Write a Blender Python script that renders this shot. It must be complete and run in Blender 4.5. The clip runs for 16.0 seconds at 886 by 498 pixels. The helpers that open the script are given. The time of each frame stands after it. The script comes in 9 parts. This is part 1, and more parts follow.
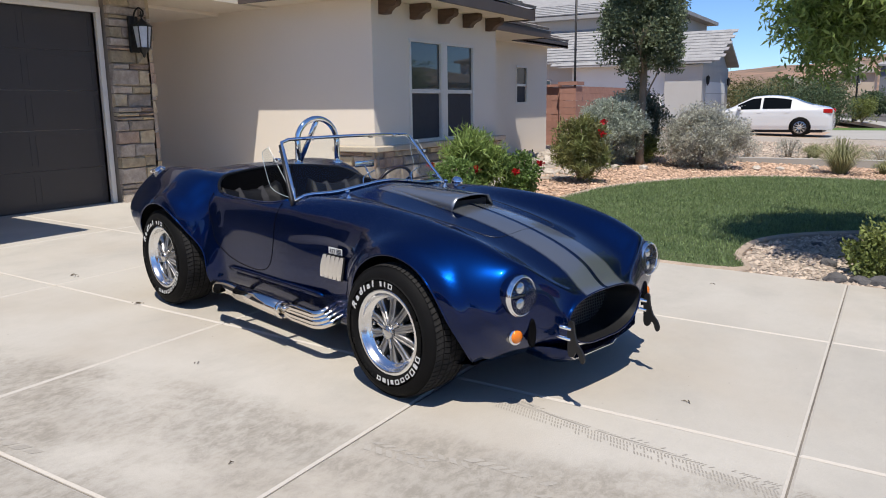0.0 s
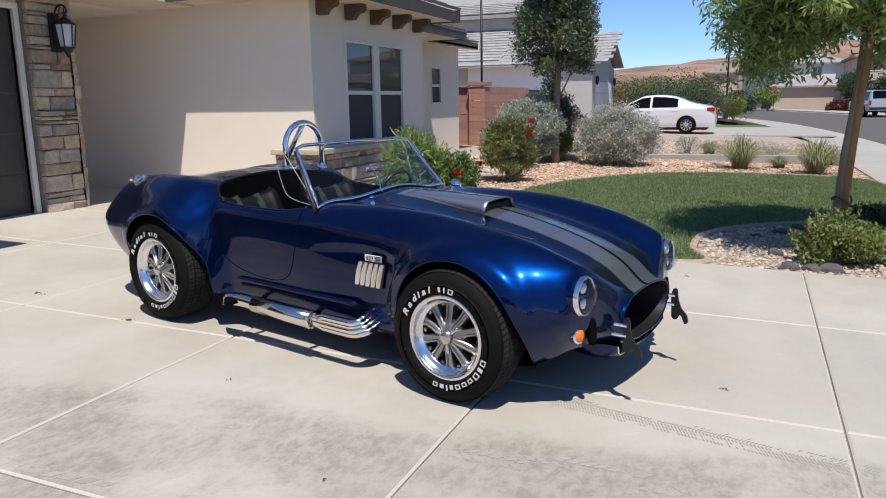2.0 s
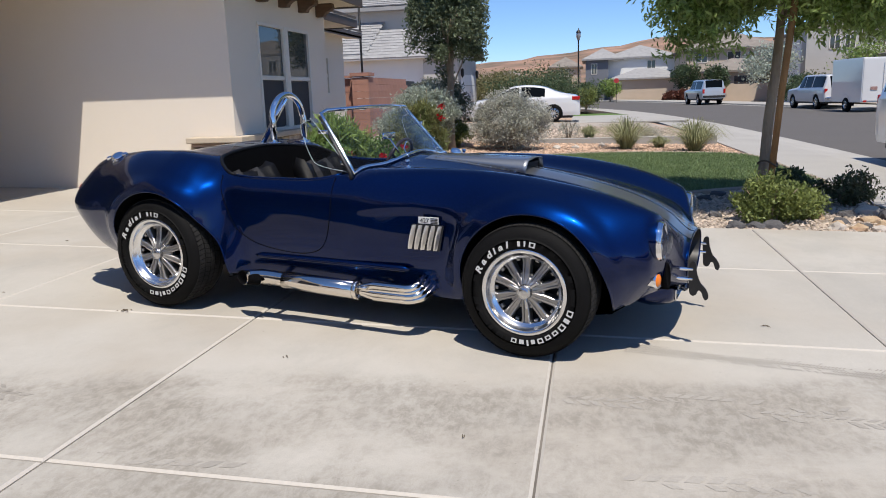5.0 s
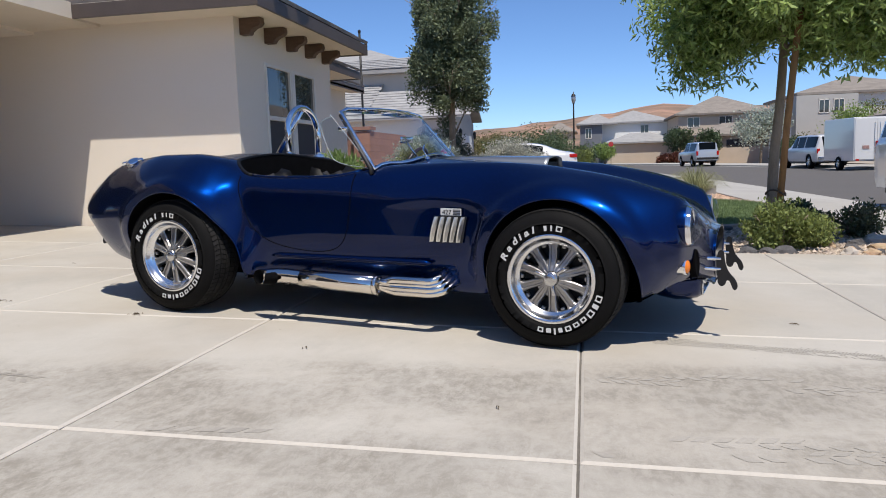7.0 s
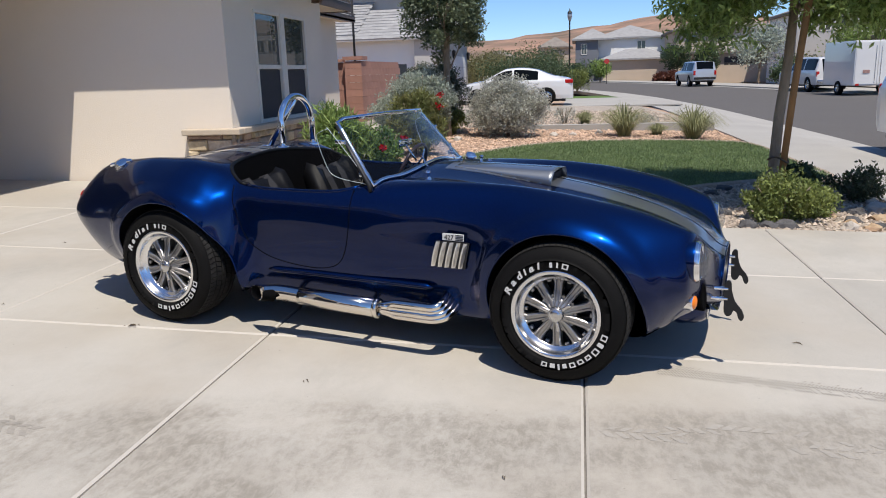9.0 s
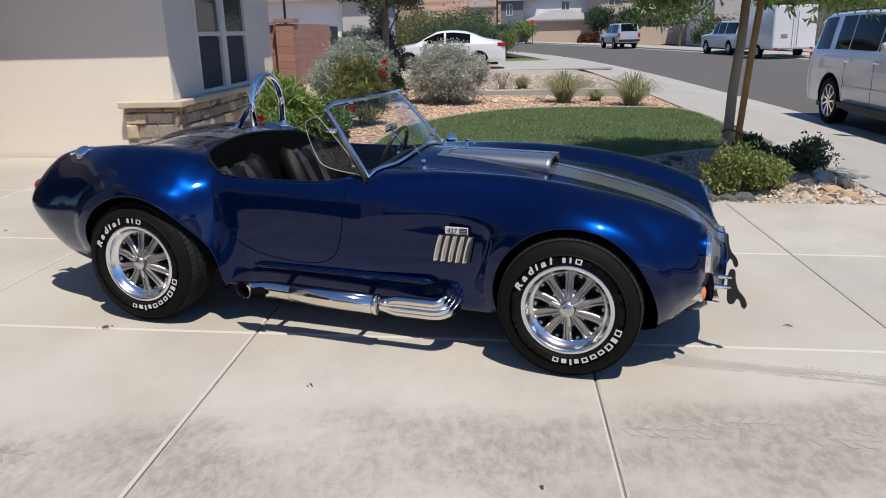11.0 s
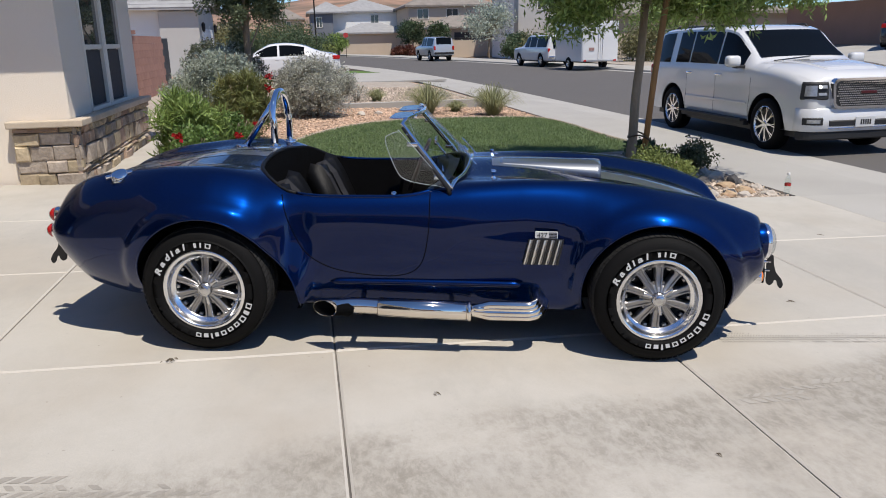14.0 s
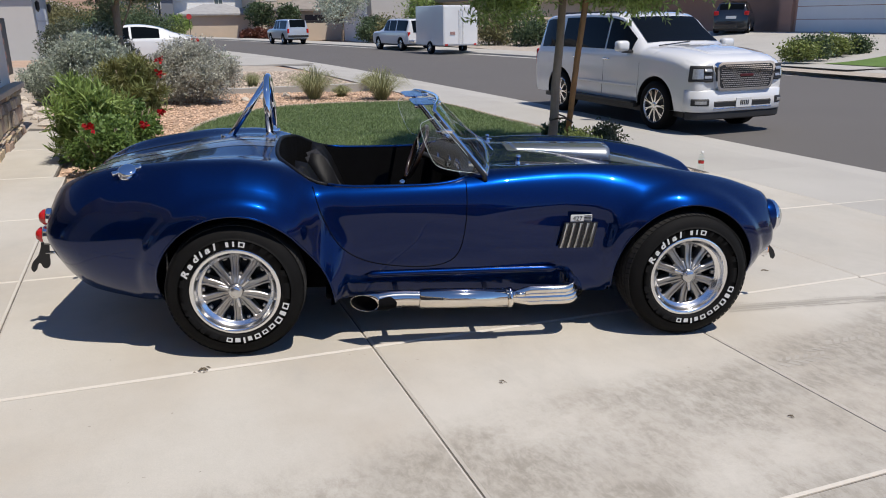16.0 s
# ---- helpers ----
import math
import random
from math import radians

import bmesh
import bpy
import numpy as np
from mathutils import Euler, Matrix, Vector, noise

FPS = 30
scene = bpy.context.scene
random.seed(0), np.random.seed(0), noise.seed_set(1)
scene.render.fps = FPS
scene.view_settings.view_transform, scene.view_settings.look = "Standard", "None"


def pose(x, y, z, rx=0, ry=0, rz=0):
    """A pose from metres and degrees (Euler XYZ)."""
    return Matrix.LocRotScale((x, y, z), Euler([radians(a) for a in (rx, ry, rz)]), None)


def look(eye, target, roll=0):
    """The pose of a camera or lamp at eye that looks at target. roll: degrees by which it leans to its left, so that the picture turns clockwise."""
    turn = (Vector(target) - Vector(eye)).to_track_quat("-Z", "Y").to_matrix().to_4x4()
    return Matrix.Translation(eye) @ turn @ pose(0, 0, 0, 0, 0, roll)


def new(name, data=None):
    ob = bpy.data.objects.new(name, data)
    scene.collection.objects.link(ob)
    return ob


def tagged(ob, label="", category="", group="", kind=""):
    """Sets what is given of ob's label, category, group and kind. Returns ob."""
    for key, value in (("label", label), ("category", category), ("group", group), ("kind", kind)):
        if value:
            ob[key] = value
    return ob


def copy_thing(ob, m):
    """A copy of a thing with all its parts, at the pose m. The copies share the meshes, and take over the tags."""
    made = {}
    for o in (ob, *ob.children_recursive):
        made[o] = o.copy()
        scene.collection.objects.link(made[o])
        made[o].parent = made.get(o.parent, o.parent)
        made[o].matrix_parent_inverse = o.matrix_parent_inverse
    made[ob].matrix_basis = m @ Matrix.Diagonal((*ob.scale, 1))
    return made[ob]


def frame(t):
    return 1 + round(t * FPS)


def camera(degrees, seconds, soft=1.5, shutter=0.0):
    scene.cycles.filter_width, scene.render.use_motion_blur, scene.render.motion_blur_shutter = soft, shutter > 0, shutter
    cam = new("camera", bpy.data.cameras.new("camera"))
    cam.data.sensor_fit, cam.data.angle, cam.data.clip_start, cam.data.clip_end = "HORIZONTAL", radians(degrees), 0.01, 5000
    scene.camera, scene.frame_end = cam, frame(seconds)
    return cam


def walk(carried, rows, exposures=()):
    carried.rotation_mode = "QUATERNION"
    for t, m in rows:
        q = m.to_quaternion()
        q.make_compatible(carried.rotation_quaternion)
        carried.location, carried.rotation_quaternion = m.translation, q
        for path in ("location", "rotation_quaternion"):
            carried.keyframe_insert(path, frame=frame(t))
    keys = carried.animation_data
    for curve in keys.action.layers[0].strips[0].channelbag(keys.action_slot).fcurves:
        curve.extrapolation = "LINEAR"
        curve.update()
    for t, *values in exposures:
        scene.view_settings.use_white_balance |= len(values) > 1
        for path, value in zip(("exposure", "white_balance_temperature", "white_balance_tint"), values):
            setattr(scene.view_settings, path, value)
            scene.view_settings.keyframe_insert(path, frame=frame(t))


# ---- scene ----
cam = camera(61.0, 16.0, 1.0)
# The car's own ground frame: turned against the house and sloping to the street.
LEVEL = pose(0, 0, 0, 0, 1.55, 0) @ pose(0, 0, 0, 0, 0, -13.2)
PATH = [
    (0, (4.867, -3.116, 1.456), (3.507, -1.708, 1.05), 0.6),
    (0.5, (4.743, -3.269, 1.467), (3.438, -1.808, 1.066), 0.6),
    (1, (4.561, -3.4, 1.474), (3.314, -1.887, 1.075), 0.7),
    (1.5, (4.394, -3.513, 1.481), (3.203, -1.957, 1.081), 0.7),
    (2, (4.265, -3.637, 1.478), (3.133, -2.039, 1.073), 0.5),
    (2.5, (4.105, -3.757, 1.489), (3.034, -2.118, 1.079), 0.4),
    (3, (3.878, -3.844, 1.488), (2.878, -2.164, 1.065), 0.3),
    (3.5, (3.702, -3.929, 1.486), (2.774, -2.213, 1.047), 0.0),
    (4, (3.571, -4.044, 1.47), (2.708, -2.299, 1.01), -0.2),
    (6.5, (3.224, -4.17, 0.918), (2.431, -2.354, 0.651), -0.2),
    (7, (3.226, -4.178, 0.896), (2.423, -2.363, 0.655), -0.4),
    (7.5, (3.225, -4.168, 0.891), (2.418, -2.355, 0.635), -0.5),
    (8, (3.211, -4.133, 0.933), (2.408, -2.326, 0.628), -0.5),
    (8.5, (3.162, -4.081, 1.146), (2.373, -2.282, 0.766), -0.3),
    (9, (3.109, -4.026, 1.423), (2.34, -2.239, 0.96), -0.3),
    (9.5, (3.054, -3.963, 1.545), (2.313, -2.183, 1.015), -0.3),
    (10, (2.98, -3.89, 1.548), (2.277, -2.106, 0.98), -0.3),
    (12.5, (2.045, -4.248, 1.542), (1.719, -2.35, 1.001), 0.5),
    (13, (1.825, -4.298, 1.547), (1.575, -2.388, 1.011), 0.5),
    (13.5, (1.638, -4.362, 1.547), (1.462, -2.442, 1.016), 0.4),
    (14, (1.395, -4.395, 1.558), (1.297, -2.469, 1.028), 0.3),
    (14.5, (1.111, -4.364, 1.564), (1.099, -2.436, 1.032), 0.5),
    (15, (0.915, -4.366, 1.549), (0.998, -2.442, 1.008), 0.5),
    (15.5, (0.717, -4.376, 1.554), (0.903, -2.462, 1.003), 0.7),
    (16, (0.465, -4.298, 1.554), (0.753, -2.401, 0.988), 0.8),
]
walk(cam, [(t, LEVEL @ look(eye, target, roll)) for t, eye, target, roll in PATH], [(0, 0.36), (3, 0.33), (6.5, 0.29), (10, 0.27), (12.5, 0.23), (16, 0.25)])


# ---- light ----
SUN = Vector((0.22, -0.42, 1.0)).normalized()
world = bpy.data.worlds.new("world")
scene.world = world
world.use_nodes = True
wn = world.node_tree.nodes
sky = wn.new("ShaderNodeTexSky")
sky.sky_type, sky.sun_disc = "NISHITA", False
sky.sun_elevation = math.asin(SUN.z)
sky.sun_rotation = math.atan2(SUN.x, SUN.y)
sky.air_density, sky.dust_density, sky.ozone_density = 1.0, 0.0, 7.0
sky.altitude = 2600
tint = wn.new("ShaderNodeMix")
tint.data_type, tint.blend_type = "RGBA", "MULTIPLY"
tint.inputs["Factor"].default_value = 1.0
tint.inputs["B"].default_value = (0.87, 0.94, 1.04, 1)
world.node_tree.links.new(sky.outputs[0], tint.inputs["A"])
world.node_tree.links.new(tint.outputs["Result"], wn["Background"].inputs[0])
wn["Background"].inputs[1].default_value = 0.115
sun = new("sun", bpy.data.lights.new("sun", "SUN"))
sun.data.energy, sun.data.angle, sun.data.color = 4.25, radians(0.5), (1.0, 0.935, 0.85)
sun.matrix_world = look(SUN * 60, (0, 0, 0))


# ---- materials ----
def material(name, colour, rough=0.6, metal=0.0, vary=0.12, size=6.0, fine=60.0, bump=0.15, second=None, spec=0.5, coat=0.0,
             trans=0.0, random_tone=0.0, ior=1.45, alpha=1.0, island=0.0, bump_size=None, stretch=None):
    """A principled material with two scales of colour change and a fine relief, in metres."""
    m = bpy.data.materials.new(name)
    m.use_nodes = True
    t, b = m.node_tree, m.node_tree.nodes["Principled BSDF"]
    n, l = t.nodes, t.links
    b.inputs["Roughness"].default_value, b.inputs["Metallic"].default_value = rough, metal
    b.inputs["Specular IOR Level"].default_value, b.inputs["Coat Weight"].default_value = spec, coat
    b.inputs["Coat Roughness"].default_value = 0.02
    b.inputs["Transmission Weight"].default_value, b.inputs["IOR"].default_value = trans, ior
    b.inputs["Alpha"].default_value = alpha
    co = n.new("ShaderNodeTexCoord").outputs["Object"]
    if stretch:
        mp = n.new("ShaderNodeMapping")
        mp.inputs["Scale"].default_value = stretch
        l.new(co, mp.inputs["Vector"])
        co = mp.outputs[0]
    col = tuple(colour) + (1,)
    two = tuple(second or [c * 0.55 for c in colour]) + (1,)
    big, small = n.new("ShaderNodeTexNoise"), n.new("ShaderNodeTexNoise")
    big.inputs["Scale"].default_value, big.inputs["Detail"].default_value = size, 5
    small.inputs["Scale"].default_value, small.inputs["Detail"].default_value = fine, 4
    l.new(co, big.inputs["Vector"])
    l.new(co, small.inputs["Vector"])
    ramp = n.new("ShaderNodeMapRange")
    ramp.inputs["From Min"].default_value, ramp.inputs["From Max"].default_value = 0.35, 0.75
    ramp.inputs["To Max"].default_value = min(1.0, vary * 3)
    l.new(big.outputs["Fac"], ramp.inputs["Value"])
    mix = n.new("ShaderNodeMix")
    mix.data_type = "RGBA"
    mix.inputs["A"].default_value, mix.inputs["B"].default_value = col, two
    l.new(ramp.outputs[0], mix.inputs["Factor"])
    hsv = n.new("ShaderNodeHueSaturation")
    l.new(mix.outputs["Result"], hsv.inputs["Color"])
    val = n.new("ShaderNodeMapRange")
    val.inputs["To Min"].default_value, val.inputs["To Max"].default_value = 1 - vary, 1 + vary
    l.new(small.outputs["Fac"], val.inputs["Value"])
    out = val.outputs[0]
    for amount, kind, socket in ((random_tone, "ShaderNodeObjectInfo", "Random"), (island, "ShaderNodeNewGeometry", "Random Per Island")):
        if amount:
            r = n.new(kind)
            mr = n.new("ShaderNodeMapRange")
            mr.inputs["To Min"].default_value, mr.inputs["To Max"].default_value = 1 - amount, 1 + amount
            l.new(r.outputs[socket], mr.inputs["Value"])
            mu = n.new("ShaderNodeMath")
            mu.operation = "MULTIPLY"
            l.new(out, mu.inputs[0])
            l.new(mr.outputs[0], mu.inputs[1])
            out = mu.outputs[0]
    l.new(out, hsv.inputs["Value"])
    l.new(hsv.outputs["Color"], b.inputs["Base Color"])
    if bump:
        bp = n.new("ShaderNodeBump")
        bp.inputs["Strength"].default_value, bp.inputs["Distance"].default_value = bump, 0.01
        src = small
        if bump_size:
            src = n.new("ShaderNodeTexNoise")
            src.inputs["Scale"].default_value, src.inputs["Detail"].default_value = bump_size, 3
            l.new(co, src.inputs["Vector"])
        l.new(src.outputs["Fac"], bp.inputs["Height"])
        l.new(bp.outputs[0], b.inputs["Normal"])
    return m


def concrete_material(name, base, tan, stain):
    """Weathered slab concrete: broad tan and grey drift, wheel-worn stains in a band, fine streaks and pores."""
    m = material(name, base, 0.88, vary=0.11, size=0.9, fine=170, bump=0.16, second=tan, random_tone=0.045)
    n, l = m.node_tree.nodes, m.node_tree.links
    b = n["Principled BSDF"]
    src = b.inputs["Base Color"].links[0].from_socket
    co = n.new("ShaderNodeTexCoord").outputs["Object"]

    def noise_tex(scale, detail, rough, stretch=(1, 1, 1), distort=0.0):
        mp = n.new("ShaderNodeMapping")
        mp.inputs["Scale"].default_value = stretch
        l.new(co, mp.inputs["Vector"])
        t = n.new("ShaderNodeTexNoise")
        t.inputs["Scale"].default_value, t.inputs["Detail"].default_value, t.inputs["Roughness"].default_value = scale, detail, rough
        t.inputs["Distortion"].default_value = distort
        l.new(mp.outputs[0], t.inputs["Vector"])
        return t.outputs["Fac"]

    def remap(v, a, b2, lo=0.0, hi=1.0):
        r = n.new("ShaderNodeMapRange")
        r.interpolation_type = "SMOOTHSTEP"
        for k, x in zip(("From Min", "From Max", "To Min", "To Max"), (a, b2, lo, hi)):
            r.inputs[k].default_value = x
        l.new(v, r.inputs["Value"])
        return r.outputs[0]

    def calc(op, a, c):
        k = n.new("ShaderNodeMath")
        k.operation = op
        for i, x in enumerate((a, c)):
            if isinstance(x, (int, float)):
                k.inputs[i].default_value = x
            else:
                l.new(x, k.inputs[i])
        return k.outputs[0]

    def blend(a, colour, fac):
        x = n.new("ShaderNodeMix")
        x.data_type = "RGBA"
        l.new(a, x.inputs["A"])
        x.inputs["B"].default_value = (*colour, 1)
        l.new(fac, x.inputs["Factor"])
        return x.outputs["Result"]
    sep = n.new("ShaderNodeSeparateXYZ")
    l.new(co, sep.inputs[0])
    wob = noise_tex(0.9, 3, 0.6)
    yy = calc("ADD", calc("SUBTRACT", sep.outputs["Y"], calc("MULTIPLY", sep.outputs["X"], 0.15)), calc("MULTIPLY", calc("SUBTRACT", wob, 0.5), 0.6))
    band = calc("MULTIPLY", remap(yy, -1.78, -2.05), remap(yy, -6.5, -3.4))
    spots = remap(noise_tex(1.7, 8, 0.66, (0.8, 1.15, 1), 0.25), 0.28, 0.62)
    grain = remap(noise_tex(16, 8, 0.78, (1.3, 0.7, 1), 0.3), 0.38, 0.64)
    lightp = remap(noise_tex(0.55, 4, 0.6), 0.42, 0.66, 0.0, 0.9)
    col = blend(src, tan, lightp)
    col = blend(col, [0.81 * x for x in base], remap(noise_tex(1.3, 7, 0.64, (1, 0.7, 1), 0.2), 0.46, 0.70, 0.0, 0.65))
    col = blend(col, stain, calc("MULTIPLY", calc("ADD", calc("MULTIPLY", band, 0.84), 0.14), calc("MULTIPLY", calc("ADD", calc("MULTIPLY", grain, 0.62), 0.42), spots)))
    col = blend(col, [c * 0.62 for c in stain], remap(noise_tex(34, 2, 0.5), 0.74, 0.80, 0.0, 0.5))
    l.new(col, b.inputs["Base Color"])
    return m


M_concrete = concrete_material("concrete", (0.452, 0.427, 0.378), (0.405, 0.366, 0.308), (0.255, 0.232, 0.194))
M_joint = material("joint", (0.10, 0.09, 0.078), 0.95, vary=0.3, size=3, fine=80, bump=0.3, second=(0.26, 0.235, 0.20))
# Trowelled slab edge; its lighter tone also stands for sun on the lip.
M_lip = material("sunlit_trowelled_edge", (0.49, 0.455, 0.40), 0.8, vary=0.1, size=2, fine=60, bump=0.1, second=(0.45, 0.41, 0.355))
M_walk = material("walk_concrete", (0.385, 0.368, 0.335), 0.9, vary=0.16, size=0.8, fine=120, second=(0.29, 0.275, 0.25), random_tone=0.05)
M_asphalt = material("asphalt", (0.108, 0.10, 0.093), 0.92, vary=0.12, size=0.4, fine=160, bump=0.3, second=(0.088, 0.082, 0.076))
M_stucco = material("stucco", (0.78, 0.70, 0.595), 0.92, vary=0.05, size=1.5, fine=150, bump=0.35, second=(0.72, 0.645, 0.545))
M_soffit = material("soffit_stucco", (0.74, 0.65, 0.53), 0.9, vary=0.05, size=2, fine=150, bump=0.3)
M_stucco_grey = material("grey_stucco", (0.45, 0.43, 0.40), 0.92, vary=0.05, size=1, fine=90, bump=0.25)
M_stucco_white = material("white_stucco", (0.74, 0.73, 0.70), 0.9, vary=0.04, size=1, fine=90, bump=0.2)
M_stucco_tan = material("tan_stucco", (0.50, 0.42, 0.33), 0.92, vary=0.05, size=1, fine=90, bump=0.2)
M_stucco_brown = material("brown_stucco", (0.42, 0.25, 0.185), 0.92, vary=0.06, size=1, fine=90, bump=0.2)
M_trim = material("window_vinyl", (0.76, 0.71, 0.63), 0.55, vary=0.04, size=5, bump=0.03)
M_fascia = material("fascia_paint", (0.085, 0.065, 0.055), 0.55, vary=0.1, size=4, bump=0.08)
M_corbel = material("stained_wood", (0.13, 0.078, 0.05), 0.7, vary=0.25, size=5, fine=40, bump=0.3, stretch=(1, 6, 6))
M_tile = material("roof_tile", (0.30, 0.265, 0.235), 0.85, vary=0.2, size=2, fine=40, bump=0.3, island=0.18)
M_tile_grey = material("grey_roof_tile", (0.33, 0.325, 0.32), 0.85, vary=0.15, size=2, fine=30, bump=0.3, island=0.12)
M_tile_far = material("far_roof_tile", (0.25, 0.22, 0.19), 0.9, vary=0.2, size=1.5, fine=14, bump=0.3)
M_garage = material("garage_door_paint", (0.056, 0.049, 0.046), 0.5, vary=0.06, size=2, fine=120, bump=0.05)
M_stone = material("ledge_stone", (0.47, 0.385, 0.255), 0.92, vary=0.3, size=9, fine=30, bump=1.0, second=(0.31, 0.24, 0.165), random_tone=0.3)
M_stone_grey = material("grey_ledge_stone", (0.41, 0.35, 0.29), 0.92, vary=0.3, size=9, fine=30, bump=1.0, second=(0.24, 0.195, 0.155), random_tone=0.25)
M_stone_rust = material("rust_ledge_stone", (0.41, 0.30, 0.225), 0.92, vary=0.3, size=7, fine=38, bump=0.9, second=(0.22, 0.15, 0.11), random_tone=0.25)
M_cap = material("cast_stone", (0.55, 0.46, 0.35), 0.9, vary=0.1, size=6, fine=60, bump=0.3)
M_edging = material("edging_stone", (0.40, 0.32, 0.25), 0.92, vary=0.25, size=7, fine=50, bump=0.5, second=(0.28, 0.22, 0.17))
M_mortar = material("mortar", (0.27, 0.23, 0.19), 0.95, size=12, fine=90, bump=0.5)
M_block = material("red_block", (0.37, 0.195, 0.145), 0.92, vary=0.1, size=5, fine=90, bump=0.35, random_tone=0.08)
M_lawn = material("lawn_soil", (0.055, 0.085, 0.03), 0.95, vary=0.3, size=2, fine=60, bump=0.6, second=(0.08, 0.10, 0.04))
M_mulch = material("red_gravel_bed", (0.46, 0.325, 0.23), 0.95, vary=0.3, size=3, fine=110, bump=1.0, second=(0.34, 0.23, 0.16))
M_gravel = material("grey_gravel_bed", (0.40, 0.35, 0.29), 0.95, vary=0.25, size=4, fine=70, bump=1.0, second=(0.27, 0.22, 0.18))
M_soil = material("desert_soil", (0.36, 0.26, 0.18), 0.95, vary=0.2, size=0.15, fine=3, bump=0.4, second=(0.27, 0.17, 0.11))
M_hill = material("red_hill", (0.36, 0.215, 0.145), 0.95, vary=0.4, size=0.05, fine=0.4, bump=0.9, second=(0.10, 0.085, 0.055))
M_black = material("black_paint", (0.012, 0.012, 0.013), 0.45, vary=0.1, size=10, bump=0.05)
M_iron = material("lantern_iron", (0.025, 0.024, 0.023), 0.5, metal=0.4, vary=0.2, size=20, bump=0.2)


# ---- building helpers ----
def part(name, bm, mat, parent=None, label="", smooth=False, m=None):
    """Links a bmesh as one mesh object, under parent where there is one."""
    me = bpy.data.meshes.new(name)
    bmesh.ops.recalc_face_normals(bm, faces=bm.faces[:])
    if smooth:
        for f in bm.faces:
            f.smooth = True
    bm.to_mesh(me)
    bm.free()
    for x in (mat if isinstance(mat, (list, tuple)) else [mat]):
        me.materials.append(x)
    ob = new(name, me)
    if parent is not None:
        ob.parent = parent
    if m is not None:
        ob.matrix_basis = m
    if label:
        ob["label"] = label
    return ob


def thing(name, label, category, m=None, group="", kind=""):
    ob = new(name)
    if m is not None:
        ob.matrix_basis = m
    return tagged(ob, label, category, group, kind)


def box(bm, x0, x1, y0, y1, z0, z1, bevel=0.0, m=None):
    r = bmesh.ops.create_cube(bm, size=1.0)
    vs = r["verts"]
    bmesh.ops.transform(bm, verts=vs, matrix=Matrix.LocRotScale(((x0 + x1) / 2, (y0 + y1) / 2, (z0 + z1) / 2), None, (abs(x1 - x0), abs(y1 - y0), abs(z1 - z0))))
    if bevel:
        es = list({e for v in vs for e in v.link_edges})
        r = bmesh.ops.bevel(bm, geom=es, offset=bevel, segments=2, affect="EDGES", profile=0.5)
        vs = list({v for f in r["faces"] for v in f.verts} | {v for v in vs if v.is_valid})
    if m is not None:
        bmesh.ops.transform(bm, verts=vs, matrix=m)
    return vs


def lathe(bm, profile, n=32, m=None, closed=False):
    """Turns (radius, height) pairs round the z axis."""
    rings = []
    for r, z in profile:
        rings.append([bm.verts.new((r * math.cos(2 * math.pi * i / n), r * math.sin(2 * math.pi * i / n), z)) for i in range(n)] if r > 1e-6 else [bm.verts.new((0, 0, z))])
    pairs = list(zip(rings, rings[1:])) + ([(rings[-1], rings[0])] if closed else [])
    for a, b in pairs:
        for i in range(n):
            j = (i + 1) % n
            if len(a) == 1 and len(b) > 1:
                bm.faces.new((a[0], b[i], b[j]))
            elif len(b) == 1 and len(a) > 1:
                bm.faces.new((a[i], a[j], b[0]))
            elif len(a) > 1:
                bm.faces.new((a[i], a[j], b[j], b[i]))
    if m is not None:
        bmesh.ops.transform(bm, verts=[v for r in rings for v in r], matrix=m)
    return rings


def tube(bm, pts, r, n=10, closed=False, caps=True, flat=1.0):
    """A round tube along pts; r is one radius or one for each point."""
    pts = [Vector(p) for p in pts]
    k = len(pts)
    rs = [r] * k if isinstance(r, (int, float)) else list(r)
    rings, side = [], None
    for i, p in enumerate(pts):
        a = pts[(i - 1) % k] if closed or i else p
        b = pts[(i + 1) % k] if closed or i < k - 1 else p
        d = (b - a).normalized()
        if side is None:
            side = d.orthogonal().normalized()
        side = (side - d * side.dot(d)).normalized()
        up = d.cross(side)
        rings.append([bm.verts.new(p + (side * math.cos(2 * math.pi * q / n) + up * math.sin(2 * math.pi * q / n) * flat) * rs[i]) for q in range(n)])
    for i in range(k if closed else k - 1):
        a, b = rings[i], rings[(i + 1) % k]
        for q in range(n):
            bm.faces.new((a[q], a[(q + 1) % n], b[(q + 1) % n], b[q]))
    if caps and not closed:
        bm.faces.new(rings[0])
        bm.faces.new(rings[-1])
    return rings


def plate(bm, outline, thick, m=None):
    """A flat plate: the outline in x, y, thick along z from 0."""
    lo = [bm.verts.new((x, y, 0)) for x, y in outline]
    hi = [bm.verts.new((x, y, thick)) for x, y in outline]
    k = len(lo)
    bm.faces.new(lo)
    bm.faces.new(hi)
    for i in range(k):
        bm.faces.new((lo[i], lo[(i + 1) % k], hi[(i + 1) % k], hi[i]))
    if m is not None:
        bmesh.ops.transform(bm, verts=lo + hi, matrix=m)
    return lo + hi


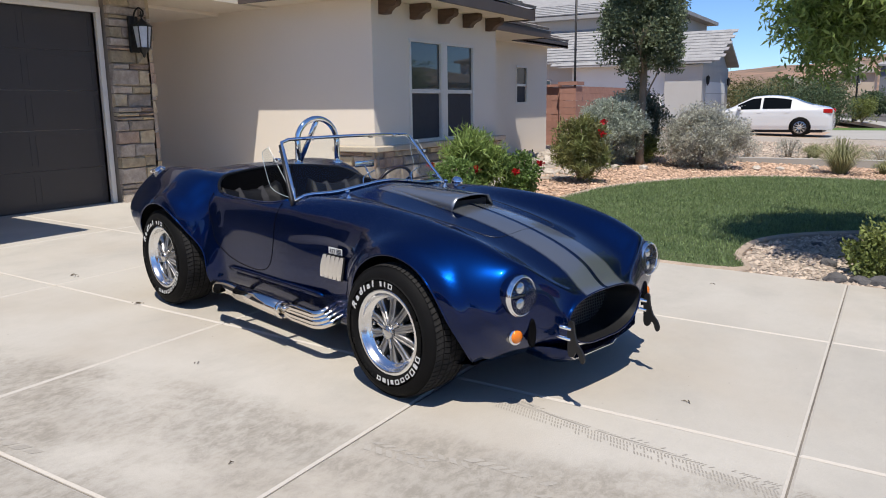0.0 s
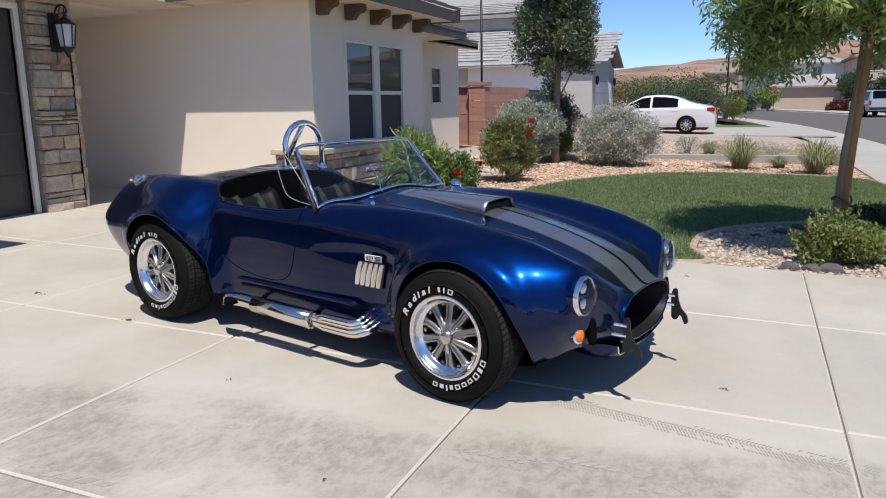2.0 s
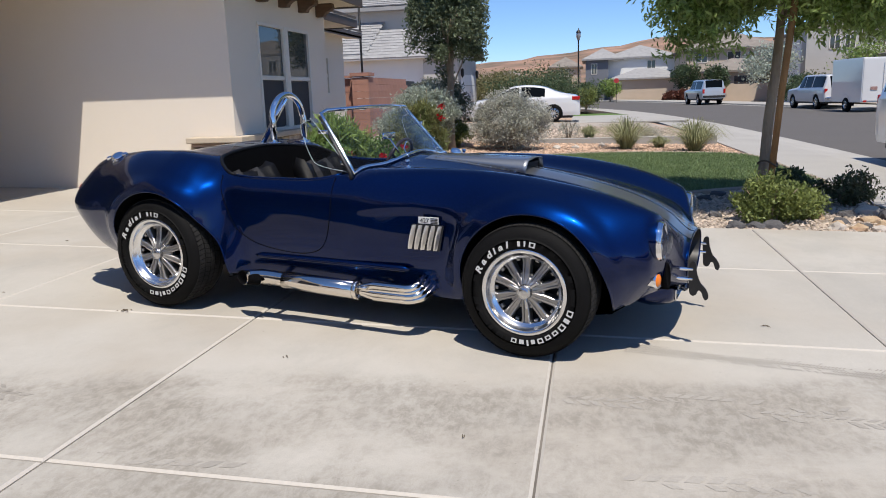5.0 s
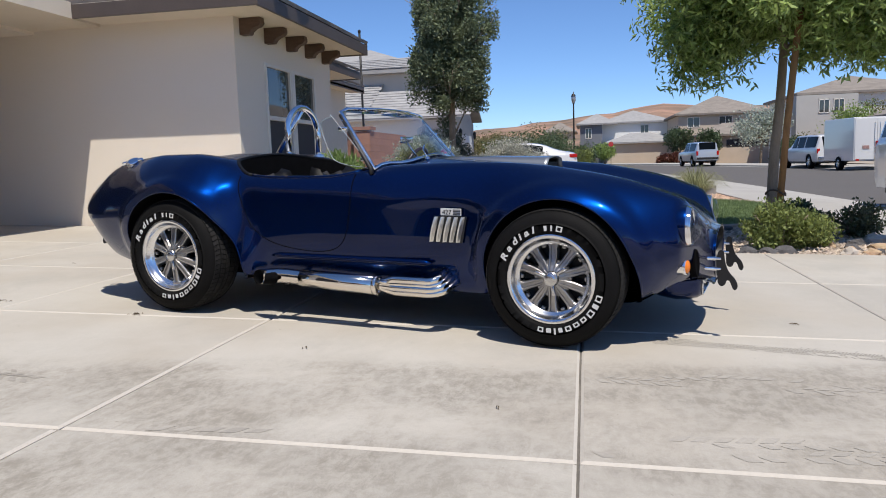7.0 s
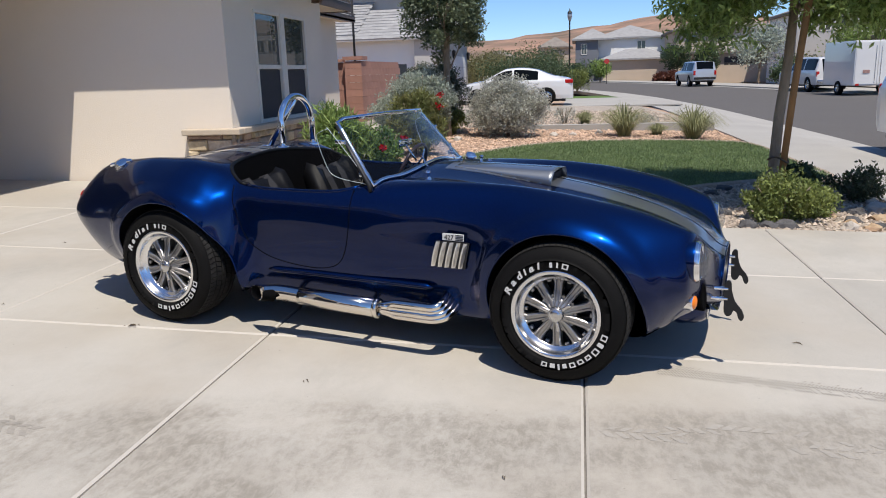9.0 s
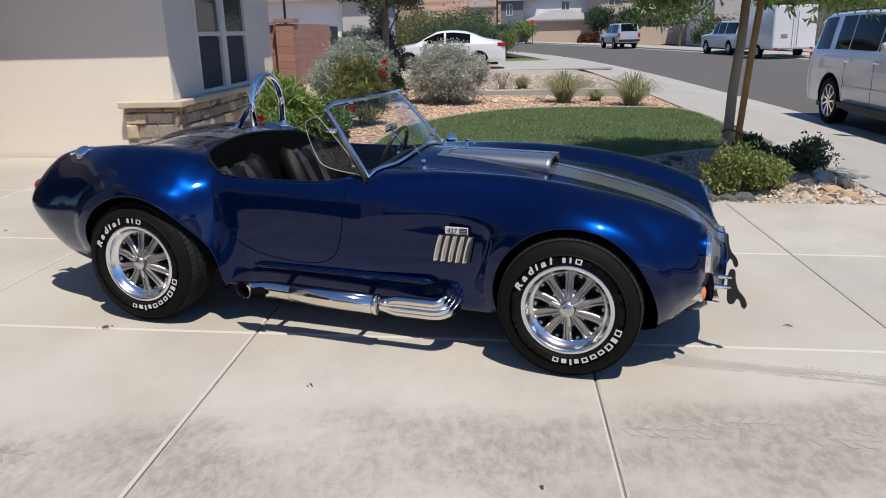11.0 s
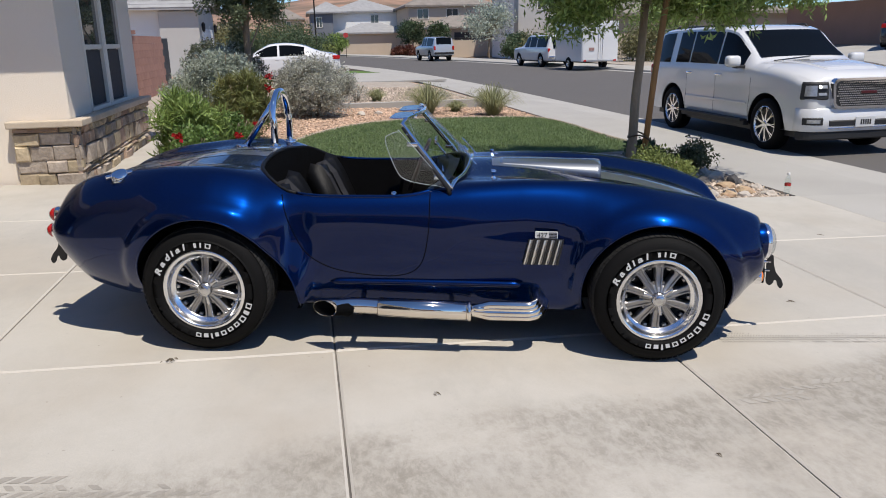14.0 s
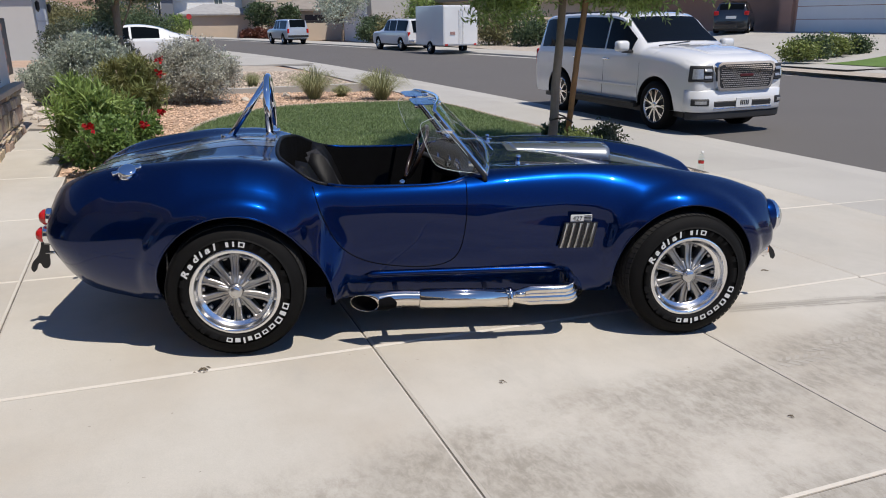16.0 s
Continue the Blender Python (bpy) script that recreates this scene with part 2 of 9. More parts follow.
def smoothed(pts, per=8, closed=False):
    """Points along a Catmull-Rom curve through pts."""
    p = [Vector(q) for q in pts]
    k = len(p)
    out = []
    for i in range(k if closed else k - 1):
        a, b, c, d = (p[(i + o) % k] if closed else p[min(max(i + o, 0), k - 1)] for o in (-1, 0, 1, 2))
        for s in range(per):
            t = s / per
            out.append(0.5 * (2 * b + (c - a) * t + (2 * a - 5 * b + 4 * c - d) * t * t + (3 * b - a - 3 * c + d) * t ** 3))
    if not closed:
        out.append(p[-1])
    return out


SLOPE = math.tan(radians(1.55))


def drive_z(x):
    """Height of the lot, which falls gently to the street."""
    return -SLOPE * x


# ---- ground, drive, street ----
# Near and far kerb lines of the street, which bends away to the north-west.
NEAR = [(7.2, -60), (7.2, -20), (7.2, 5), (7.15, 14), (6.75, 27), (5.6, 40), (3.6, 52), (0.0, 66), (-6, 84)]
FAR = [(20.2, -60), (20.0, -20), (19.4, 6), (18.6, 16), (16.6, 32), (14.6, 46), (12.2, 60), (8.5, 78), (3, 98)]
NEAR_S = [tuple(p) for p in smoothed([(x, y, 0) for x, y in NEAR], 8)]
FAR_S = [tuple(p) for p in smoothed([(x, y, 0) for x, y in FAR], 8)]
ROAD_Z = -0.25


def sheet(name, outline, mat, z, label, category, kind="structure", thick=0.06):
    """A flat slab of ground; z is a height or a function of x, y."""
    bm = bmesh.new()
    f = (lambda x, y: z) if isinstance(z, (int, float)) else z
    hi = [bm.verts.new((x, y, f(x, y))) for x, y in outline]
    lo = [bm.verts.new((x, y, f(x, y) - thick)) for x, y in outline]
    k = len(hi)
    bm.faces.new(hi)
    for i in range(k):
        bm.faces.new((hi[i], hi[(i + 1) % k], lo[(i + 1) % k], lo[i]))
    bmesh.ops.triangulate(bm, faces=[g for g in bm.faces if len(g.verts) > 4])
    return tagged(part(name, bm, mat), label, category, kind=kind)


def terrain():
    """One sheet of desert ground to the horizon, rising into low red hills in the north."""
    bm = bmesh.new()
    angles, radii = 300, [0, 6, 14, 30, 60, 110, 160, 200, 240, 280, 330, 400, 480, 600, 800, 1200, 2000, 4000]
    rings = []
    for r in radii:
        ring = []
        for i in range(angles):
            a = 2 * math.pi * i / angles
            x, y = r * math.cos(a), r * math.sin(a)
            h = -0.62
            if r > 160 and y > 0:
                w = max(0.0, 1 - abs((math.degrees(a) - 84) / 30))
                n = noise.fractal(Vector((x * 0.006, y * 0.006, 3.1)), 0.9, 2.1, 5)
                rise = min(1.0, (r - 160) / 260)
                h += rise * (8 + 20 * w + 2.5 * n + 1.5 * noise.fractal(Vector((x * 0.05, y * 0.05, 7.7)), 0.8, 2.1, 4)) * min(1.0, w * 2.5)
            ring.append(bm.verts.new((x, y, h)))
        rings.append(ring)
    for a, b in zip(rings[1:], rings[2:]):
        for i in range(angles):
            bm.faces.new((a[i], a[(i + 1) % angles], b[(i + 1) % angles], b[i]))
    c = bm.verts.new((0, 0, -0.62))
    for i in range(angles):
        bm.faces.new((c, rings[1][i], rings[1][(i + 1) % angles]))
    for v in rings[0]:
        bm.verts.remove(v)
    for f in bm.faces:
        q = f.calc_center_median()
        f.material_index = 1 if q.length > 200 else 0
    tagged(part("ground", bm, [M_soil, M_hill], smooth=True), "sandy desert ground rising to low red rocky hills", "ground", kind="structure")


terrain()
sheet("road", [(x, y) for x, y, _ in NEAR_S] + [(x, y) for x, y, _ in reversed(FAR_S)], M_asphalt, ROAD_Z, "dark grey asphalt residential street", "road")


def strip(name, line, off0, off1, mat, z0, z1, label, category, thick=0.2):
    """A band beside a line, from off0 to off1 across it, at heights z0, z1."""
    bm = bmesh.new()
    rows = []
    for i, (x, y, _) in enumerate(line):
        a, b = line[max(i - 1, 0)], line[min(i + 1, len(line) - 1)]
        d = Vector((b[0] - a[0], b[1] - a[1], 0)).normalized()
        n = Vector((-d.y, d.x, 0))
        p, q = Vector((x, y, 0)) + n * off0, Vector((x, y, 0)) + n * off1
        rows.append([bm.verts.new(v) for v in ((p.x, p.y, z0 - thick), (p.x, p.y, z0), (q.x, q.y, z1), (q.x, q.y, z1 - thick))])
    for a, b in zip(rows, rows[1:]):
        for i in range(3):
            bm.faces.new((a[i], a[i + 1], b[i + 1], b[i]))
    return tagged(part(name, bm, mat), label, category, kind="structure")


strip("kerb_near", NEAR_S, 0.0, 0.35, M_walk, -0.222, -0.195, "pale concrete rolled kerb along the street", "kerb")
strip("gutter_near", NEAR_S, -0.45, 0.0, M_walk, -0.244, -0.24, "pale concrete gutter pan beside the street", "gutter")
strip("pavement_near", NEAR_S, 0.35, 1.72, M_walk, -0.194, -0.155, "pale concrete pavement with trowelled joints", "pavement")
strip("kerb_far", FAR_S, -0.4, 0.0, M_walk, -0.13, -0.16, "pale concrete kerb on the far side of the street", "kerb")
strip("gutter_far", FAR_S, 0.0, 0.45, M_walk, -0.24, -0.244, "pale concrete gutter on the far side", "gutter")
strip("pavement_far", FAR_S, -1.9, -0.4, M_walk, -0.09, -0.13, "pale concrete pavement on the far side", "pavement")

# The lot: soil under lawn and beds, a little below the drive.
tagged(sheet("lot", [(-30, -40), (5.55, -40), (5.55, 10), (5.2, 24), (4.0, 33), (-30, 33)], M_mulch, lambda x, y: drive_z(x) - 0.05, "bed of reddish gravel mulch over the lot", "ground"))

# Drive of square concrete slabs with sunk joints.
JX = [-11.6, -9.88, -8.16, -6.44, -4.72, -3.0, -1.32, 0.455, 2.18, 3.82, 5.5]
JY = [-11.24, -9.52, -7.8, -6.08, -4.36, -2.64, -0.91, 0.80, 2.5]
drive = tagged(sheet("driveway", [(-11.6, -11.24), (5.5, -11.24), (5.5, 2.5), (-11.6, 2.5)], M_joint, lambda x, y: drive_z(x) - 0.012, "pale concrete driveway cast in large square slabs", "driveway"))


def slab(parent, x0, x1, y0, y1, z, mat, gap=0.0045, lip=0.011, thick=0.08, name="slab"):
    bm = bmesh.new()
    g = gap
    rings = []
    for inset, drop in ((0, -thick), (0, -0.0075), (lip, 0)):
        rings.append([bm.verts.new((x, y, z(x) + drop)) for x, y in ((x0 + g + inset, y0 + g + inset), (x1 - g - inset, y0 + g + inset), (x1 - g - inset, y1 - g - inset), (x0 + g + inset, y1 - g - inset))])
    bm.faces.new(rings[2])
    for a, b in zip(rings, rings[1:]):
        for i in range(4):
            bm.faces.new((a[i], a[(i + 1) % 4], b[(i + 1) % 4], b[i])).material_index = 1
    return part(name, bm, [mat, M_lip], parent)


for x0, x1 in zip(JX, JX[1:]):
    for y0, y1 in zip(JY, JY[1:]):
        slab(drive, x0, x1, y0, y1, drive_z, M_concrete)


def tread_marks(name, a, b, width, seed, density, mat):
    """A faint printed tyre track: rows of small slanted lugs, broken here and there."""
    rnd = random.Random(seed)
    a, b = Vector((*a, 0)), Vector((*b, 0))
    d = (b - a).normalized()
    n = Vector((-d.y, d.x, 0))
    bm = bmesh.new()
    k = int((b - a).length / 0.0155)
    for i in range(k):
        for q in (-0.42, -0.2, 0.0, 0.2, 0.42):
            if noise.noise(Vector((i * 0.05, q * 4, seed))) + rnd.uniform(-0.25, 0.25) > density:
                continue
            c = a + d * (i * 0.0155 + rnd.uniform(-0.001, 0.001)) + n * q * width
            u, v = d * 0.0034, n * width * 0.075 + d * (0.006 if q > 0 else -0.006)
            vs = [c - u - v, c + u - v, c + u + v, c - u + v]
            if any(abs(p.x - j) < 0.02 for p in vs for j in JX) or any(abs(p.y - j) < 0.02 for p in vs for j in JY):
                continue
            bm.faces.new([bm.verts.new((p.x, p.y, drive_z(p.x) + 0.0012)) for p in vs])
    tagged(part(name, bm, mat), "faint tyre tread print on the concrete", "tyre mark", kind="stuff")


M_mark = material("tyre_dust", (0.33, 0.305, 0.265), 0.9, vary=0.15, size=4, fine=90, bump=0.1)
tread_marks("tyre_mark", (2.54, -1.07), (5.2, -1.52), 0.14, 1, 0.22, M_mark)
M_mark_soft = material("soft_tyre_dust", (0.375, 0.348, 0.303), 0.9, vary=0.15, size=4, fine=90, bump=0.1)


def lug_marks(a, b, lanes, pitch, seed, density, mat):
    """The print of coarse tread blocks; lanes: offset across, width, length share and slant of each row of blocks."""
    rnd = random.Random(seed)
    a, b = Vector((*a, 0)), Vector((*b, 0))
    d = (b - a).normalized()
    n = Vector((-d.y, d.x, 0))
    bm = bmesh.new()
    for i in range(int((b - a).length / pitch)):
        for q, width, share, slant in lanes:
            if noise.noise(Vector((i * 0.13, q * 9, seed))) + rnd.uniform(-0.2, 0.2) > density:
                continue
            c = a + d * (i * pitch + q * 0.3 + rnd.uniform(-0.003, 0.003)) + n * q
            u, v = d * pitch * share * 0.5 * rnd.uniform(0.8, 1.05), n * width * 0.5 * rnd.uniform(0.75, 1.0) + d * slant
            vs = [c - u - v, c + u * 0.9 - v, c + u * 1.05 - v * 0.4, c + u + v, c - u * 0.85 + v, c - u * 1.02 + v * 0.3]
            if any(abs(p.x - j) < 0.025 for p in vs for j in JX) or any(abs(p.y - j) < 0.025 for p in vs for j in JY):
                continue
            bm.faces.new([bm.verts.new((p.x, p.y, drive_z(p.x) + 0.0012)) for p in vs])
    tagged(part("tyre_mark", bm, mat), "faint print of coarse tread blocks on the concrete", "tyre mark", kind="stuff")


LANES = ((0.075, 0.05, 0.74, 0.018), (0.022, 0.036, 0.6, -0.016), (-0.022, 0.036, 0.6, 0.016), (-0.075, 0.05, 0.66, -0.018))
lug_marks((-0.95, -1.97), (0.06, -2.12), LANES, 0.062, 2, 0.10, M_mark)
lug_marks((2.2, -2.50), (4.3, -2.30), LANES, 0.070, 3, 0.02, M_mark_soft)
lug_marks((2.24, -1.72), (4.4, -1.80), LANES, 0.055, 4, -0.02, M_mark_soft)
lug_marks((0.36, -2.70), (1.25, -2.62), LANES[:2], 0.085, 5, 0.0, M_mark_soft)


def debris(at, spread, n, seed, mat, label):
    rnd = random.Random(seed)
    bm = bmesh.new()
    for _ in range(n):
        x, y = at[0] + rnd.gauss(0, spread), at[1] + rnd.gauss(0, spread * 0.5)
        a = rnd.uniform(0, math.pi)
        l = rnd.uniform(0.008, 0.03)
        dx, dy = math.cos(a) * l, math.sin(a) * l
        z = drive_z(x) + 0.003
        tube(bm, [(x - dx, y - dy, z), (x, y + rnd.uniform(-0.004, 0.004), z + rnd.uniform(0.001, 0.008)), (x + dx, y + dy, z)], [0.001, 0.0032, 0.001], 5, flat=0.5)
    tagged(part("leaf_litter", bm, mat), label, "dry leaf", "dry leaf bits", kind="stuff")


M_litter = material("dry_leaf", (0.13, 0.10, 0.065), 0.9, vary=0.3, size=30, bump=0.2)
debris((-0.38, -0.9), 0.028, 9, 1, M_litter, "dry curled leaf bits on the concrete")
debris((-1.48, -0.65), 0.03, 7, 2, M_litter, "dry curled leaf bits on the concrete")
for k, (x, y) in enumerate(((1.9, -2.2), (3.3, -0.6), (0.9, -1.5), (4.6, 0.9), (2.9, 1.9), (-2.2, 1.0), (0.2, -3.1), (3.9, -2.4), (-0.9, -2.3))):
    debris((x, y), 0.012, 2, 10 + k, M_litter, "tiny dry twig on the concrete")
# Paved yard between the drive and the house wall.
apron = tagged(sheet("entry_path", [(-11.6, 2.5), (-1.32, 2.5), (-1.32, 4.4), (-11.6, 4.4)], M_joint, lambda x, y: drive_z(x) - 0.008, "pale concrete path to the entry of the house", "path"))
for x0, x1 in zip(JX[:6], JX[1:7]):
    slab(apron, x0, x1, 2.5, 4.4, drive_z, M_concrete)
# Path along the house to the side yard.
side_path = tagged(sheet("side_path", [(-2.12, 4.4), (-1.42, 4.4), (-1.46, 8.3), (-2.12, 8.7)], M_joint, lambda x, y: drive_z(x) - 0.008, "pale concrete path along the house wall", "path"))
for y0, y1 in ((4.4, 6.4), (6.4, 8.3)):
    slab(side_path, -2.12, -1.44, y0, y1, drive_z, M_concrete)
# Drive apron across the pavement.
apron2 = tagged(sheet("drive_apron", [(5.5, -11.24), (6.86, -11.24), (6.86, 2.6), (5.5, 2.6)], M_joint, lambda x, y: -0.16 - (x - 5.5) * 0.03, "concrete apron where the drive meets the street", "driveway"))
for y0, y1 in zip(JY, JY[1:]):
    slab(apron2, 5.5, 6.86, y0, y1, lambda x: -0.152 - (x - 5.5) * 0.03, M_walk)


# ---- the house ----
def wall(name, axis, at, a0, a1, z0, z1, thick, holes, mat, label, kind="structure"):
    """A wall with openings. axis 'x': the wall stands at x = at and runs along y; 'y': the other way. holes: (a0, a1, z0, z1). thick points away from the outer face."""
    bm = bmesh.new()
    us = sorted({a0, a1, *[h[i] for h in holes for i in (0, 1)]})
    zs = sorted({z0, z1, *[h[i] for h in holes for i in (2, 3)]})

    def pt(a, z, d):
        return (at + d, a, z) if axis == "x" else (a, at + d, z)
    solid = {(i, j): not any(h[0] <= (us[i] + us[i + 1]) / 2 <= h[1] and h[2] <= (zs[j] + zs[j + 1]) / 2 <= h[3] for h in holes) for i in range(len(us) - 1) for j in range(len(zs) - 1)}
    for (i, j), ok in solid.items():
        if not ok:
            continue
        q = ((us[i], zs[j]), (us[i + 1], zs[j]), (us[i + 1], zs[j + 1]), (us[i], zs[j + 1]))
        for d in (0, thick):
            bm.faces.new([bm.verts.new(pt(a, z, d)) for a, z in q])
        for (e, f), nb in zip(zip(q, q[1:] + q[:1]), ((i, j - 1), (i + 1, j), (i, j + 1), (i - 1, j))):
            if not solid.get(nb, False):
                bm.faces.new([bm.verts.new(pt(*e, 0)), bm.verts.new(pt(*f, 0)), bm.verts.new(pt(*f, thick)), bm.verts.new(pt(*e, thick))])
    bmesh.ops.remove_doubles(bm, verts=bm.verts, dist=0.0005)
    return tagged(part(name, bm, mat), label, "wall", kind=kind)


WIN = [(5.35, 6.28, 0.78, 2.30), (6.39, 7.32, 0.78, 2.30)]
wall("wall_east", "x", -2.2, 4.65, 8.15, -0.2, 2.80, -0.2, WIN, M_stucco, "beige stucco house wall with two tall windows")
wall("wall_south", "y", 4.45, -9.0, -2.2, -0.2, 2.80, 0.2, [], M_stucco, "beige stucco house wall beside the entry")
wall("wall_east_rear", "x", -4.05, 8.15, 14.75, -0.2, 2.80, -0.2, [(12.86, 13.50, 1.32, 2.24)], M_stucco, "beige stucco house wall with one small window")
wall("wall_return", "y", 8.15, -4.05, -2.4, -0.2, 2.80, -0.2, [], M_stucco, "beige stucco return of the house wall")
wall("wall_north", "y", 14.75, -9.0, -4.25, -0.2, 2.80, -0.2, [], M_stucco, "beige stucco rear wall of the house")
wall("wall_garage", "x", -4.75, -0.8, 2.7, -0.2, 2.9, -0.2, [(-0.75, 2.04, -0.2, 2.53)], M_stucco, "beige stucco garage wall round the door")
wall("wall_garage_side", "y", 2.7, -9.0, -4.95, -0.2, 2.9, -0.2, [], M_stucco, "beige stucco side wall of the garage")


# ---- the roadster ----
def pchip(xs, ys):
    """A smooth curve through the points that does not overshoot."""
    xs, ys = np.array(xs, float), np.array(ys, float)
    h, d = np.diff(xs), np.diff(ys) / np.diff(xs)
    m = np.zeros(len(xs))
    for i in range(1, len(xs) - 1):
        if d[i - 1] * d[i] > 0:
            w1, w2 = 2 * h[i] + h[i - 1], h[i] + 2 * h[i - 1]
            m[i] = (w1 + w2) / (w1 / d[i - 1] + w2 / d[i])
    m[0], m[-1] = d[0], d[-1]

    def f(x):
        i = int(np.clip(np.searchsorted(xs, x) - 1, 0, len(h) - 1))
        t = (x - xs[i]) / h[i]
        return float(ys[i] * (1 + 2 * t) * (1 - t) ** 2 + h[i] * m[i] * t * (1 - t) ** 2 + ys[i + 1] * t * t * (3 - 2 * t) + h[i] * m[i + 1] * t * t * (t - 1))
    return f


TAIL, NOSE = -0.918, 2.965
# Heights and half-widths of the body along its length: centre line, valley, fender crest, widest line, lower edge.
C_ZC = pchip([-0.955, -0.94, -0.9, -0.8, -0.6, -0.4, -0.2, 0.0, 0.2, 0.45, 1.1, 1.42, 1.6, 1.9, 2.2, 2.57, 2.75, 2.86, 2.93, 2.965], [0.60, 0.695, 0.748, 0.794, 0.836, 0.872, 0.915, 0.935, 0.925, 0.90, 0.90, 0.905, 0.895, 0.862, 0.82, 0.735, 0.667, 0.602, 0.548, 0.513])
C_ZV = pchip([-0.955, -0.94, -0.9, -0.8, -0.6, -0.4, -0.2, 0.0, 0.2, 0.45, 1.2, 1.6, 1.9, 2.2, 2.57, 2.75, 2.86, 2.93, 2.965], [0.60, 0.695, 0.748, 0.794, 0.836, 0.870, 0.90, 0.915, 0.90, 0.86, 0.862, 0.85, 0.822, 0.785, 0.708, 0.648, 0.597, 0.552, 0.525])
C_YF = pchip([-0.955, -0.94, -0.9, -0.8, -0.5, -0.2, 0.1, 0.4, 0.8, 1.2, 1.6, 2.0, 2.3, 2.6, 2.8, 2.87, 2.93, 2.965], [0.20, 0.36, 0.47, 0.535, 0.605, 0.665, 0.675, 0.655, 0.65, 0.635, 0.60, 0.59, 0.60, 0.585, 0.56, 0.50, 0.34, 0.22])
C_ZF = pchip([-0.955, -0.94, -0.9, -0.8, -0.71, -0.58, -0.4, -0.2, 0.0, 0.1, 0.2, 0.31, 0.40, 0.77, 1.14, 1.35, 1.64, 1.94, 2.18, 2.37, 2.57, 2.74, 2.83, 2.88, 2.93, 2.965], [0.60, 0.685, 0.742, 0.795, 0.83, 0.864, 0.888, 0.904, 0.904, 0.892, 0.866, 0.815, 0.787, 0.792, 0.807, 0.829, 0.851, 0.858, 0.848, 0.824, 0.785, 0.73, 0.692, 0.652, 0.575, 0.515])
C_YW = pchip([-0.955, -0.94, -0.9, -0.8, -0.65, -0.5, -0.3, 0.0, 0.2, 0.29, 0.36, 0.42, 0.5, 0.8, 1.2, 1.7, 1.9, 2.05, 2.29, 2.5, 2.65, 2.75, 2.83, 2.88, 2.92, 2.95, 2.965], [0.36, 0.55, 0.652, 0.715, 0.762, 0.797, 0.84, 0.868, 0.858, 0.828, 0.765, 0.722, 0.712, 0.706, 0.705, 0.715, 0.745, 0.79, 0.825, 0.81, 0.778, 0.735, 0.68, 0.595, 0.485, 0.395, 0.355])
C_ZW = pchip([-0.955, -0.8, -0.5, 0.0, 0.5, 1.2, 1.8, 2.29, 2.7, 2.9, 2.965], [0.58, 0.58, 0.60, 0.66, 0.58, 0.58, 0.58, 0.64, 0.53, 0.44, 0.41])
C_YB = pchip([-0.955, -0.94, -0.9, -0.8, -0.65, -0.45, 0.0, 0.45, 0.50, 0.54, 0.58, 1.0, 1.9, 2.29, 2.6, 2.75, 2.85, 2.92, 2.965], [0.2, 0.36, 0.48, 0.56, 0.62, 0.66, 0.755, 0.765, 0.735, 0.69, 0.672, 0.66, 0.67, 0.72, 0.69, 0.59, 0.47, 0.375, 0.29])
C_ZB = pchip([-0.955, -0.94, -0.9, -0.83, -0.73, -0.58, -0.44, 0.4, 1.0, 1.9, 2.6, 2.66, 2.74, 2.81, 2.87, 2.93, 2.965], [0.57, 0.46, 0.398, 0.350, 0.306, 0.272, 0.25, 0.235, 0.222, 0.21, 0.212, 0.218, 0.258, 0.297, 0.308, 0.29, 0.265])


def flare(x, z):
    """How far the flank swells out towards the rim of a wheel opening."""
    for wx, wz in ((RX, RZ), (FX, FZ)):
        d = math.hypot(x - wx, z - wz) - arch_r(wx, x - wx, z - wz)
        if -0.1 < d < 0.105:
            t = min(max((0.105 - d) / 0.055, 0.0), 1.0)
            low = min(max((z - 0.24) / 0.2, 0.0), 1.0)
            if wx == RX:
                low *= min(max((0.32 - x) / 0.16, 0.0), 1.0)
            return 0.023 * t * t * (3 - 2 * t) * low
    return 0.0


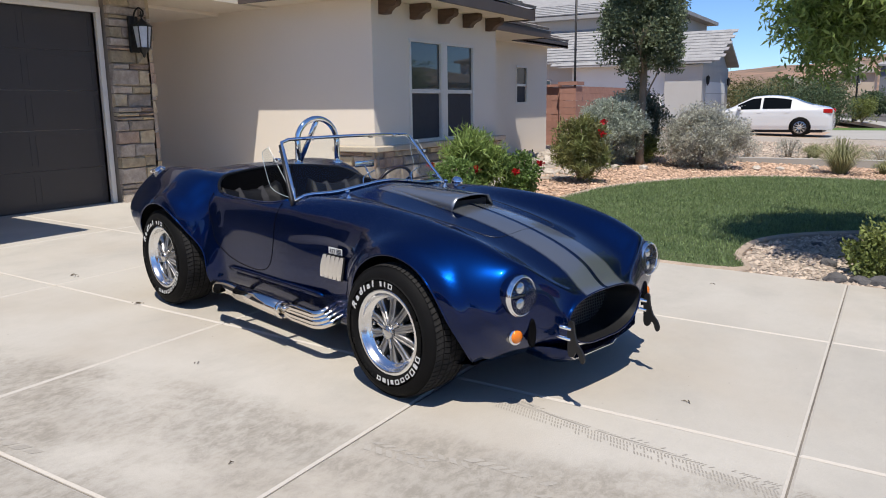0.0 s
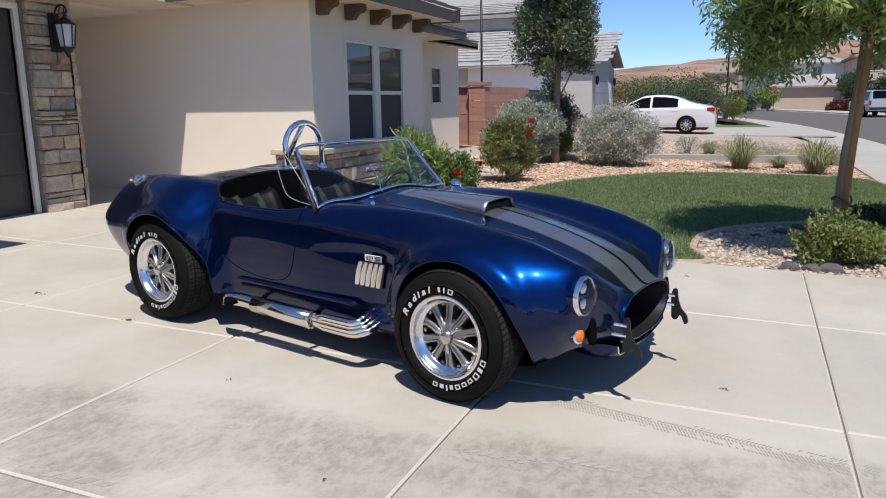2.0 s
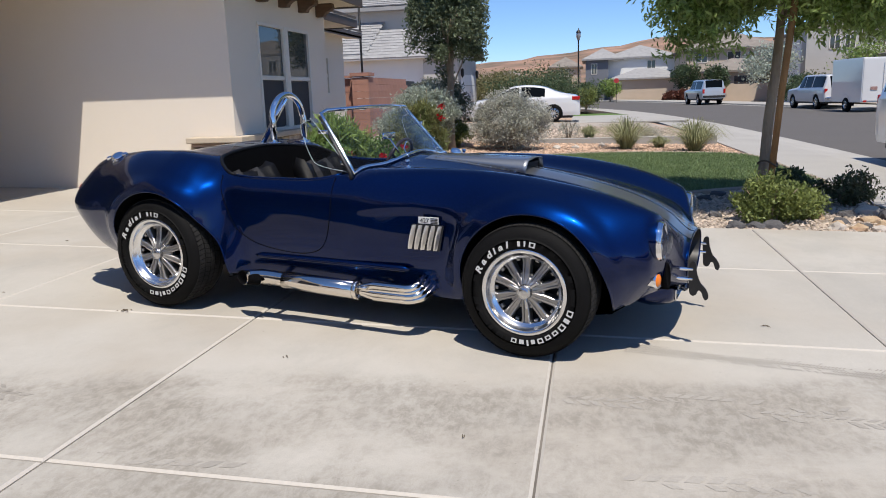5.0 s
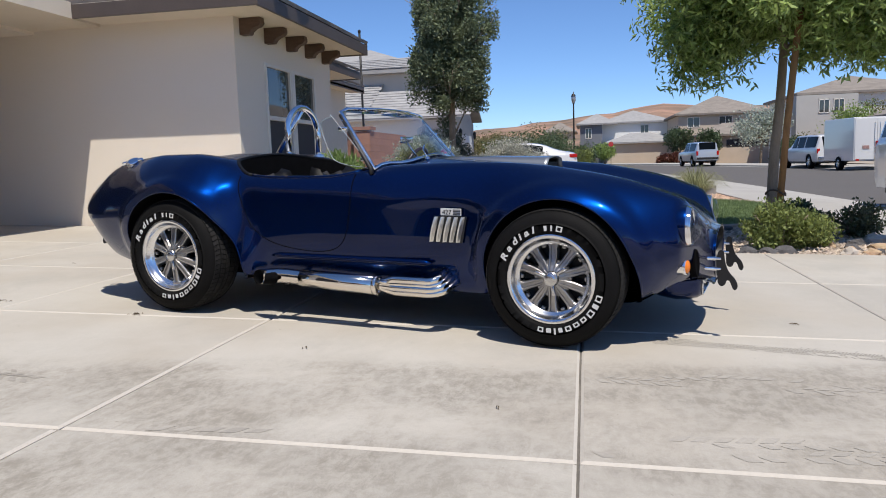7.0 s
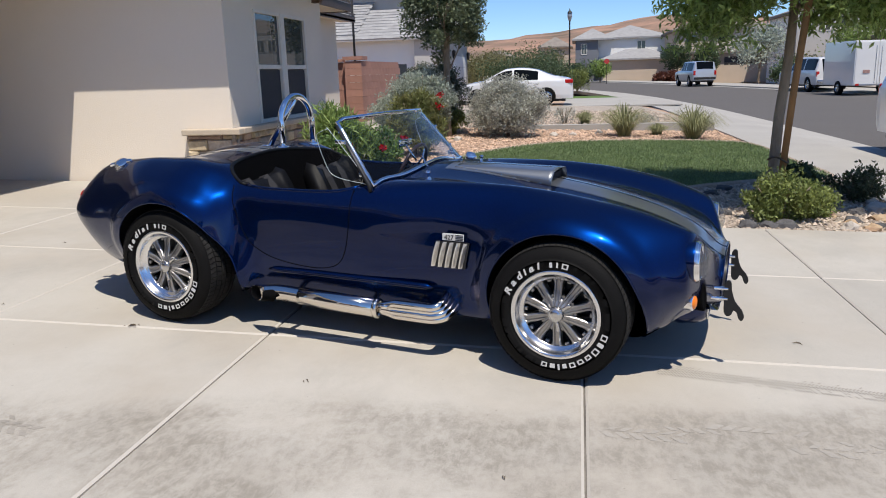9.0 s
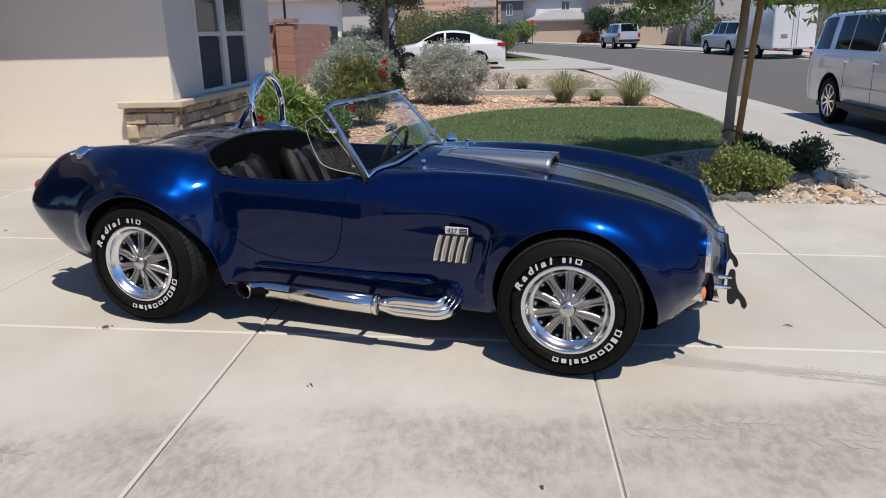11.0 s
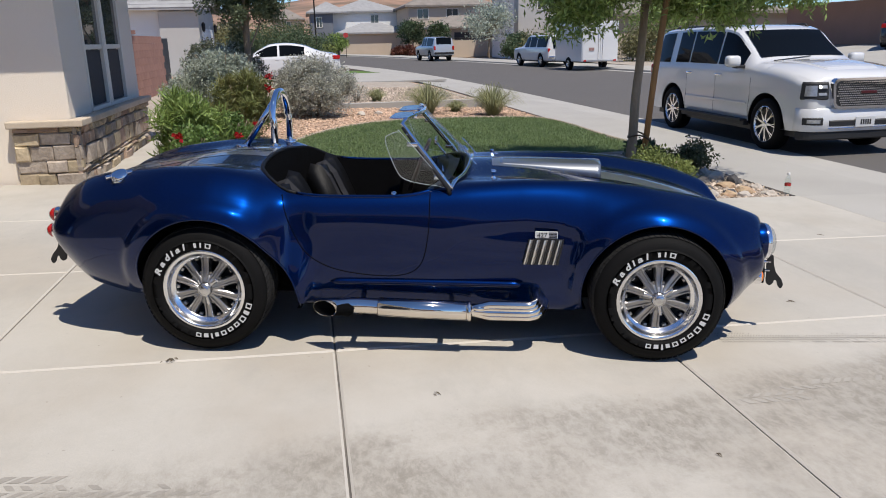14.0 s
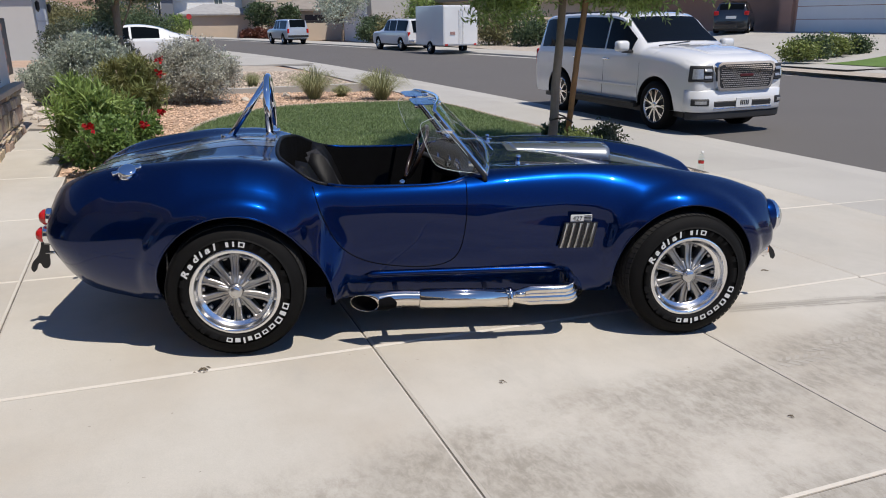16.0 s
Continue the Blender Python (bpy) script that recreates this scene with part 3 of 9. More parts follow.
def ring(x, per=14):
    """The half outline of the body across at x: (y, z) from the top of the centre line round to the underside, and the index of the crest."""
    if x < -0.7:
        x = -0.7 - (-0.7 - x) * 0.255 / (-0.7 - TAIL)
    yf, yw, yb = C_YF(x), C_YW(x), C_YB(x)
    p = [(0, C_ZC(x)), (yf * 0.58, C_ZV(x)), (yf, C_ZF(x)), (max(yw, yf + 0.01), C_ZW(x)), (yb, C_ZB(x))]
    ext = [(-p[1][0], p[1][1])] + p + [(yb * 0.55, C_ZB(x) - 0.06)]
    out = []
    for i in range(1, len(p)):
        a, b, c, d = (Vector(ext[i + o] + (0,)) for o in (-1, 0, 1, 2))
        if i == 2:
            d = d + Vector((0.02, -0.05, 0))
        for s in range(per):
            t = s / per
            q = 0.5 * (2 * b + (c - a) * t + (2 * a - 5 * b + 4 * c - d) * t * t + (3 * b - a - 3 * c + d) * t ** 3)
            out.append((q.x, q.y))
    out.append(p[-1])
    for i in range(2 * per + 1, len(out)):
        out[i] = (out[i][0] + flare(x, out[i][1]) * min(1.0, (i - 2 * per) / 5), out[i][1])
    if x > 2.83:
        # the nose closes to a rounded oval mouth
        t = min((x - 2.83) / (NOSE - 2.83), 1.0) ** 1.7
        k = 2 * per
        for i, (y, z) in enumerate(out):
            a = math.radians(90 - 52 * i / k) if i <= k else math.radians(38 - 108 * (i - k) / (len(out) - 1 - k))
            c, s = math.cos(a), math.sin(a)
            r = (abs(c) ** 2.6 + abs(s) ** 2.6) ** (-1 / 2.6)
            v = 0.398 + (0.132 if s > 0 else 0.126) * r * s
            out[i] = (y + ((0.325 + 0.30 * min(v - 0.44, 0.0)) * r * c - y) * t, z + (v - z) * t)
    return out, 2 * per


def body_z(x, y):
    """Height of the body's upper side."""
    r, k = ring(x)
    k += 6
    ys = np.maximum.accumulate([q[0] for q in r[:k + 1]])
    return float(np.interp(abs(y), ys, [q[1] for q in r[:k + 1]]))


def body_y(x, z):
    """Half-width of the body's side at the height z."""
    r, k = ring(x)
    zs = [q[1] for q in r[k:]][::-1]
    return float(np.interp(z, np.maximum.accumulate(zs), [q[0] for q in r[k:]][::-1]))


RX, FX, RZ, FZ, R_ARCH = 0.0, 2.286, 0.338, 0.332, 0.372


def arch_r(wx, dx, dz):
    """Radius of a wheel arch in the direction dx, dz; the rear one opens out towards the sill."""
    if wx == RX and dx > 0:
        t = min(max((35 - math.degrees(math.atan2(dz, dx))) / 65, 0.0), 1.0)
        return R_ARCH + 0.13 * t * t * (3 - 2 * t)
    if wx == FX and dx > 0:
        t = min(max((30 - math.degrees(math.atan2(dz, dx))) / 60, 0.0), 1.0)
        return R_ARCH + 0.035 * t * t * (3 - 2 * t)
    return R_ARCH



def cockpit_edge(a):
    """The rim of the cockpit, at the angle a round its middle."""
    c, s = math.cos(a), math.sin(a)
    ax = 0.53 if c > 0 else 0.60
    e = 4.0
    r = (abs(c) ** e + abs(s) ** e) ** (-1 / e)
    x, y = 0.78 + ax * r * c, 0.648 * r * s
    return x, y


def in_cockpit(x, y):
    ax = 0.53 if x > 0.78 else 0.60
    return (abs((x - 0.78) / ax) ** 4.0 + abs(y / 0.648) ** 4.0) < 1


M_blue = material("blue_car_paint", (0.0002, 0.0112, 0.073), 0.24, metal=1.0, vary=0.03, size=2, fine=900, bump=0.0, coat=0.70, spec=0.5)


def flake(m, rough, share):
    """Adds a second, broader metallic lobe to a paint, as its flakes give."""
    n, l = m.node_tree.nodes, m.node_tree.links
    a, out = n["Principled BSDF"], n["Material Output"]
    b, mix = n.new("ShaderNodeBsdfPrincipled"), n.new("ShaderNodeMixShader")
    b.inputs["Metallic"].default_value, b.inputs["Roughness"].default_value = 1.0, rough
    b.inputs["Coat Weight"].default_value, b.inputs["Coat Roughness"].default_value = a.inputs["Coat Weight"].default_value, 0.02
    l.new(a.inputs["Base Color"].links[0].from_socket, b.inputs["Base Color"])
    mix.inputs[0].default_value = share
    l.new(a.outputs[0], mix.inputs[1])
    l.new(b.outputs[0], mix.inputs[2])
    l.new(mix.outputs[0], out.inputs[0])


flake(M_blue, 0.54, 0.46)
M_silver = material("silver_stripe", (0.30, 0.315, 0.33), 0.22, metal=0.92, vary=0.03, size=3, fine=800, bump=0.0, coat=0.6)
flake(M_silver, 0.56, 0.50)
M_chrome = material("chrome", (0.86, 0.86, 0.87), 0.05, metal=1.0, vary=0.02, size=8, bump=0.0)
M_alloy = material("polished_alloy", (0.84, 0.84, 0.84), 0.2, metal=1.0, vary=0.04, size=12, bump=0.02)
M_alloy_dark = material("cast_alloy", (0.40, 0.39, 0.38), 0.36, metal=0.9, vary=0.1, size=15, bump=0.1)
M_spinner = material("satin_alloy", (0.62, 0.615, 0.61), 0.24, metal=1.0, vary=0.05, size=15, bump=0.03)
M_rubber = material("tyre_rubber", (0.0055, 0.0054, 0.0053), 0.72, vary=0.25, size=12, fine=160, bump=0.2, spec=0.16)
# Lighter than the sidewall rubber: sunlight on the tread put into its colour.
M_tread = material("sunlit_tread", (0.028, 0.027, 0.026), 0.9, vary=0.35, size=20, fine=120, bump=0.2, spec=0.2)
M_white = material("white_letter", (0.58, 0.58, 0.57), 0.7, vary=0.05, size=20, bump=0.0)
M_leather = material("black_leather", (0.0045, 0.0045, 0.005), 0.5, vary=0.2, size=10, fine=220, bump=0.25, spec=0.25)
M_inner = material("black_carpet", (0.003, 0.003, 0.0035), 0.95, vary=0.2, size=15, fine=300, bump=0.4, spec=0.1)
M_amber = material("amber_lens", (0.75, 0.19, 0.01), 0.12, vary=0.05, size=60, bump=0.05, coat=0.5)
M_red = material("red_lens", (0.42, 0.012, 0.012), 0.12, vary=0.05, size=60, bump=0.05, coat=0.5)


def thin_glass(name, tint, rough=0.0, body=0.0):
    """A thin pane: clear with a mirror gloss that grows at a slant."""
    m = bpy.data.materials.new(name)
    m.use_nodes = True
    n, l = m.node_tree.nodes, m.node_tree.links
    n.clear()
    out, mix, tr, gl, fr = (n.new(k) for k in ("ShaderNodeOutputMaterial", "ShaderNodeMixShader", "ShaderNodeBsdfTransparent", "ShaderNodeBsdfGlossy", "ShaderNodeLayerWeight"))
    tr.inputs[0].default_value = (*tint, 1)
    gl.inputs["Roughness"].default_value = rough
    fr.inputs[0].default_value = 0.5
    pw, ad = n.new("ShaderNodeMath"), n.new("ShaderNodeMath")
    pw.operation, ad.operation = "POWER", "MULTIPLY_ADD"
    pw.inputs[1].default_value, ad.inputs[1].default_value, ad.inputs[2].default_value = 5.0, 0.6, 0.04
    l.new(fr.outputs["Facing"], pw.inputs[0])
    l.new(pw.outputs[0], ad.inputs[0])
    l.new(ad.outputs[0], mix.inputs[0])
    l.new(tr.outputs[0], mix.inputs[1])
    l.new(gl.outputs[0], mix.inputs[2])
    l.new(mix.outputs[0], out.inputs[0])
    return m


M_screen = thin_glass("windscreen_glass", (0.93, 0.96, 0.95))
M_lens = thin_glass("lamp_glass", (0.85, 0.87, 0.88))
M_visor = thin_glass("blue_visor_plastic", (0.26, 0.40, 0.72))
M_wing = thin_glass("wing_acrylic", (0.92, 0.945, 0.955))
M_wing_edge = material("acrylic_edge", (0.50, 0.56, 0.58), 0.15, vary=0.05, size=20, bump=0.0, coat=0.5)
M_pipe = material("pipe_chrome", (0.80, 0.745, 0.67), 0.09, metal=1.0, vary=0.06, size=6, bump=0.0)

car = thing("roadster", "dark blue open roadster with twin silver stripes parked on the driveway", "car", LEVEL @ pose(0, 0.02, 0))


def recess(x, z):
    def step(t):
        t = min(max(t, 0.0), 1.0)
        return t * t * (3 - 2 * t)
    top = float(np.interp(x, [1.15, 1.63, 1.80, 1.88], [0.63, 0.665, 0.655, 0.635]))
    front = float(np.interp(z, [0.37, 0.58, 0.65], [1.865, 1.90, 1.88]))
    return 0.02 * step((x - 1.18) / 0.45) * step((front - x) / 0.03 + 0.5) * step((top - z) / 0.045 + 0.5) * step((z - 0.24) / 0.06)


def build_body():
    xs = []
    for a, b, k in ((TAIL, -0.88, 12), (-0.88, -0.6, 12), (-0.6, 2.75, 250), (2.75, 2.9, 14), (2.9, NOSE, 12)):
        xs += list(np.linspace(a, b, k, endpoint=False))
    xs.append(NOSE)
    rings = []
    for x in xs:
        r, _ = ring(x)
        # the flank between door and front wheel is pressed in below a soft edge
        r = [(y - recess(x, z), z) if k > 28 else (y, z) for k, (y, z) in enumerate(r)]
        full = [(-y, z) for y, z in reversed(r[1:])] + list(r)
        rings.append([(x, y, z) for y, z in full])
    nv = len(rings[0])
    bm = bmesh.new()
    grid = [[bm.verts.new(p) for p in row] for row in rings]
    for i in range(len(xs) - 1):
        for j in range(nv - 1):
            q = (grid[i][j], grid[i + 1][j], grid[i + 1][j + 1], grid[i][j + 1])
            c = sum((v.co for v in q), Vector()) / 4
            if abs(c.y) > 0.3 and any((c.x - wx) ** 2 + (c.z - wz) ** 2 < arch_r(wx, c.x - wx, c.z - wz) ** 2 for wx, wz in ((RX, RZ), (FX, FZ))):
                continue
            if c.z > 0.72 and in_cockpit(c.x, c.y):
                continue
            bm.faces.new(q)
    bm.faces.new(grid[0])
    for v in [v for v in bm.verts if not v.link_faces]:
        bm.verts.remove(v)
    for v in bm.verts:
        if not v.is_boundary:
            continue
        if v.co.z > 0.72 and 0.1 < v.co.x < 1.5 and abs(v.co.y) < 0.69:
            a = math.atan2(v.co.y / 0.648, (v.co.x - 0.78) / (0.53 if v.co.x > 0.78 else 0.60))
            v.co.x, v.co.y = cockpit_edge(a)
            v.co.z = body_z(v.co.x, v.co.y)
            continue
        for wx, wz in ((RX, RZ), (FX, FZ)):
            d = Vector((v.co.x - wx, 0, v.co.z - wz))
            ra = arch_r(wx, d.x, d.z)
            if abs(v.co.y) > 0.3 and d.length < ra + 0.05:
                d = d.normalized() * ra
                v.co.x, v.co.z = wx + d.x, wz + d.z
                s = 1 if v.co.y > 0 else -1
                if v.co.z > C_ZB(v.co.x) + 0.005:
                    v.co.y = s * body_y(v.co.x, v.co.z)
    return part("body", bm, M_blue, car, "glossy dark blue painted body shell", smooth=True)


body = build_body()


def arc_blocks(bm, r0, r1, a0, a1, shapes, y):
    """Raised marks along the arc of a sidewall; shapes: width, height (0 to 1) and whether the mark is an open frame."""
    total, a = sum(w + 0.2 for w, _, _ in shapes), a0

    def patch(ra, rb, t0, t1):
        vs = [bm.verts.new((rr * math.cos(t), rr * math.sin(t), y)) for rr, t in ((ra, t0), (ra, (t0 + t1) / 2), (ra, t1), (rb, t1), (rb, (t0 + t1) / 2), (rb, t0))]
        bm.faces.new(vs)
    for w, hgt, hollow in shapes:
        step = (a1 - a0) * w / total
        top = r0 + (r1 - r0) * hgt
        if hollow:
            t = 0.0055
            e = step * 0.24
            patch(r0, top, a, a + e)
            patch(r0, top, a + step - e, a + step)
            patch(r0, r0 + t, a + e, a + step - e)
            patch(top - t, top, a + e, a + step - e)
        else:
            patch(r0, top, a, a + step)
        a += (a1 - a0) * (w + 0.2) / total


def build_wheel(width, radius):
    """A wheel at the origin, its outer side towards +z."""
    h = width / 2
    bm = bmesh.new()
    # rim: rolled lip, polished barrel stepping in to the spokes
    lathe(bm, [(0.206, h - 0.016), (0.2135, h - 0.006), (0.2135, h + 0.004), (0.210, h + 0.008), (0.195, h + 0.006), (0.191, h + 0.002), (0.188, h - 0.005), (0.181, h - 0.020), (0.172, h - 0.029), (0.163, h - 0.034), (0.1595, h - 0.038), (0.158, h - 0.05), (0.158, h - 0.12)], 72)
    lathe(bm, [(0.158, h - 0.12), (0.180, -h + 0.02), (0.210, -h), (0.206, h - 0.016)], 64)
    wheel = part("wheel", bm, M_alloy, car, "polished alloy wheel with ten spokes", smooth=True)
    bm = bmesh.new()
    lathe(bm, [(0.0, h - 0.115), (0.166, h - 0.115)], 48)
    part("brake_disc", bm, M_black, wheel)
    for i in range(10):
        a = 2 * math.pi * (i + 0.5) / 10
        bm = bmesh.new()
        # a cast spoke with a raised rib along either edge
        sec = ((0.036, 0.0095, h - 0.0200), (0.060, 0.0155, h - 0.0250), (0.085, 0.0185, h - 0.0310), (0.110, 0.0190, h - 0.0360), (0.135, 0.0190, h - 0.0390), (0.149, 0.0205, h - 0.0400), (0.157, 0.0255, h - 0.0405), (0.163, 0.0300, h - 0.0410))
        rows = []
        for r, w, z in sec:
            rows.append([bm.verts.new(v) for v in ((r, -w * 1.12, z - 0.045), (r, -w, z), (r, -w * 0.78, z + 0.005), (r, -w * 0.5, z + 0.005), (r, -w * 0.3, z - 0.004), (r, w * 0.3, z - 0.004), (r, w * 0.5, z + 0.005), (r, w * 0.78, z + 0.005), (r, w, z), (r, w * 1.12, z - 0.045))])
        for p, q in zip(rows, rows[1:]):
            for j in range(9):
                bm.faces.new((p[j], p[j + 1], q[j + 1], q[j]))
        # web between two spokes near the hub, and the small boss at the window's outer end
        half = math.radians(18)
        turn = Matrix.Rotation(half, 4, "Z")
        plate(bm, [(0.060, -0.012), (0.082, -0.013), (0.090, 0.0), (0.082, 0.013), (0.060, 0.012)], 0.02, turn @ Matrix.Translation((0, 0, h - 0.062)))
        box(bm, 0.147, 0.164, -0.010, 0.010, h - 0.070, h - 0.050, 0.004, turn)
        bmesh.ops.rotate(bm, verts=bm.verts, matrix=Matrix.Rotation(a, 3, "Z"))
        part("spoke", bm, M_alloy_dark, wheel, "" if i else "satin grey cast spoke with two ribs")
    bm = bmesh.new()
    lathe(bm, [(0.078, h - 0.062), (0.076, h - 0.040), (0.070, h - 0.034), (0.058, h - 0.028), (0.045, h - 0.020), (0.036, h - 0.018)], 40)
    part("hub", bm, M_alloy_dark, wheel, smooth=True)
    bm = bmesh.new()
    lathe(bm, [(0.034, h - 0.0280), (0.034, h + 0.0000), (0.030, h + 0.0070), (0.027, h + 0.0045), (0.024, h + 0.0085), (0.012, h + 0.0110), (0.0, h + 0.0120)], 32)
    for i in range(3):
        m = Matrix.Rotation(radians(40 + 120 * i), 4, "Z")
        box(bm, 0.026, 0.084, -0.008, 0.008, h - 0.0200, h - 0.0060, 0.004, m)
    part("spinner", bm, M_spinner, wheel, "satin three-eared knock-off spinner", smooth=True)
    bm = bmesh.new()
    R = radius
    prof = [(0.208, -h), (0.23, -h - 0.014), (R - 0.06, -h - 0.02), (R - 0.02, -h + 0.0), (R - 0.004, -h + 0.02), (R, -h + 0.045), (R, h - 0.045), (R - 0.004, h - 0.02), (R - 0.018, h - 0.002), (R - 0.035, h + 0.010), (R - 0.055, h + 0.017), (R - 0.072, h + 0.0195), (0.2595, h + 0.0195), (0.2255, h + 0.0195), (0.219, h + 0.015), (0.214, h + 0.004), (0.210, h - 0.006)]
    lathe(bm, prof, 96)
    tyre = part("tyre", bm, M_rubber, wheel, "black radial tyre with raised white letters", smooth=True)
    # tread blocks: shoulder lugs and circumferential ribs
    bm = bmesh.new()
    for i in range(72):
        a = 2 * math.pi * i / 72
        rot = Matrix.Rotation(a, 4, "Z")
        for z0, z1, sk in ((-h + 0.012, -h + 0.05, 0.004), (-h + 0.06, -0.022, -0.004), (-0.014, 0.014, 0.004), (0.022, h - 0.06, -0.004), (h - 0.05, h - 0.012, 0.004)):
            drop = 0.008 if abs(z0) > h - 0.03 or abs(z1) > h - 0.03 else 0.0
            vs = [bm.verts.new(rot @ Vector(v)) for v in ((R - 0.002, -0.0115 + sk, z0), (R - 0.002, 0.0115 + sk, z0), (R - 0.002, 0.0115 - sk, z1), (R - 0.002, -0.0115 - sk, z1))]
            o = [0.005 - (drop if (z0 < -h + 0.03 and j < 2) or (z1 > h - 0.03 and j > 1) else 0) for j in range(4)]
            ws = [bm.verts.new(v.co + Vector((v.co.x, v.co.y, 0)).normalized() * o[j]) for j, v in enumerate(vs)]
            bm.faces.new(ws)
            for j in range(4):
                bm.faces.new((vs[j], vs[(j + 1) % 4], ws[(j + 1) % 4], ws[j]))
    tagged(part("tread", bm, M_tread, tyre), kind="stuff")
    bm = bmesh.new()
    y = h + 0.0205
    r0, r1 = 0.2275, 0.2575
    arc_blocks(bm, r0, r1, radians(97), radians(72), [(0.16, 0.8, 0), (0.10, 0.85, 0), (0.34, 0.85, 1)], y)
    arc_blocks(bm, r0, r1 - 0.001, radians(-103), radians(-11), [(0.42, 0.8, 1), (0.36, 0.75, 0), (0.14, 1, 0), (0.3, 0.75, 0), (0.44, 0.85, 1), (0.44, 0.75, 1), (0.44, 0.75, 1), (0.5, 1, 1), (0.3, 1, 0), (0.46, 1, 1)], y)
    tagged(part("sidewall_marking", bm, M_white, tyre, "raised white sidewall marking blocks"), kind="stuff")
    for k, ch in enumerate("Radial"):
        cu = bpy.data.curves.new("letter", "FONT")
        cu.body, cu.size, cu.extrude, cu.align_x, cu.shear = ch, 0.042, 0.0008, "CENTER", 0.2
        cu.offset = 0.0015
        cu.materials.append(M_white)
        lt = new("sidewall_letter", cu)
        lt.parent = tyre
        ang = (156.5, 145.5, 135, 127, 118.5, 110)[k]
        lt.matrix_basis = pose(0, 0, 0, 0, 0, ang - 90) @ pose(0, r0, y) @ Matrix.Diagonal((1.3, 1, 1, 1))
    return wheel


wheel = build_wheel(0.235, 0.3255)
spots = [(RX, -0.735, RZ, 1), (FX, -0.725, FZ, 1), (RX, 0.735, RZ, -1), (FX, 0.725, FZ, -1)]
for k, (wx, wy, wz, s) in enumerate(spots):
    m = pose(wx, wy, wz, 90 if s > 0 else -90, 0, 0) @ pose(0, 0, 0, 0, 0, 0)
    if k:
        w = copy_thing(wheel, m)
    else:
        w = wheel
        w.matrix_basis = m


def both(fn):
    """Builds a part on the right side and its mirror on the left."""
    for s in (-1, 1):
        fn(s)


# wheel wells
def liner(s):
    for wx, wz in ((RX, RZ), (FX, FZ)):
        bm = bmesh.new()
        rows = []
        for i in range(33):
            a = radians(-28 + 236 * i / 32)
            ra = arch_r(wx, math.cos(a), math.sin(a)) + 0.004
            x, z = wx + ra * math.cos(a), wz + ra * math.sin(a)
            z = max(z, 0.215)
            y = body_y(x, max(z, C_ZB(x))) - 0.012
            rows.append([bm.verts.new((x, s * y, z)), bm.verts.new((x, s * 0.36, z))])
        for a, b in zip(rows, rows[1:]):
            bm.faces.new((a[0], b[0], b[1], a[1]))
        bm.faces.new([r[1] for r in rows])
        part("wheel_well", bm, M_inner, car)
        if wx == RX:
            bm = bmesh.new()
            box(bm, -0.362, -0.345, min(s * 0.56, s * 0.61), max(s * 0.56, s * 0.61), 0.25, 0.47, 0.004)
            part("well_brace", bm, M_alloy, car, "bare alloy brace in the wheel well")
        # rolled arch edge
        bm = bmesh.new()
        pts = []
        for i in range(49):
            a = radians(-22 + 224 * i / 48)
            ra = arch_r(wx, math.cos(a), math.sin(a))
            x, z = wx + ra * math.cos(a), wz + ra * math.sin(a)
            if z > C_ZB(x) - 0.005:
                pts.append((x, s * (body_y(x, z) - 0.003), z))
        tube(bm, pts, 0.006, 8)
        part("arch_edge", bm, M_blue, car, smooth=True)


both(liner)


def door_seam(s):
    bm = bmesh.new()
    pts = smoothed([(0.372, 0, 0.80), (0.42, 0, 0.65), (0.492, 0, 0.52), (0.601, 0, 0.438), (0.769, 0, 0.397), (0.969, 0, 0.39), (1.085, 0, 0.445), (1.128, 0, 0.60), (1.136, 0, 0.812)], 8)
    tube(bm, [(p.x, s * (body_y(p.x, p.z) + 0.0002), p.z) for p in pts], 0.0026, 6)
    part("door_seam", bm, M_inner, car, "dark shut line of the door")
    bm = bmesh.new()
    tube(bm, [(x, s * (body_y(x, 0.352) + 0.004), 0.352 + 0.004 * math.sin(x)) for x in np.linspace(0.62, 1.62, 26)], [0.004] + [0.017] * 24 + [0.004], 10)
    part("sill_bead", bm, M_blue, car, smooth=True)


both(door_seam)

# cockpit: rim, tub, tunnel
bm = bmesh.new()
rim = [cockpit_edge(2 * math.pi * i / 96) for i in range(96)]
back = [(x, y) for x, y in rim[24:73] if x < 0.46]
tube(bm, [(x, y, body_z(x, y) - 0.002) for x, y in back], 0.011, 8)
part("cockpit_rim", bm, M_leather, car, "padded black cockpit edge", smooth=True)
front = [(x, y) for x, y in rim[72:] + rim[:25] if x > 1.12]
bm = bmesh.new()
tube(bm, [(x, y, body_z(x, y) - 0.002) for x, y in front], 0.011, 8)
part("scuttle_rim", bm, M_leather, car, "padded black scuttle edge", smooth=True)
for side in (1, -1):
    sill = sorted((x, y) for x, y in rim if 0.43 < x < 1.16 and y * side > 0)
    bm = bmesh.new()
    tube(bm, [(x, y, body_z(x, y) - 0.003) for x, y in sill], 0.010, 8)
    part("door_top", bm, M_blue, car, "rolled blue top edge of the door", smooth=True)
bm = bmesh.new()
rows = []
for x, y in rim:
    f = 0.985
    rows.append([bm.verts.new((0.78 + (x - 0.78) * f, y * f, body_z(x, y) - 0.006)), bm.verts.new((0.78 + (x - 0.78) * 0.95, y * 0.94, 0.27))])
for i in range(96):
    a, b = rows[i], rows[(i + 1) % 96]
    bm.faces.new((a[0], b[0], b[1], a[1]))
bm.faces.new([r[1] for r in rows])
part("cockpit_tub", bm, M_inner, car, "black carpeted cockpit", smooth=False)
bm = bmesh.new()
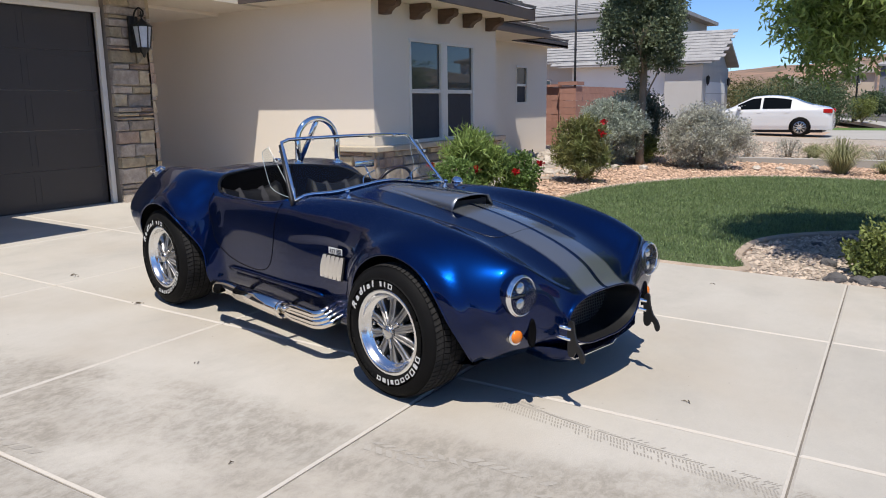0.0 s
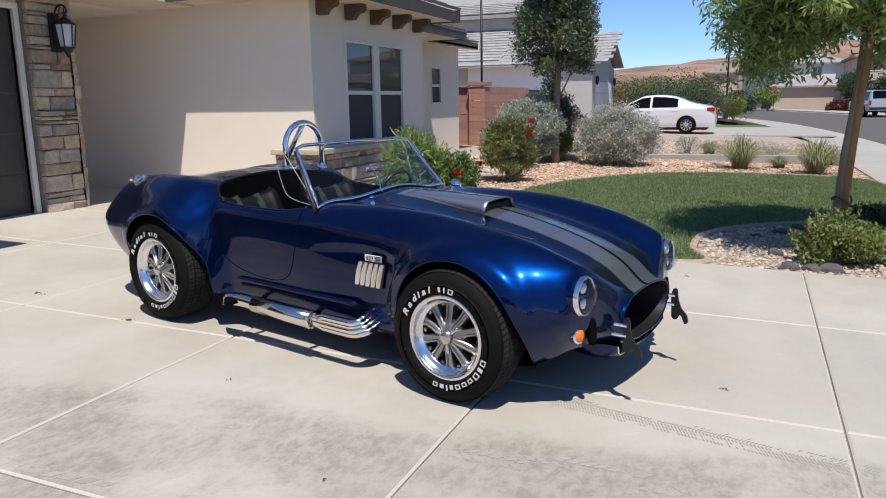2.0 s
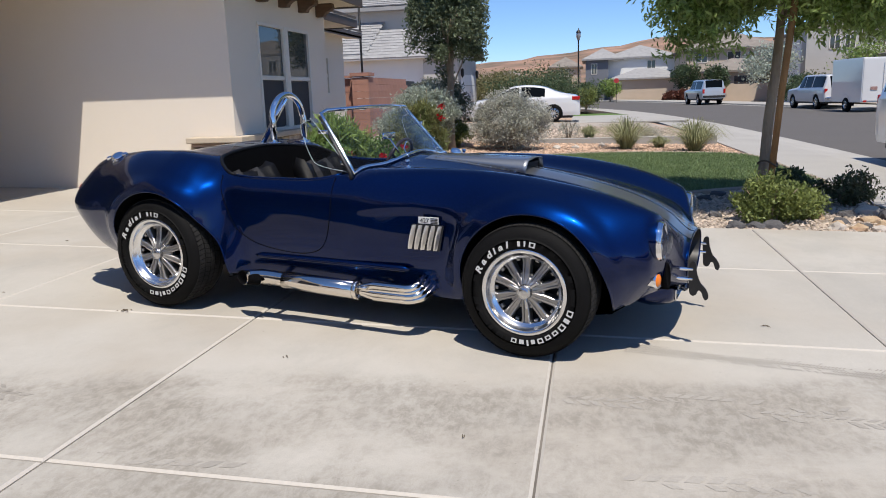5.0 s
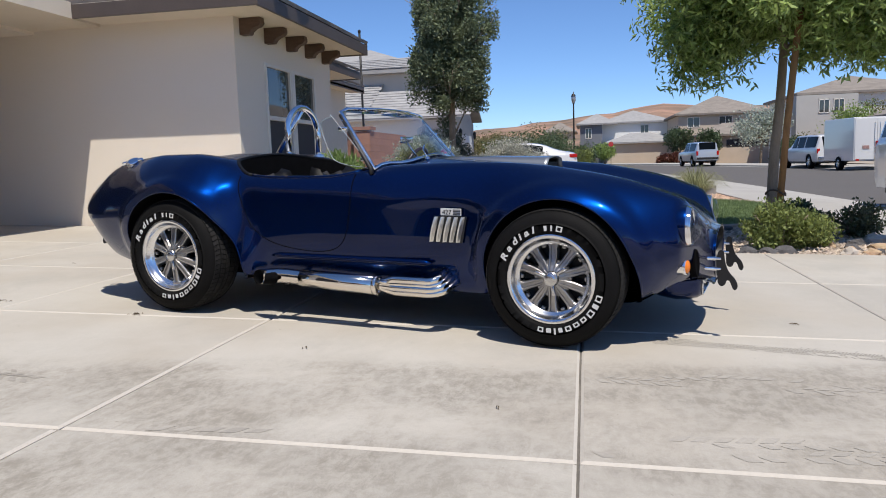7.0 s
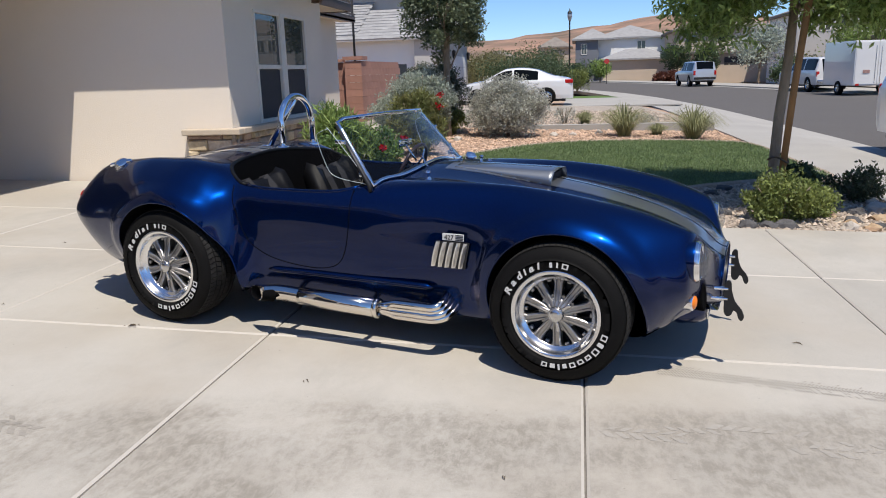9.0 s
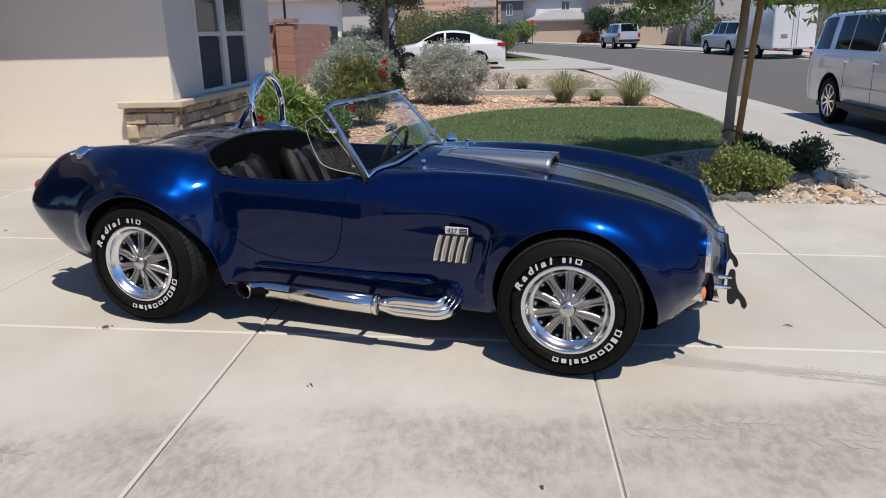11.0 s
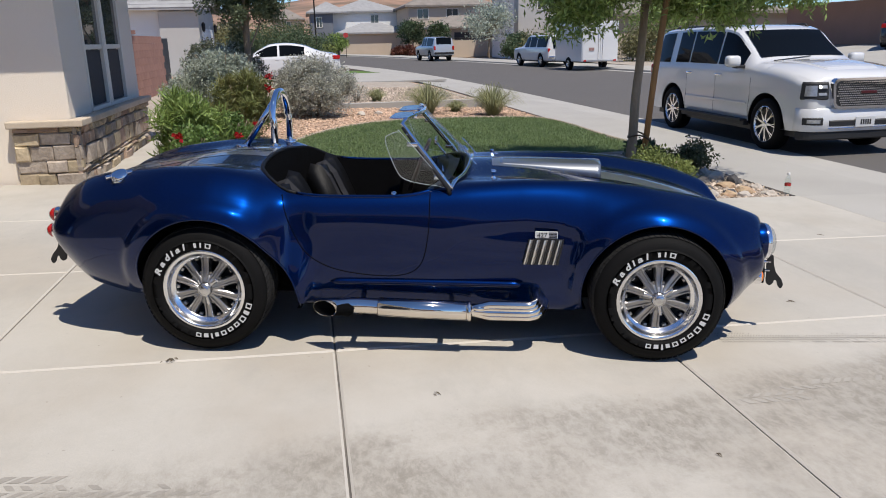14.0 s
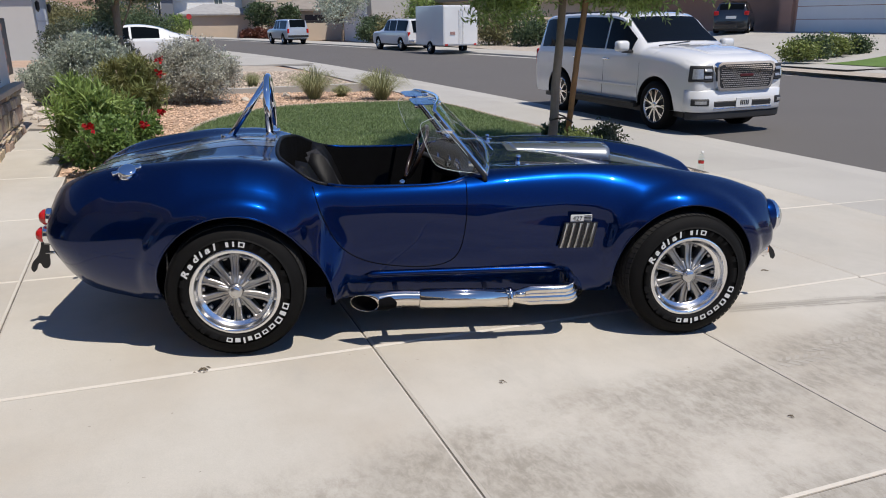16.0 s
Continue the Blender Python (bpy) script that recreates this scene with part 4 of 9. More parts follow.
box(bm, 0.3, 1.35, -0.1, 0.1, 0.27, 0.5, 0.03)
part("tunnel", bm, M_inner, car)
bm = bmesh.new()
tube(bm, [(0.95, 0.0, 0.48), (0.9, 0.0, 0.62), (0.88, 0.0, 0.66)], [0.007, 0.006, 0.006], 8)
r = bmesh.ops.create_uvsphere(bm, u_segments=12, v_segments=8, radius=0.022)
bmesh.ops.translate(bm, verts=r["verts"], vec=(0.875, 0, 0.675))
part("gear_lever", bm, M_chrome, car, smooth=True)

# dash
bm = bmesh.new()
rows = []
for i in range(25):
    y = -0.58 + 1.16 * i / 24
    x = 1.125 + 0.09 * (1 - (y / 0.58) ** 2)
    zt = body_z(max(x + 0.03, 1.32), y) - 0.012
    rows.append([bm.verts.new(v) for v in ((x + 0.05, y, zt), (x - 0.01, y, zt - 0.015), (x - 0.02, y, zt - 0.05), (x + 0.0, y, zt - 0.2))])
for a, b in zip(rows, rows[1:]):
    for j in range(3):
        bm.faces.new((a[j], a[j + 1], b[j + 1], b[j]))
dash = part("dashboard", bm, M_leather, car, "black padded dashboard with round gauges", smooth=True)
for gy, gr in ((0.24, 0.045), (0.46, 0.045), (0.05, 0.026), (-0.02, 0.026), (-0.09, 0.026), (-0.16, 0.026)):
    x = 1.125 + 0.09 * (1 - (gy / 0.58) ** 2) - 0.012
    bm = bmesh.new()
    lathe(bm, [(0, 0.004), (gr * 0.86, 0.004), (gr * 0.9, 0.009), (gr, 0.008), (gr, -0.004)], 24, pose(x, gy, body_z(1.3, gy) - 0.115, 0, -86, 0))
    part("gauge", bm, [M_chrome], dash, smooth=True)


def seat(sy, dx, tall):
    def sec(pts, width, bulge):
        bm = bmesh.new()
        n = 13
        rows = []
        for i in range(n):
            u = -1 + 2 * i / (n - 1)
            groove = 0.006 * abs(math.sin(u * 5 * math.pi / 2))
            edge = bulge * abs(u) ** 3
            row = []
            for x, z, nx, nz in pts:
                d = groove + edge
                row.append(bm.verts.new((x + dx + nx * d, sy + u * width * (1 - 0.04 * abs(u)), z + nz * d)))
            rows.append(row)
        for a, b in zip(rows, rows[1:]):
            for j in range(len(pts)):
                k = (j + 1) % len(pts)
                bm.faces.new((a[j], a[k], b[k], b[j]))
        bm.faces.new(rows[0])
        bm.faces.new(rows[-1])
        return bm
    base = sec([(0.42, 0.40, 0, 1), (0.6, 0.43, 0, 1), (0.86, 0.47, 0, 1), (0.92, 0.44, 0.4, 0.6), (0.9, 0.32, 0, 0), (0.42, 0.30, 0, 0)], 0.225, 0.035)
    seat_ob = part("seat", base, M_leather, car, "black leather bucket seat with vertical pleats", smooth=True)
    back = sec([(0.50, 0.42, 1, 0.2), (0.42, 0.60, 1, 0.3), (0.365, 0.75 + tall, 1, 0.3), (0.335, 0.805 + tall, 0.6, 0.8), (0.30, 0.81 + tall, 0, 1), (0.27, 0.77 + tall, 0, 0), (0.36, 0.42, 0, 0)], 0.235, 0.05)
    part("backrest", back, M_leather, seat_ob, smooth=True)
    M_belt = material("belt_web", (0.014, 0.014, 0.017), 0.8, vary=0.1, size=30)
    for q in (-0.09, 0.09):
        bm = bmesh.new()
        tube(bm, [(0.27 + dx, sy + q, 0.80 + tall), (0.32 + dx, sy + q, 0.825 + tall), (0.385 + dx, sy + q, 0.76 + tall), (0.44 + dx, sy + q * 0.9, 0.62), (0.52 + dx, sy + q * 0.6, 0.49)], 0.022, 8, flat=0.15)
        part("harness_belt", bm, M_belt, seat_ob, "dark grey harness belts")


seat(-0.34, -0.03, -0.03)
seat(0.34, 0.05, -0.025)

# steering wheel
bm = bmesh.new()
M_wood = material("wood_rim", (0.03, 0.016, 0.01), 0.3, vary=0.3, size=20, coat=0.6, bump=0.0)
tube(bm, [(0.17 * math.cos(a), 0.17 * math.sin(a), 0) for a in np.linspace(0, 2 * math.pi, 40, endpoint=False)], 0.012, 10, closed=True)
steer = part("steering_wheel", bm, M_wood, car, "dark-rimmed steering wheel with three alloy spokes", smooth=True, m=pose(1.0, 0.36, 0.80, 0, -68, 0))
for i in range(3):
    bm = bmesh.new()
    a = radians(180 + 120 * i)
    plate(bm, [(0.02, -0.016), (0.165, -0.009), (0.165, 0.009), (0.02, 0.016)], 0.004, Matrix.Rotation(a, 4, "Z") @ pose(0, 0, -0.012, 0, -6, 0))
    part("wheel_spoke", bm, M_alloy, steer)
bm = bmesh.new()
lathe(bm, [(0, 0.0), (0.03, -0.004), (0.034, -0.02), (0.02, -0.05), (0.018, -0.25), (0, -0.25)], 20)
part("steering_column", bm, M_black, steer, smooth=True)

# windscreen: frame, pane, posts, wind wings, visors, mirror
BASE = [(1.243 + 0.095 * (1 - (abs(u) / 0.62) ** 1.9), u) for u in np.linspace(-0.62, 0.62, 25)]
base3 = [Vector((x, y, body_z(x, y) + 0.012)) for x, y in BASE]
top3 = [Vector((0.985 + 0.075 * (1 - (abs(u) / 0.53) ** 1.9), u, 1.168 + 0.014 * (1 - (u / 0.53) ** 2))) for u in np.linspace(-0.53, 0.53, 25)]
top3[0].z, top3[-1].z = 1.152, 1.152
bm = bmesh.new()
g = [[bm.verts.new(b.lerp(t, k / 6)) for k in range(7)] for b, t in zip(base3, top3)]
for a, b in zip(g, g[1:]):
    for k in range(6):
        bm.faces.new((a[k], b[k], b[k + 1], a[k + 1]))
wind = part("windscreen", bm, M_screen, car, "raked clear windscreen in a chrome frame", smooth=True)
wind.visible_shadow = False
bm = bmesh.new()
loop = base3 + [base3[-1].lerp(top3[-1], k / 8) for k in range(1, 8)] + top3[::-1] + [top3[0].lerp(base3[0], k / 8) for k in range(1, 8)]
tube(bm, loop, 0.0105, 10, closed=True)
part("screen_frame", bm, M_chrome, wind, "polished chrome windscreen frame", smooth=True)


def screen_bits(s):
    b, t = (base3[0], top3[0]) if s < 0 else (base3[-1], top3[-1])
    bm = bmesh.new()
    tube(bm, [b + Vector((-0.008, s * 0.014, -0.03)), b.lerp(t, 0.0) + Vector((-0.014, s * 0.016, 0)), b.lerp(t, 0.45) + Vector((-0.014, s * 0.013, 0)), b.lerp(t, 0.95) + Vector((-0.012, s * 0.008, 0))], [0.014, 0.0125, 0.0105, 0.008], 10)
    part("screen_post", bm, M_black, wind, smooth=True)
    for f in (0.12, 0.3, 0.48, 0.66, 0.84):
        bm = bmesh.new()
        r = bmesh.ops.create_uvsphere(bm, u_segments=8, v_segments=6, radius=0.006)
        bmesh.ops.translate(bm, verts=r["verts"], vec=b.lerp(t, f) + Vector((-0.016, s * 0.018, 0)))
        part("screen_screw", bm, M_chrome, wind, smooth=True)
    # wind wing
    bm = bmesh.new()
    p0, p1 = b.lerp(t, 0.08), b.lerp(t, 0.90)
    out = smoothed([(p0.x - 0.02, p0.z, 0), (p1.x - 0.02, p1.z - 0.01, 0), (p1.x - 0.04, p1.z + 0.0, 0), (p1.x - 0.075, p1.z - 0.01, 0), (p1.x - 0.105, p1.z - 0.045, 0), (p0.x - 0.265, p0.z + 0.07, 0), (p0.x - 0.21, p0.z + 0.012, 0), (p0.x - 0.06, p0.z - 0.015, 0)], 5, closed=True)
    plate(bm, [(p.x, p.y) for p in out], 0.004, Matrix.Translation((0, s * 0.615 if s < 0 else 0.611 + 0.004, 0)) @ pose(0, 0, 0, 90, 0, 0))
    wing = part("wind_wing", bm, M_wing, wind, "clear wind wing", smooth=False)
    wing.visible_shadow = False
    bm = bmesh.new()
    tube(bm, [(p.x, s * 0.615, p.y) for p in out], 0.0015, 6, closed=True)
    part("wing_edge", bm, M_wing_edge, wing, "bright polished edge of the clear wing", smooth=True)
    for q in (p0.lerp(p1, 0.1), p0.lerp(p1, 0.75)):
        bm = bmesh.new()
        box(bm, q.x - 0.05, q.x + 0.005, s * 0.602 - 0.012, s * 0.602 + 0.012, q.z - 0.011, q.z + 0.011, 0.004)
        part("wing_clamp", bm, M_chrome, wind, smooth=True)
    # visor
    bm = bmesh.new()
    o = [(0.0, s * 0.06), (0.0, s * 0.40), (-0.03, s * 0.43), (-0.10, s * 0.42), (-0.13, s * 0.38), (-0.13, s * 0.10), (-0.10, s * 0.05)]
    plate(bm, o, 0.004, pose(1.03, 0, 1.172, 0, -3, 0))
    v = part("sun_visor", bm, M_visor, wind, "translucent blue sun visor")
    for q in (0.14, 0.34):
        bm = bmesh.new()
        box(bm, 1.005, 1.045, s * q - 0.008, s * q + 0.008, 1.162, 1.181, 0.003)
        part("visor_clip", bm, M_chrome, v, smooth=True)


both(screen_bits)
bm = bmesh.new()
box(bm, 1.12, 1.135, -0.08, 0.08, 0.985, 1.025, 0.006)
tube(bm, [(1.13, 0, 0.99), (1.20, 0, 0.90)], 0.006, 8)
part("inside_mirror", bm, M_chrome, wind, smooth=True)
for y in (-0.2, 0.2):
    bm = bmesh.new()
    tube(bm, smoothed([(1.365, y, body_z(1.365, y) + 0.01), (1.32, y + 0.03, 0.945), (1.27, y + 0.16, 0.975)], 4), 0.004, 6)
    part("wiper", bm, M_chrome, wind, smooth=True)

# roll bar behind the driver
bm = bmesh.new()
hoop = [(0.115, 0.20, 0.88), (0.112, 0.20, 1.08)] + [(0.105, 0.385 - 0.185 * math.cos(a), 1.08 + 0.175 * math.sin(a)) for a in np.linspace(0.15, math.pi - 0.15, 15)] + [(0.112, 0.57, 1.08), (0.115, 0.57, 0.86)]
tube(bm, hoop, 0.0215, 14)
roll = part("roll_bar", bm, M_chrome, car, "chrome roll hoop behind the driver's seat", smooth=True)
bm = bmesh.new()
tube(bm, [(0.10, 0.385, 1.235), (-0.15, 0.385, 0.875)], 0.019, 12)
part("brace", bm, M_chrome, roll, smooth=True)
for fx, fy in ((0.115, 0.20), (0.115, 0.57), (-0.15, 0.385)):
    bm = bmesh.new()
    z = body_z(fx, fy)
    lathe(bm, [(0, 0.008), (0.036, 0.008), (0.04, 0.003), (0.04, -0.01)], 20, pose(fx, fy, z + 0.002))
    part("foot_flange", bm, M_chrome, roll, smooth=True)


M_lamp_bowl = material("lamp_bowl", (0.07, 0.07, 0.075), 0.25, metal=0.7, vary=0.2, size=20, bump=0.0)


# lamps and brightwork
def lamps(s):
    bm = bmesh.new()
    m = pose(2.860, s * 0.560, 0.572, 0, 88, s * 1)
    lathe(bm, [(0.088, -0.10), (0.0945, -0.02), (0.0955, 0.0), (0.0955, 0.007), (0.0935, 0.010), (0.0915, 0.0105), (0.0920, 0.014), (0.0905, 0.019), (0.0870, 0.021), (0.0845, 0.019), (0.083, 0.013)], 48, m)
    lamp = part("headlight", bm, M_chrome, car, "round headlight in a chrome bezel", smooth=True)
    bm = bmesh.new()
    lathe(bm, [(0.0, -0.05), (0.03, -0.045), (0.065, -0.02), (0.084, 0.015)], 32, m)
    part("reflector", bm, M_lamp_bowl, lamp, "dark grey lamp bowl", smooth=True)
    for q, mt in ((0.036, M_alloy), (-0.036, M_alloy)):
        bm = bmesh.new()
        lathe(bm, [(0.027, -0.045), (0.029, 0.003), (0.026, 0.006), (0.018, 0.012), (0.0, 0.015)], 24, m @ Matrix.Translation((q, 0, 0)))
        part("projector", bm, mt, lamp, smooth=True)
    bm = bmesh.new()
    box(bm, -0.004, 0.004, -0.080, 0.080, -0.02, 0.010, 0.002, m)
    part("lamp_bar", bm, M_black, lamp)
    bm = bmesh.new()
    lathe(bm, [(0.0850, 0.018), (0.079, 0.031), (0.066, 0.044), (0.046, 0.053), (0.024, 0.058), (0.0, 0.0595)], 40, m)
    part("lens", bm, M_lens, lamp, smooth=True).visible_shadow = False
    # bucket that carries the fender forward round the lamp
    bm = bmesh.new()
    lathe(bm, [(0.080, -0.19), (0.091, -0.09), (0.0965, -0.04), (0.0978, -0.010), (0.0955, -0.002)], 40, m)
    part("headlight_bucket", bm, M_blue, car, smooth=True)
    # indicator
    bm = bmesh.new()
    xi = next(x for x in np.linspace(2.7, 2.96, 400) if body_y(x, 0.384) < 0.572)
    m = pose(xi - 0.022, s * 0.572, 0.384, 0, 88, s * 10)
    lathe(bm, [(0.034, -0.06), (0.039, 0.018), (0.040, 0.026), (0.036, 0.031), (0.031, 0.030)], 28, m)
    ind = part("indicator", bm, M_chrome, car, smooth=True)
    bm = bmesh.new()
    lathe(bm, [(0.032, 0.028), (0.029, 0.036), (0.018, 0.042), (0.0, 0.044)], 28, m)
    part("amber_lens", bm, M_amber, ind, "amber indicator lens", smooth=True)
    bm = bmesh.new()
    xd = next(x for x in np.linspace(2.7, 2.962, 400) if body_y(x, 0.395) < 0.505)
    lathe(bm, [(0.0, 0.004), (0.021, 0.002), (0.024, 0.007), (0.029, 0.004), (0.030, -0.03)], 24, pose(xd + 0.012, s * 0.508, 0.395, 0, 84, s * 36) @ Matrix.Diagonal((2.3, 0.62, 1, 1)))
    part("duct_opening", bm, M_inner, car, "black oval brake duct opening", smooth=True)
    # tail lamps
    for z, xt in ((0.646, -0.893), (0.558, -0.918)):
        bm = bmesh.new()
        m = pose(xt, s * 0.535, z, 0, -90, s * -6) @ Matrix.Scale(1.2, 4)
        lathe(bm, [(0.034, -0.06), (0.037, 0.004), (0.035, 0.009), (0.031, 0.008)], 28, m)
        tail = part("tail_lamp", bm, M_chrome, car, smooth=True)
        bm = bmesh.new()
        lathe(bm, [(0.034, 0.006), (0.031, 0.022), (0.019, 0.036), (0.0, 0.040)], 28, m)
        part("red_lens", bm, M_red, tail, "domed red tail lamp lens", smooth=True)
    # jacking brackets, front and rear
    shape = smoothed([(0.0, 0.012, 0), (0.022, 0.012, 0), (0.03, -0.035, 0), (0.048, -0.085, 0), (0.078, -0.12, 0), (0.092, -0.155, 0), (0.082, -0.175, 0), (0.068, -0.165, 0), (0.056, -0.135, 0), (0.042, -0.13, 0), (0.034, -0.15, 0), (0.016, -0.158, 0), (0.0, -0.14, 0), (-0.004, -0.08, 0), (-0.008, -0.03, 0)], 3, closed=True)
    for x0, sx, z0, yy in ((2.985, 1, 0.425, 0.345), (-0.985, -1, 0.49, 0.36)):
        bm = bmesh.new()
        plate(bm, [(p.x * sx, p.y) for p in shape], 0.012, pose(x0, s * yy + 0.006, z0, 90, 0, 0))
        br = part("jacking_bracket", bm, M_black, car, "black hooked jacking bracket")
        for dz in (-0.025, -0.075):
            bm = bmesh.new()
            tube(bm, [(x0 - sx * 0.15, s * yy, z0 + dz), (x0 + sx * 0.012, s * yy, z0 + dz)], 0.0095, 10)
            part("bracket_bolt", bm, M_chrome, br, smooth=True)
    # bonnet catch
    bm = bmesh.new()
    cx, cy = 1.46, s * 0.40
    z = body_z(cx, cy)
    lathe(bm, [(0.014, -0.01), (0.014, 0.006), (0.008, 0.01), (0.008, 0.03), (0.014, 0.036), (0.012, 0.046), (0, 0.05)], 14, pose(cx, cy, z, -s * 14))
    part("bonnet_catch", bm, M_chrome, car, smooth=True)
    bm = bmesh.new()
    lathe(bm, [(0.0, 0.004), (0.012, 0.004), (0.014, -0.006)], 14, pose(cx + 0.03, cy + s * 0.08, body_z(cx + 0.03, cy + s * 0.08)))
    part("catch_stud", bm, M_chrome, car, smooth=True)


both(lamps)

# fuel cap
bm = bmesh.new()
fz = body_z(-0.50, 0.61)
mm = pose(-0.49, -0.61, fz - 0.008, 30, -12, 20) @ Matrix.Diagonal((0.66, 0.66, 0.62, 1))
lathe(bm, [(0.070, -0.03), (0.070, 0.012), (0.064, 0.018), (0.056, 0.022), (0.056, 0.028), (0.064, 0.030), (0.064, 0.042), (0.056, 0.050), (0.03, 0.056), (0.0, 0.058)], 32, mm)
box(bm, -0.105, -0.055, -0.014, 0.014, 0.012, 0.05, 0.005, mm)
box(bm, 0.055, 0.10, -0.02, 0.02, 0.018, 0.052, 0.006, mm)
part("fuel_cap", bm, M_chrome, car, "chrome flip-up fuel cap", smooth=True)

# driver's door mirror
bm = bmesh.new()
lathe(bm, [(0.0, 0.07), (0.02, 0.064), (0.04, 0.04), (0.048, 0.0), (0.045, -0.018), (0.0, -0.02)], 24, pose(1.25, 0.735, 0.845, 0, 90, 0) @ Matrix.Scale(0.8, 4))
tube(bm, [(1.25, 0.70, 0.80), (1.25, 0.72, 0.82), (1.25, 0.735, 0.84)], [0.016, 0.009, 0.009], 10)
part("door_mirror", bm, M_chrome, car, "chrome bullet door mirror", smooth=True)


# stripes on nose, bonnet and deck
def stripe(x0, x1, y0, y1, n=60):
    bm = bmesh.new()
    rows = []
    for i in range(n + 1):
        x = x0 + (x1 - x0) * i / n
        row = []
        for k in range(7):
            y = y0 + (y1 - y0) * k / 6
            h = 0.001
            dz = (body_z(min(x + h, NOSE), y) - body_z(max(x - h, TAIL), y)) / (2 * h)
            nrm = Vector((-dz, 0, 1)).normalized() * 0.0016
            row.append(bm.verts.new(Vector((x, y, body_z(x, y))) + nrm))
        rows.append(row)
    for a, b in zip(rows, rows[1:]):
        for k in range(6):
            bm.faces.new((a[k], b[k], b[k + 1], a[k + 1]))
    return bm


for y0, y1 in ((0.014, 0.168), (-0.168, -0.014)):
    part("stripe", stripe(1.455, NOSE - 0.004, y0, y1, 90), M_silver, car, "silver racing stripe", smooth=True)
    part("stripe", stripe(-0.90, 0.165, y0, y1), M_silver, car, "silver racing stripe", smooth=True)
for y0 in (0.172, -0.176):
    part("pinstripe", stripe(1.455, NOSE - 0.004, y0, y0 + 0.004, 90), M_silver, car, smooth=True)


# shut lines of bonnet and boot
def line_on_top(pts):
    bm = bmesh.new()
    q = smoothed([(x, y, 0) for x, y in pts], 10)
    tube(bm, [(p.x, p.y, body_z(p.x, p.y) + 0.0006) for p in q], 0.0019, 6)
    return bm


part("bonnet_seam", line_on_top([(1.48, -0.36), (1.9, -0.345), (2.3, -0.30), (2.44, -0.26), (2.47, -0.16), (2.475, 0), (2.47, 0.16), (2.44, 0.26), (2.3, 0.30), (1.9, 0.345), (1.48, 0.36)]), M_black, car)
part("boot_seam", line_on_top([(-0.30, -0.33), (-0.30, 0), (-0.30, 0.33), (-0.45, 0.37), (-0.7, 0.33), (-0.84, 0.22), (-0.86, 0), (-0.84, -0.22), (-0.7, -0.33), (-0.45, -0.37), (-0.31, -0.345)]), M_black, car)

# bonnet scoop
bm = bmesh.new()
rows = []
for i in range(25):
    t = i / 24
    x = 1.50 + 0.57 * t
    w = 0.13 + 0.045 * t
    h = 0.058 * t ** 1.2
    row = []
    for k in range(-8, 9):
        u = k / 8
        y = w * u
        lift = h * min(1.0, (1 - abs(u)) * 5.0 + 0.0)
        row.append(bm.verts.new((x + (0.012 * (1 - abs(u)) if i == 24 else 0), y, body_z(x, y) + 0.004 + lift)))
    rows.append(row)
for a, b in zip(rows, rows[1:]):
    for k in range(16):
        bm.faces.new((a[k], b[k], b[k + 1], a[k + 1]))
scoop = part("bonnet_scoop", bm, M_silver, car, "silver raised bonnet scoop, open at the front", smooth=True)
so = scoop.modifiers.new("thick", "SOLIDIFY")
so.thickness, so.offset = 0.005, -1
bm = bmesh.new()
box(bm, 1.80, 2.045, -0.14, 0.14, 0.825, 0.868)
v = part("scoop_mouth", bm, M_black, scoop)
bm = bmesh.new()
rows = []
for i in range(13):
    t = i / 12
    x = 1.52 + 0.56 * t
    z = body_z(x, 0) + 0.0065 + 0.058 * ((x - 1.5) / 0.57) ** 1.2
    rows.append([bm.verts.new((min(x, 2.07), y, z)) for y in (-0.012, 0.012)])
for a, b in zip(rows, rows[1:]):
    bm.faces.new((a[0], b[0], b[1], a[1]))
part("scoop_centre_line", bm, M_blue, scoop)
for s in (-1, 1):
    for i in range(7):
        bm = bmesh.new()
        x = 1.56 + 0.075 * i
        y = s * (0.13 + 0.045 * (x - 1.5) / 0.57 + 0.006)
        r = bmesh.ops.create_uvsphere(bm, u_segments=8, v_segments=5, radius=0.005)
        bmesh.ops.translate(bm, verts=r["verts"], vec=(x, y, body_z(x, y) + 0.003))
        part("scoop_rivet", bm, M_chrome, scoop, smooth=True)

# nose intake: lip, duct, grille, chin scoop
bm = bmesh.new()
lip = [(NOSE, y, z) for y, z in ring(NOSE)[0]]
lip = [(x, -y, z) for x, y, z in reversed(lip[1:])] + lip
tube(bm, lip, 0.0045, 8, closed=True)
part("intake_lip", bm, M_blue, car, smooth=True)
bm = bmesh.new()
rows = [[bm.verts.new((x, y * f, 0.40 + (z - 0.40) * f)) for _, y, z in lip] for x, f in ((NOSE - 0.002, 0.985), (2.80, 0.9), (2.55, 0.82))]
k = len(lip)
for a, b in zip(rows, rows[1:]):
    for i in range(k):
        bm.faces.new((a[i], a[(i + 1) % k], b[(i + 1) % k], b[i]))
bm.faces.new(rows[-1])
part("intake_duct", bm, M_black, car, "dark oval nose intake", smooth=True)
bm = bmesh.new()
for i in range(-17, 18):
    y = i * 0.017
    hh = 0.098 * math.sqrt(max(0.05, 1 - (y / 0.31) ** 4))
    box(bm, 2.775, 2.779, y - 0.0014, y + 0.0014, 0.392 - hh, 0.392 + hh)
for i in range(-6, 7):
    z = 0.392 + i * 0.016
    ww = 0.29 * math.sqrt(max(0.05, 1 - ((z - 0.392) / 0.112) ** 4))
    box(bm, 2.779, 2.783, -ww, ww, z - 0.0014, z + 0.0014)
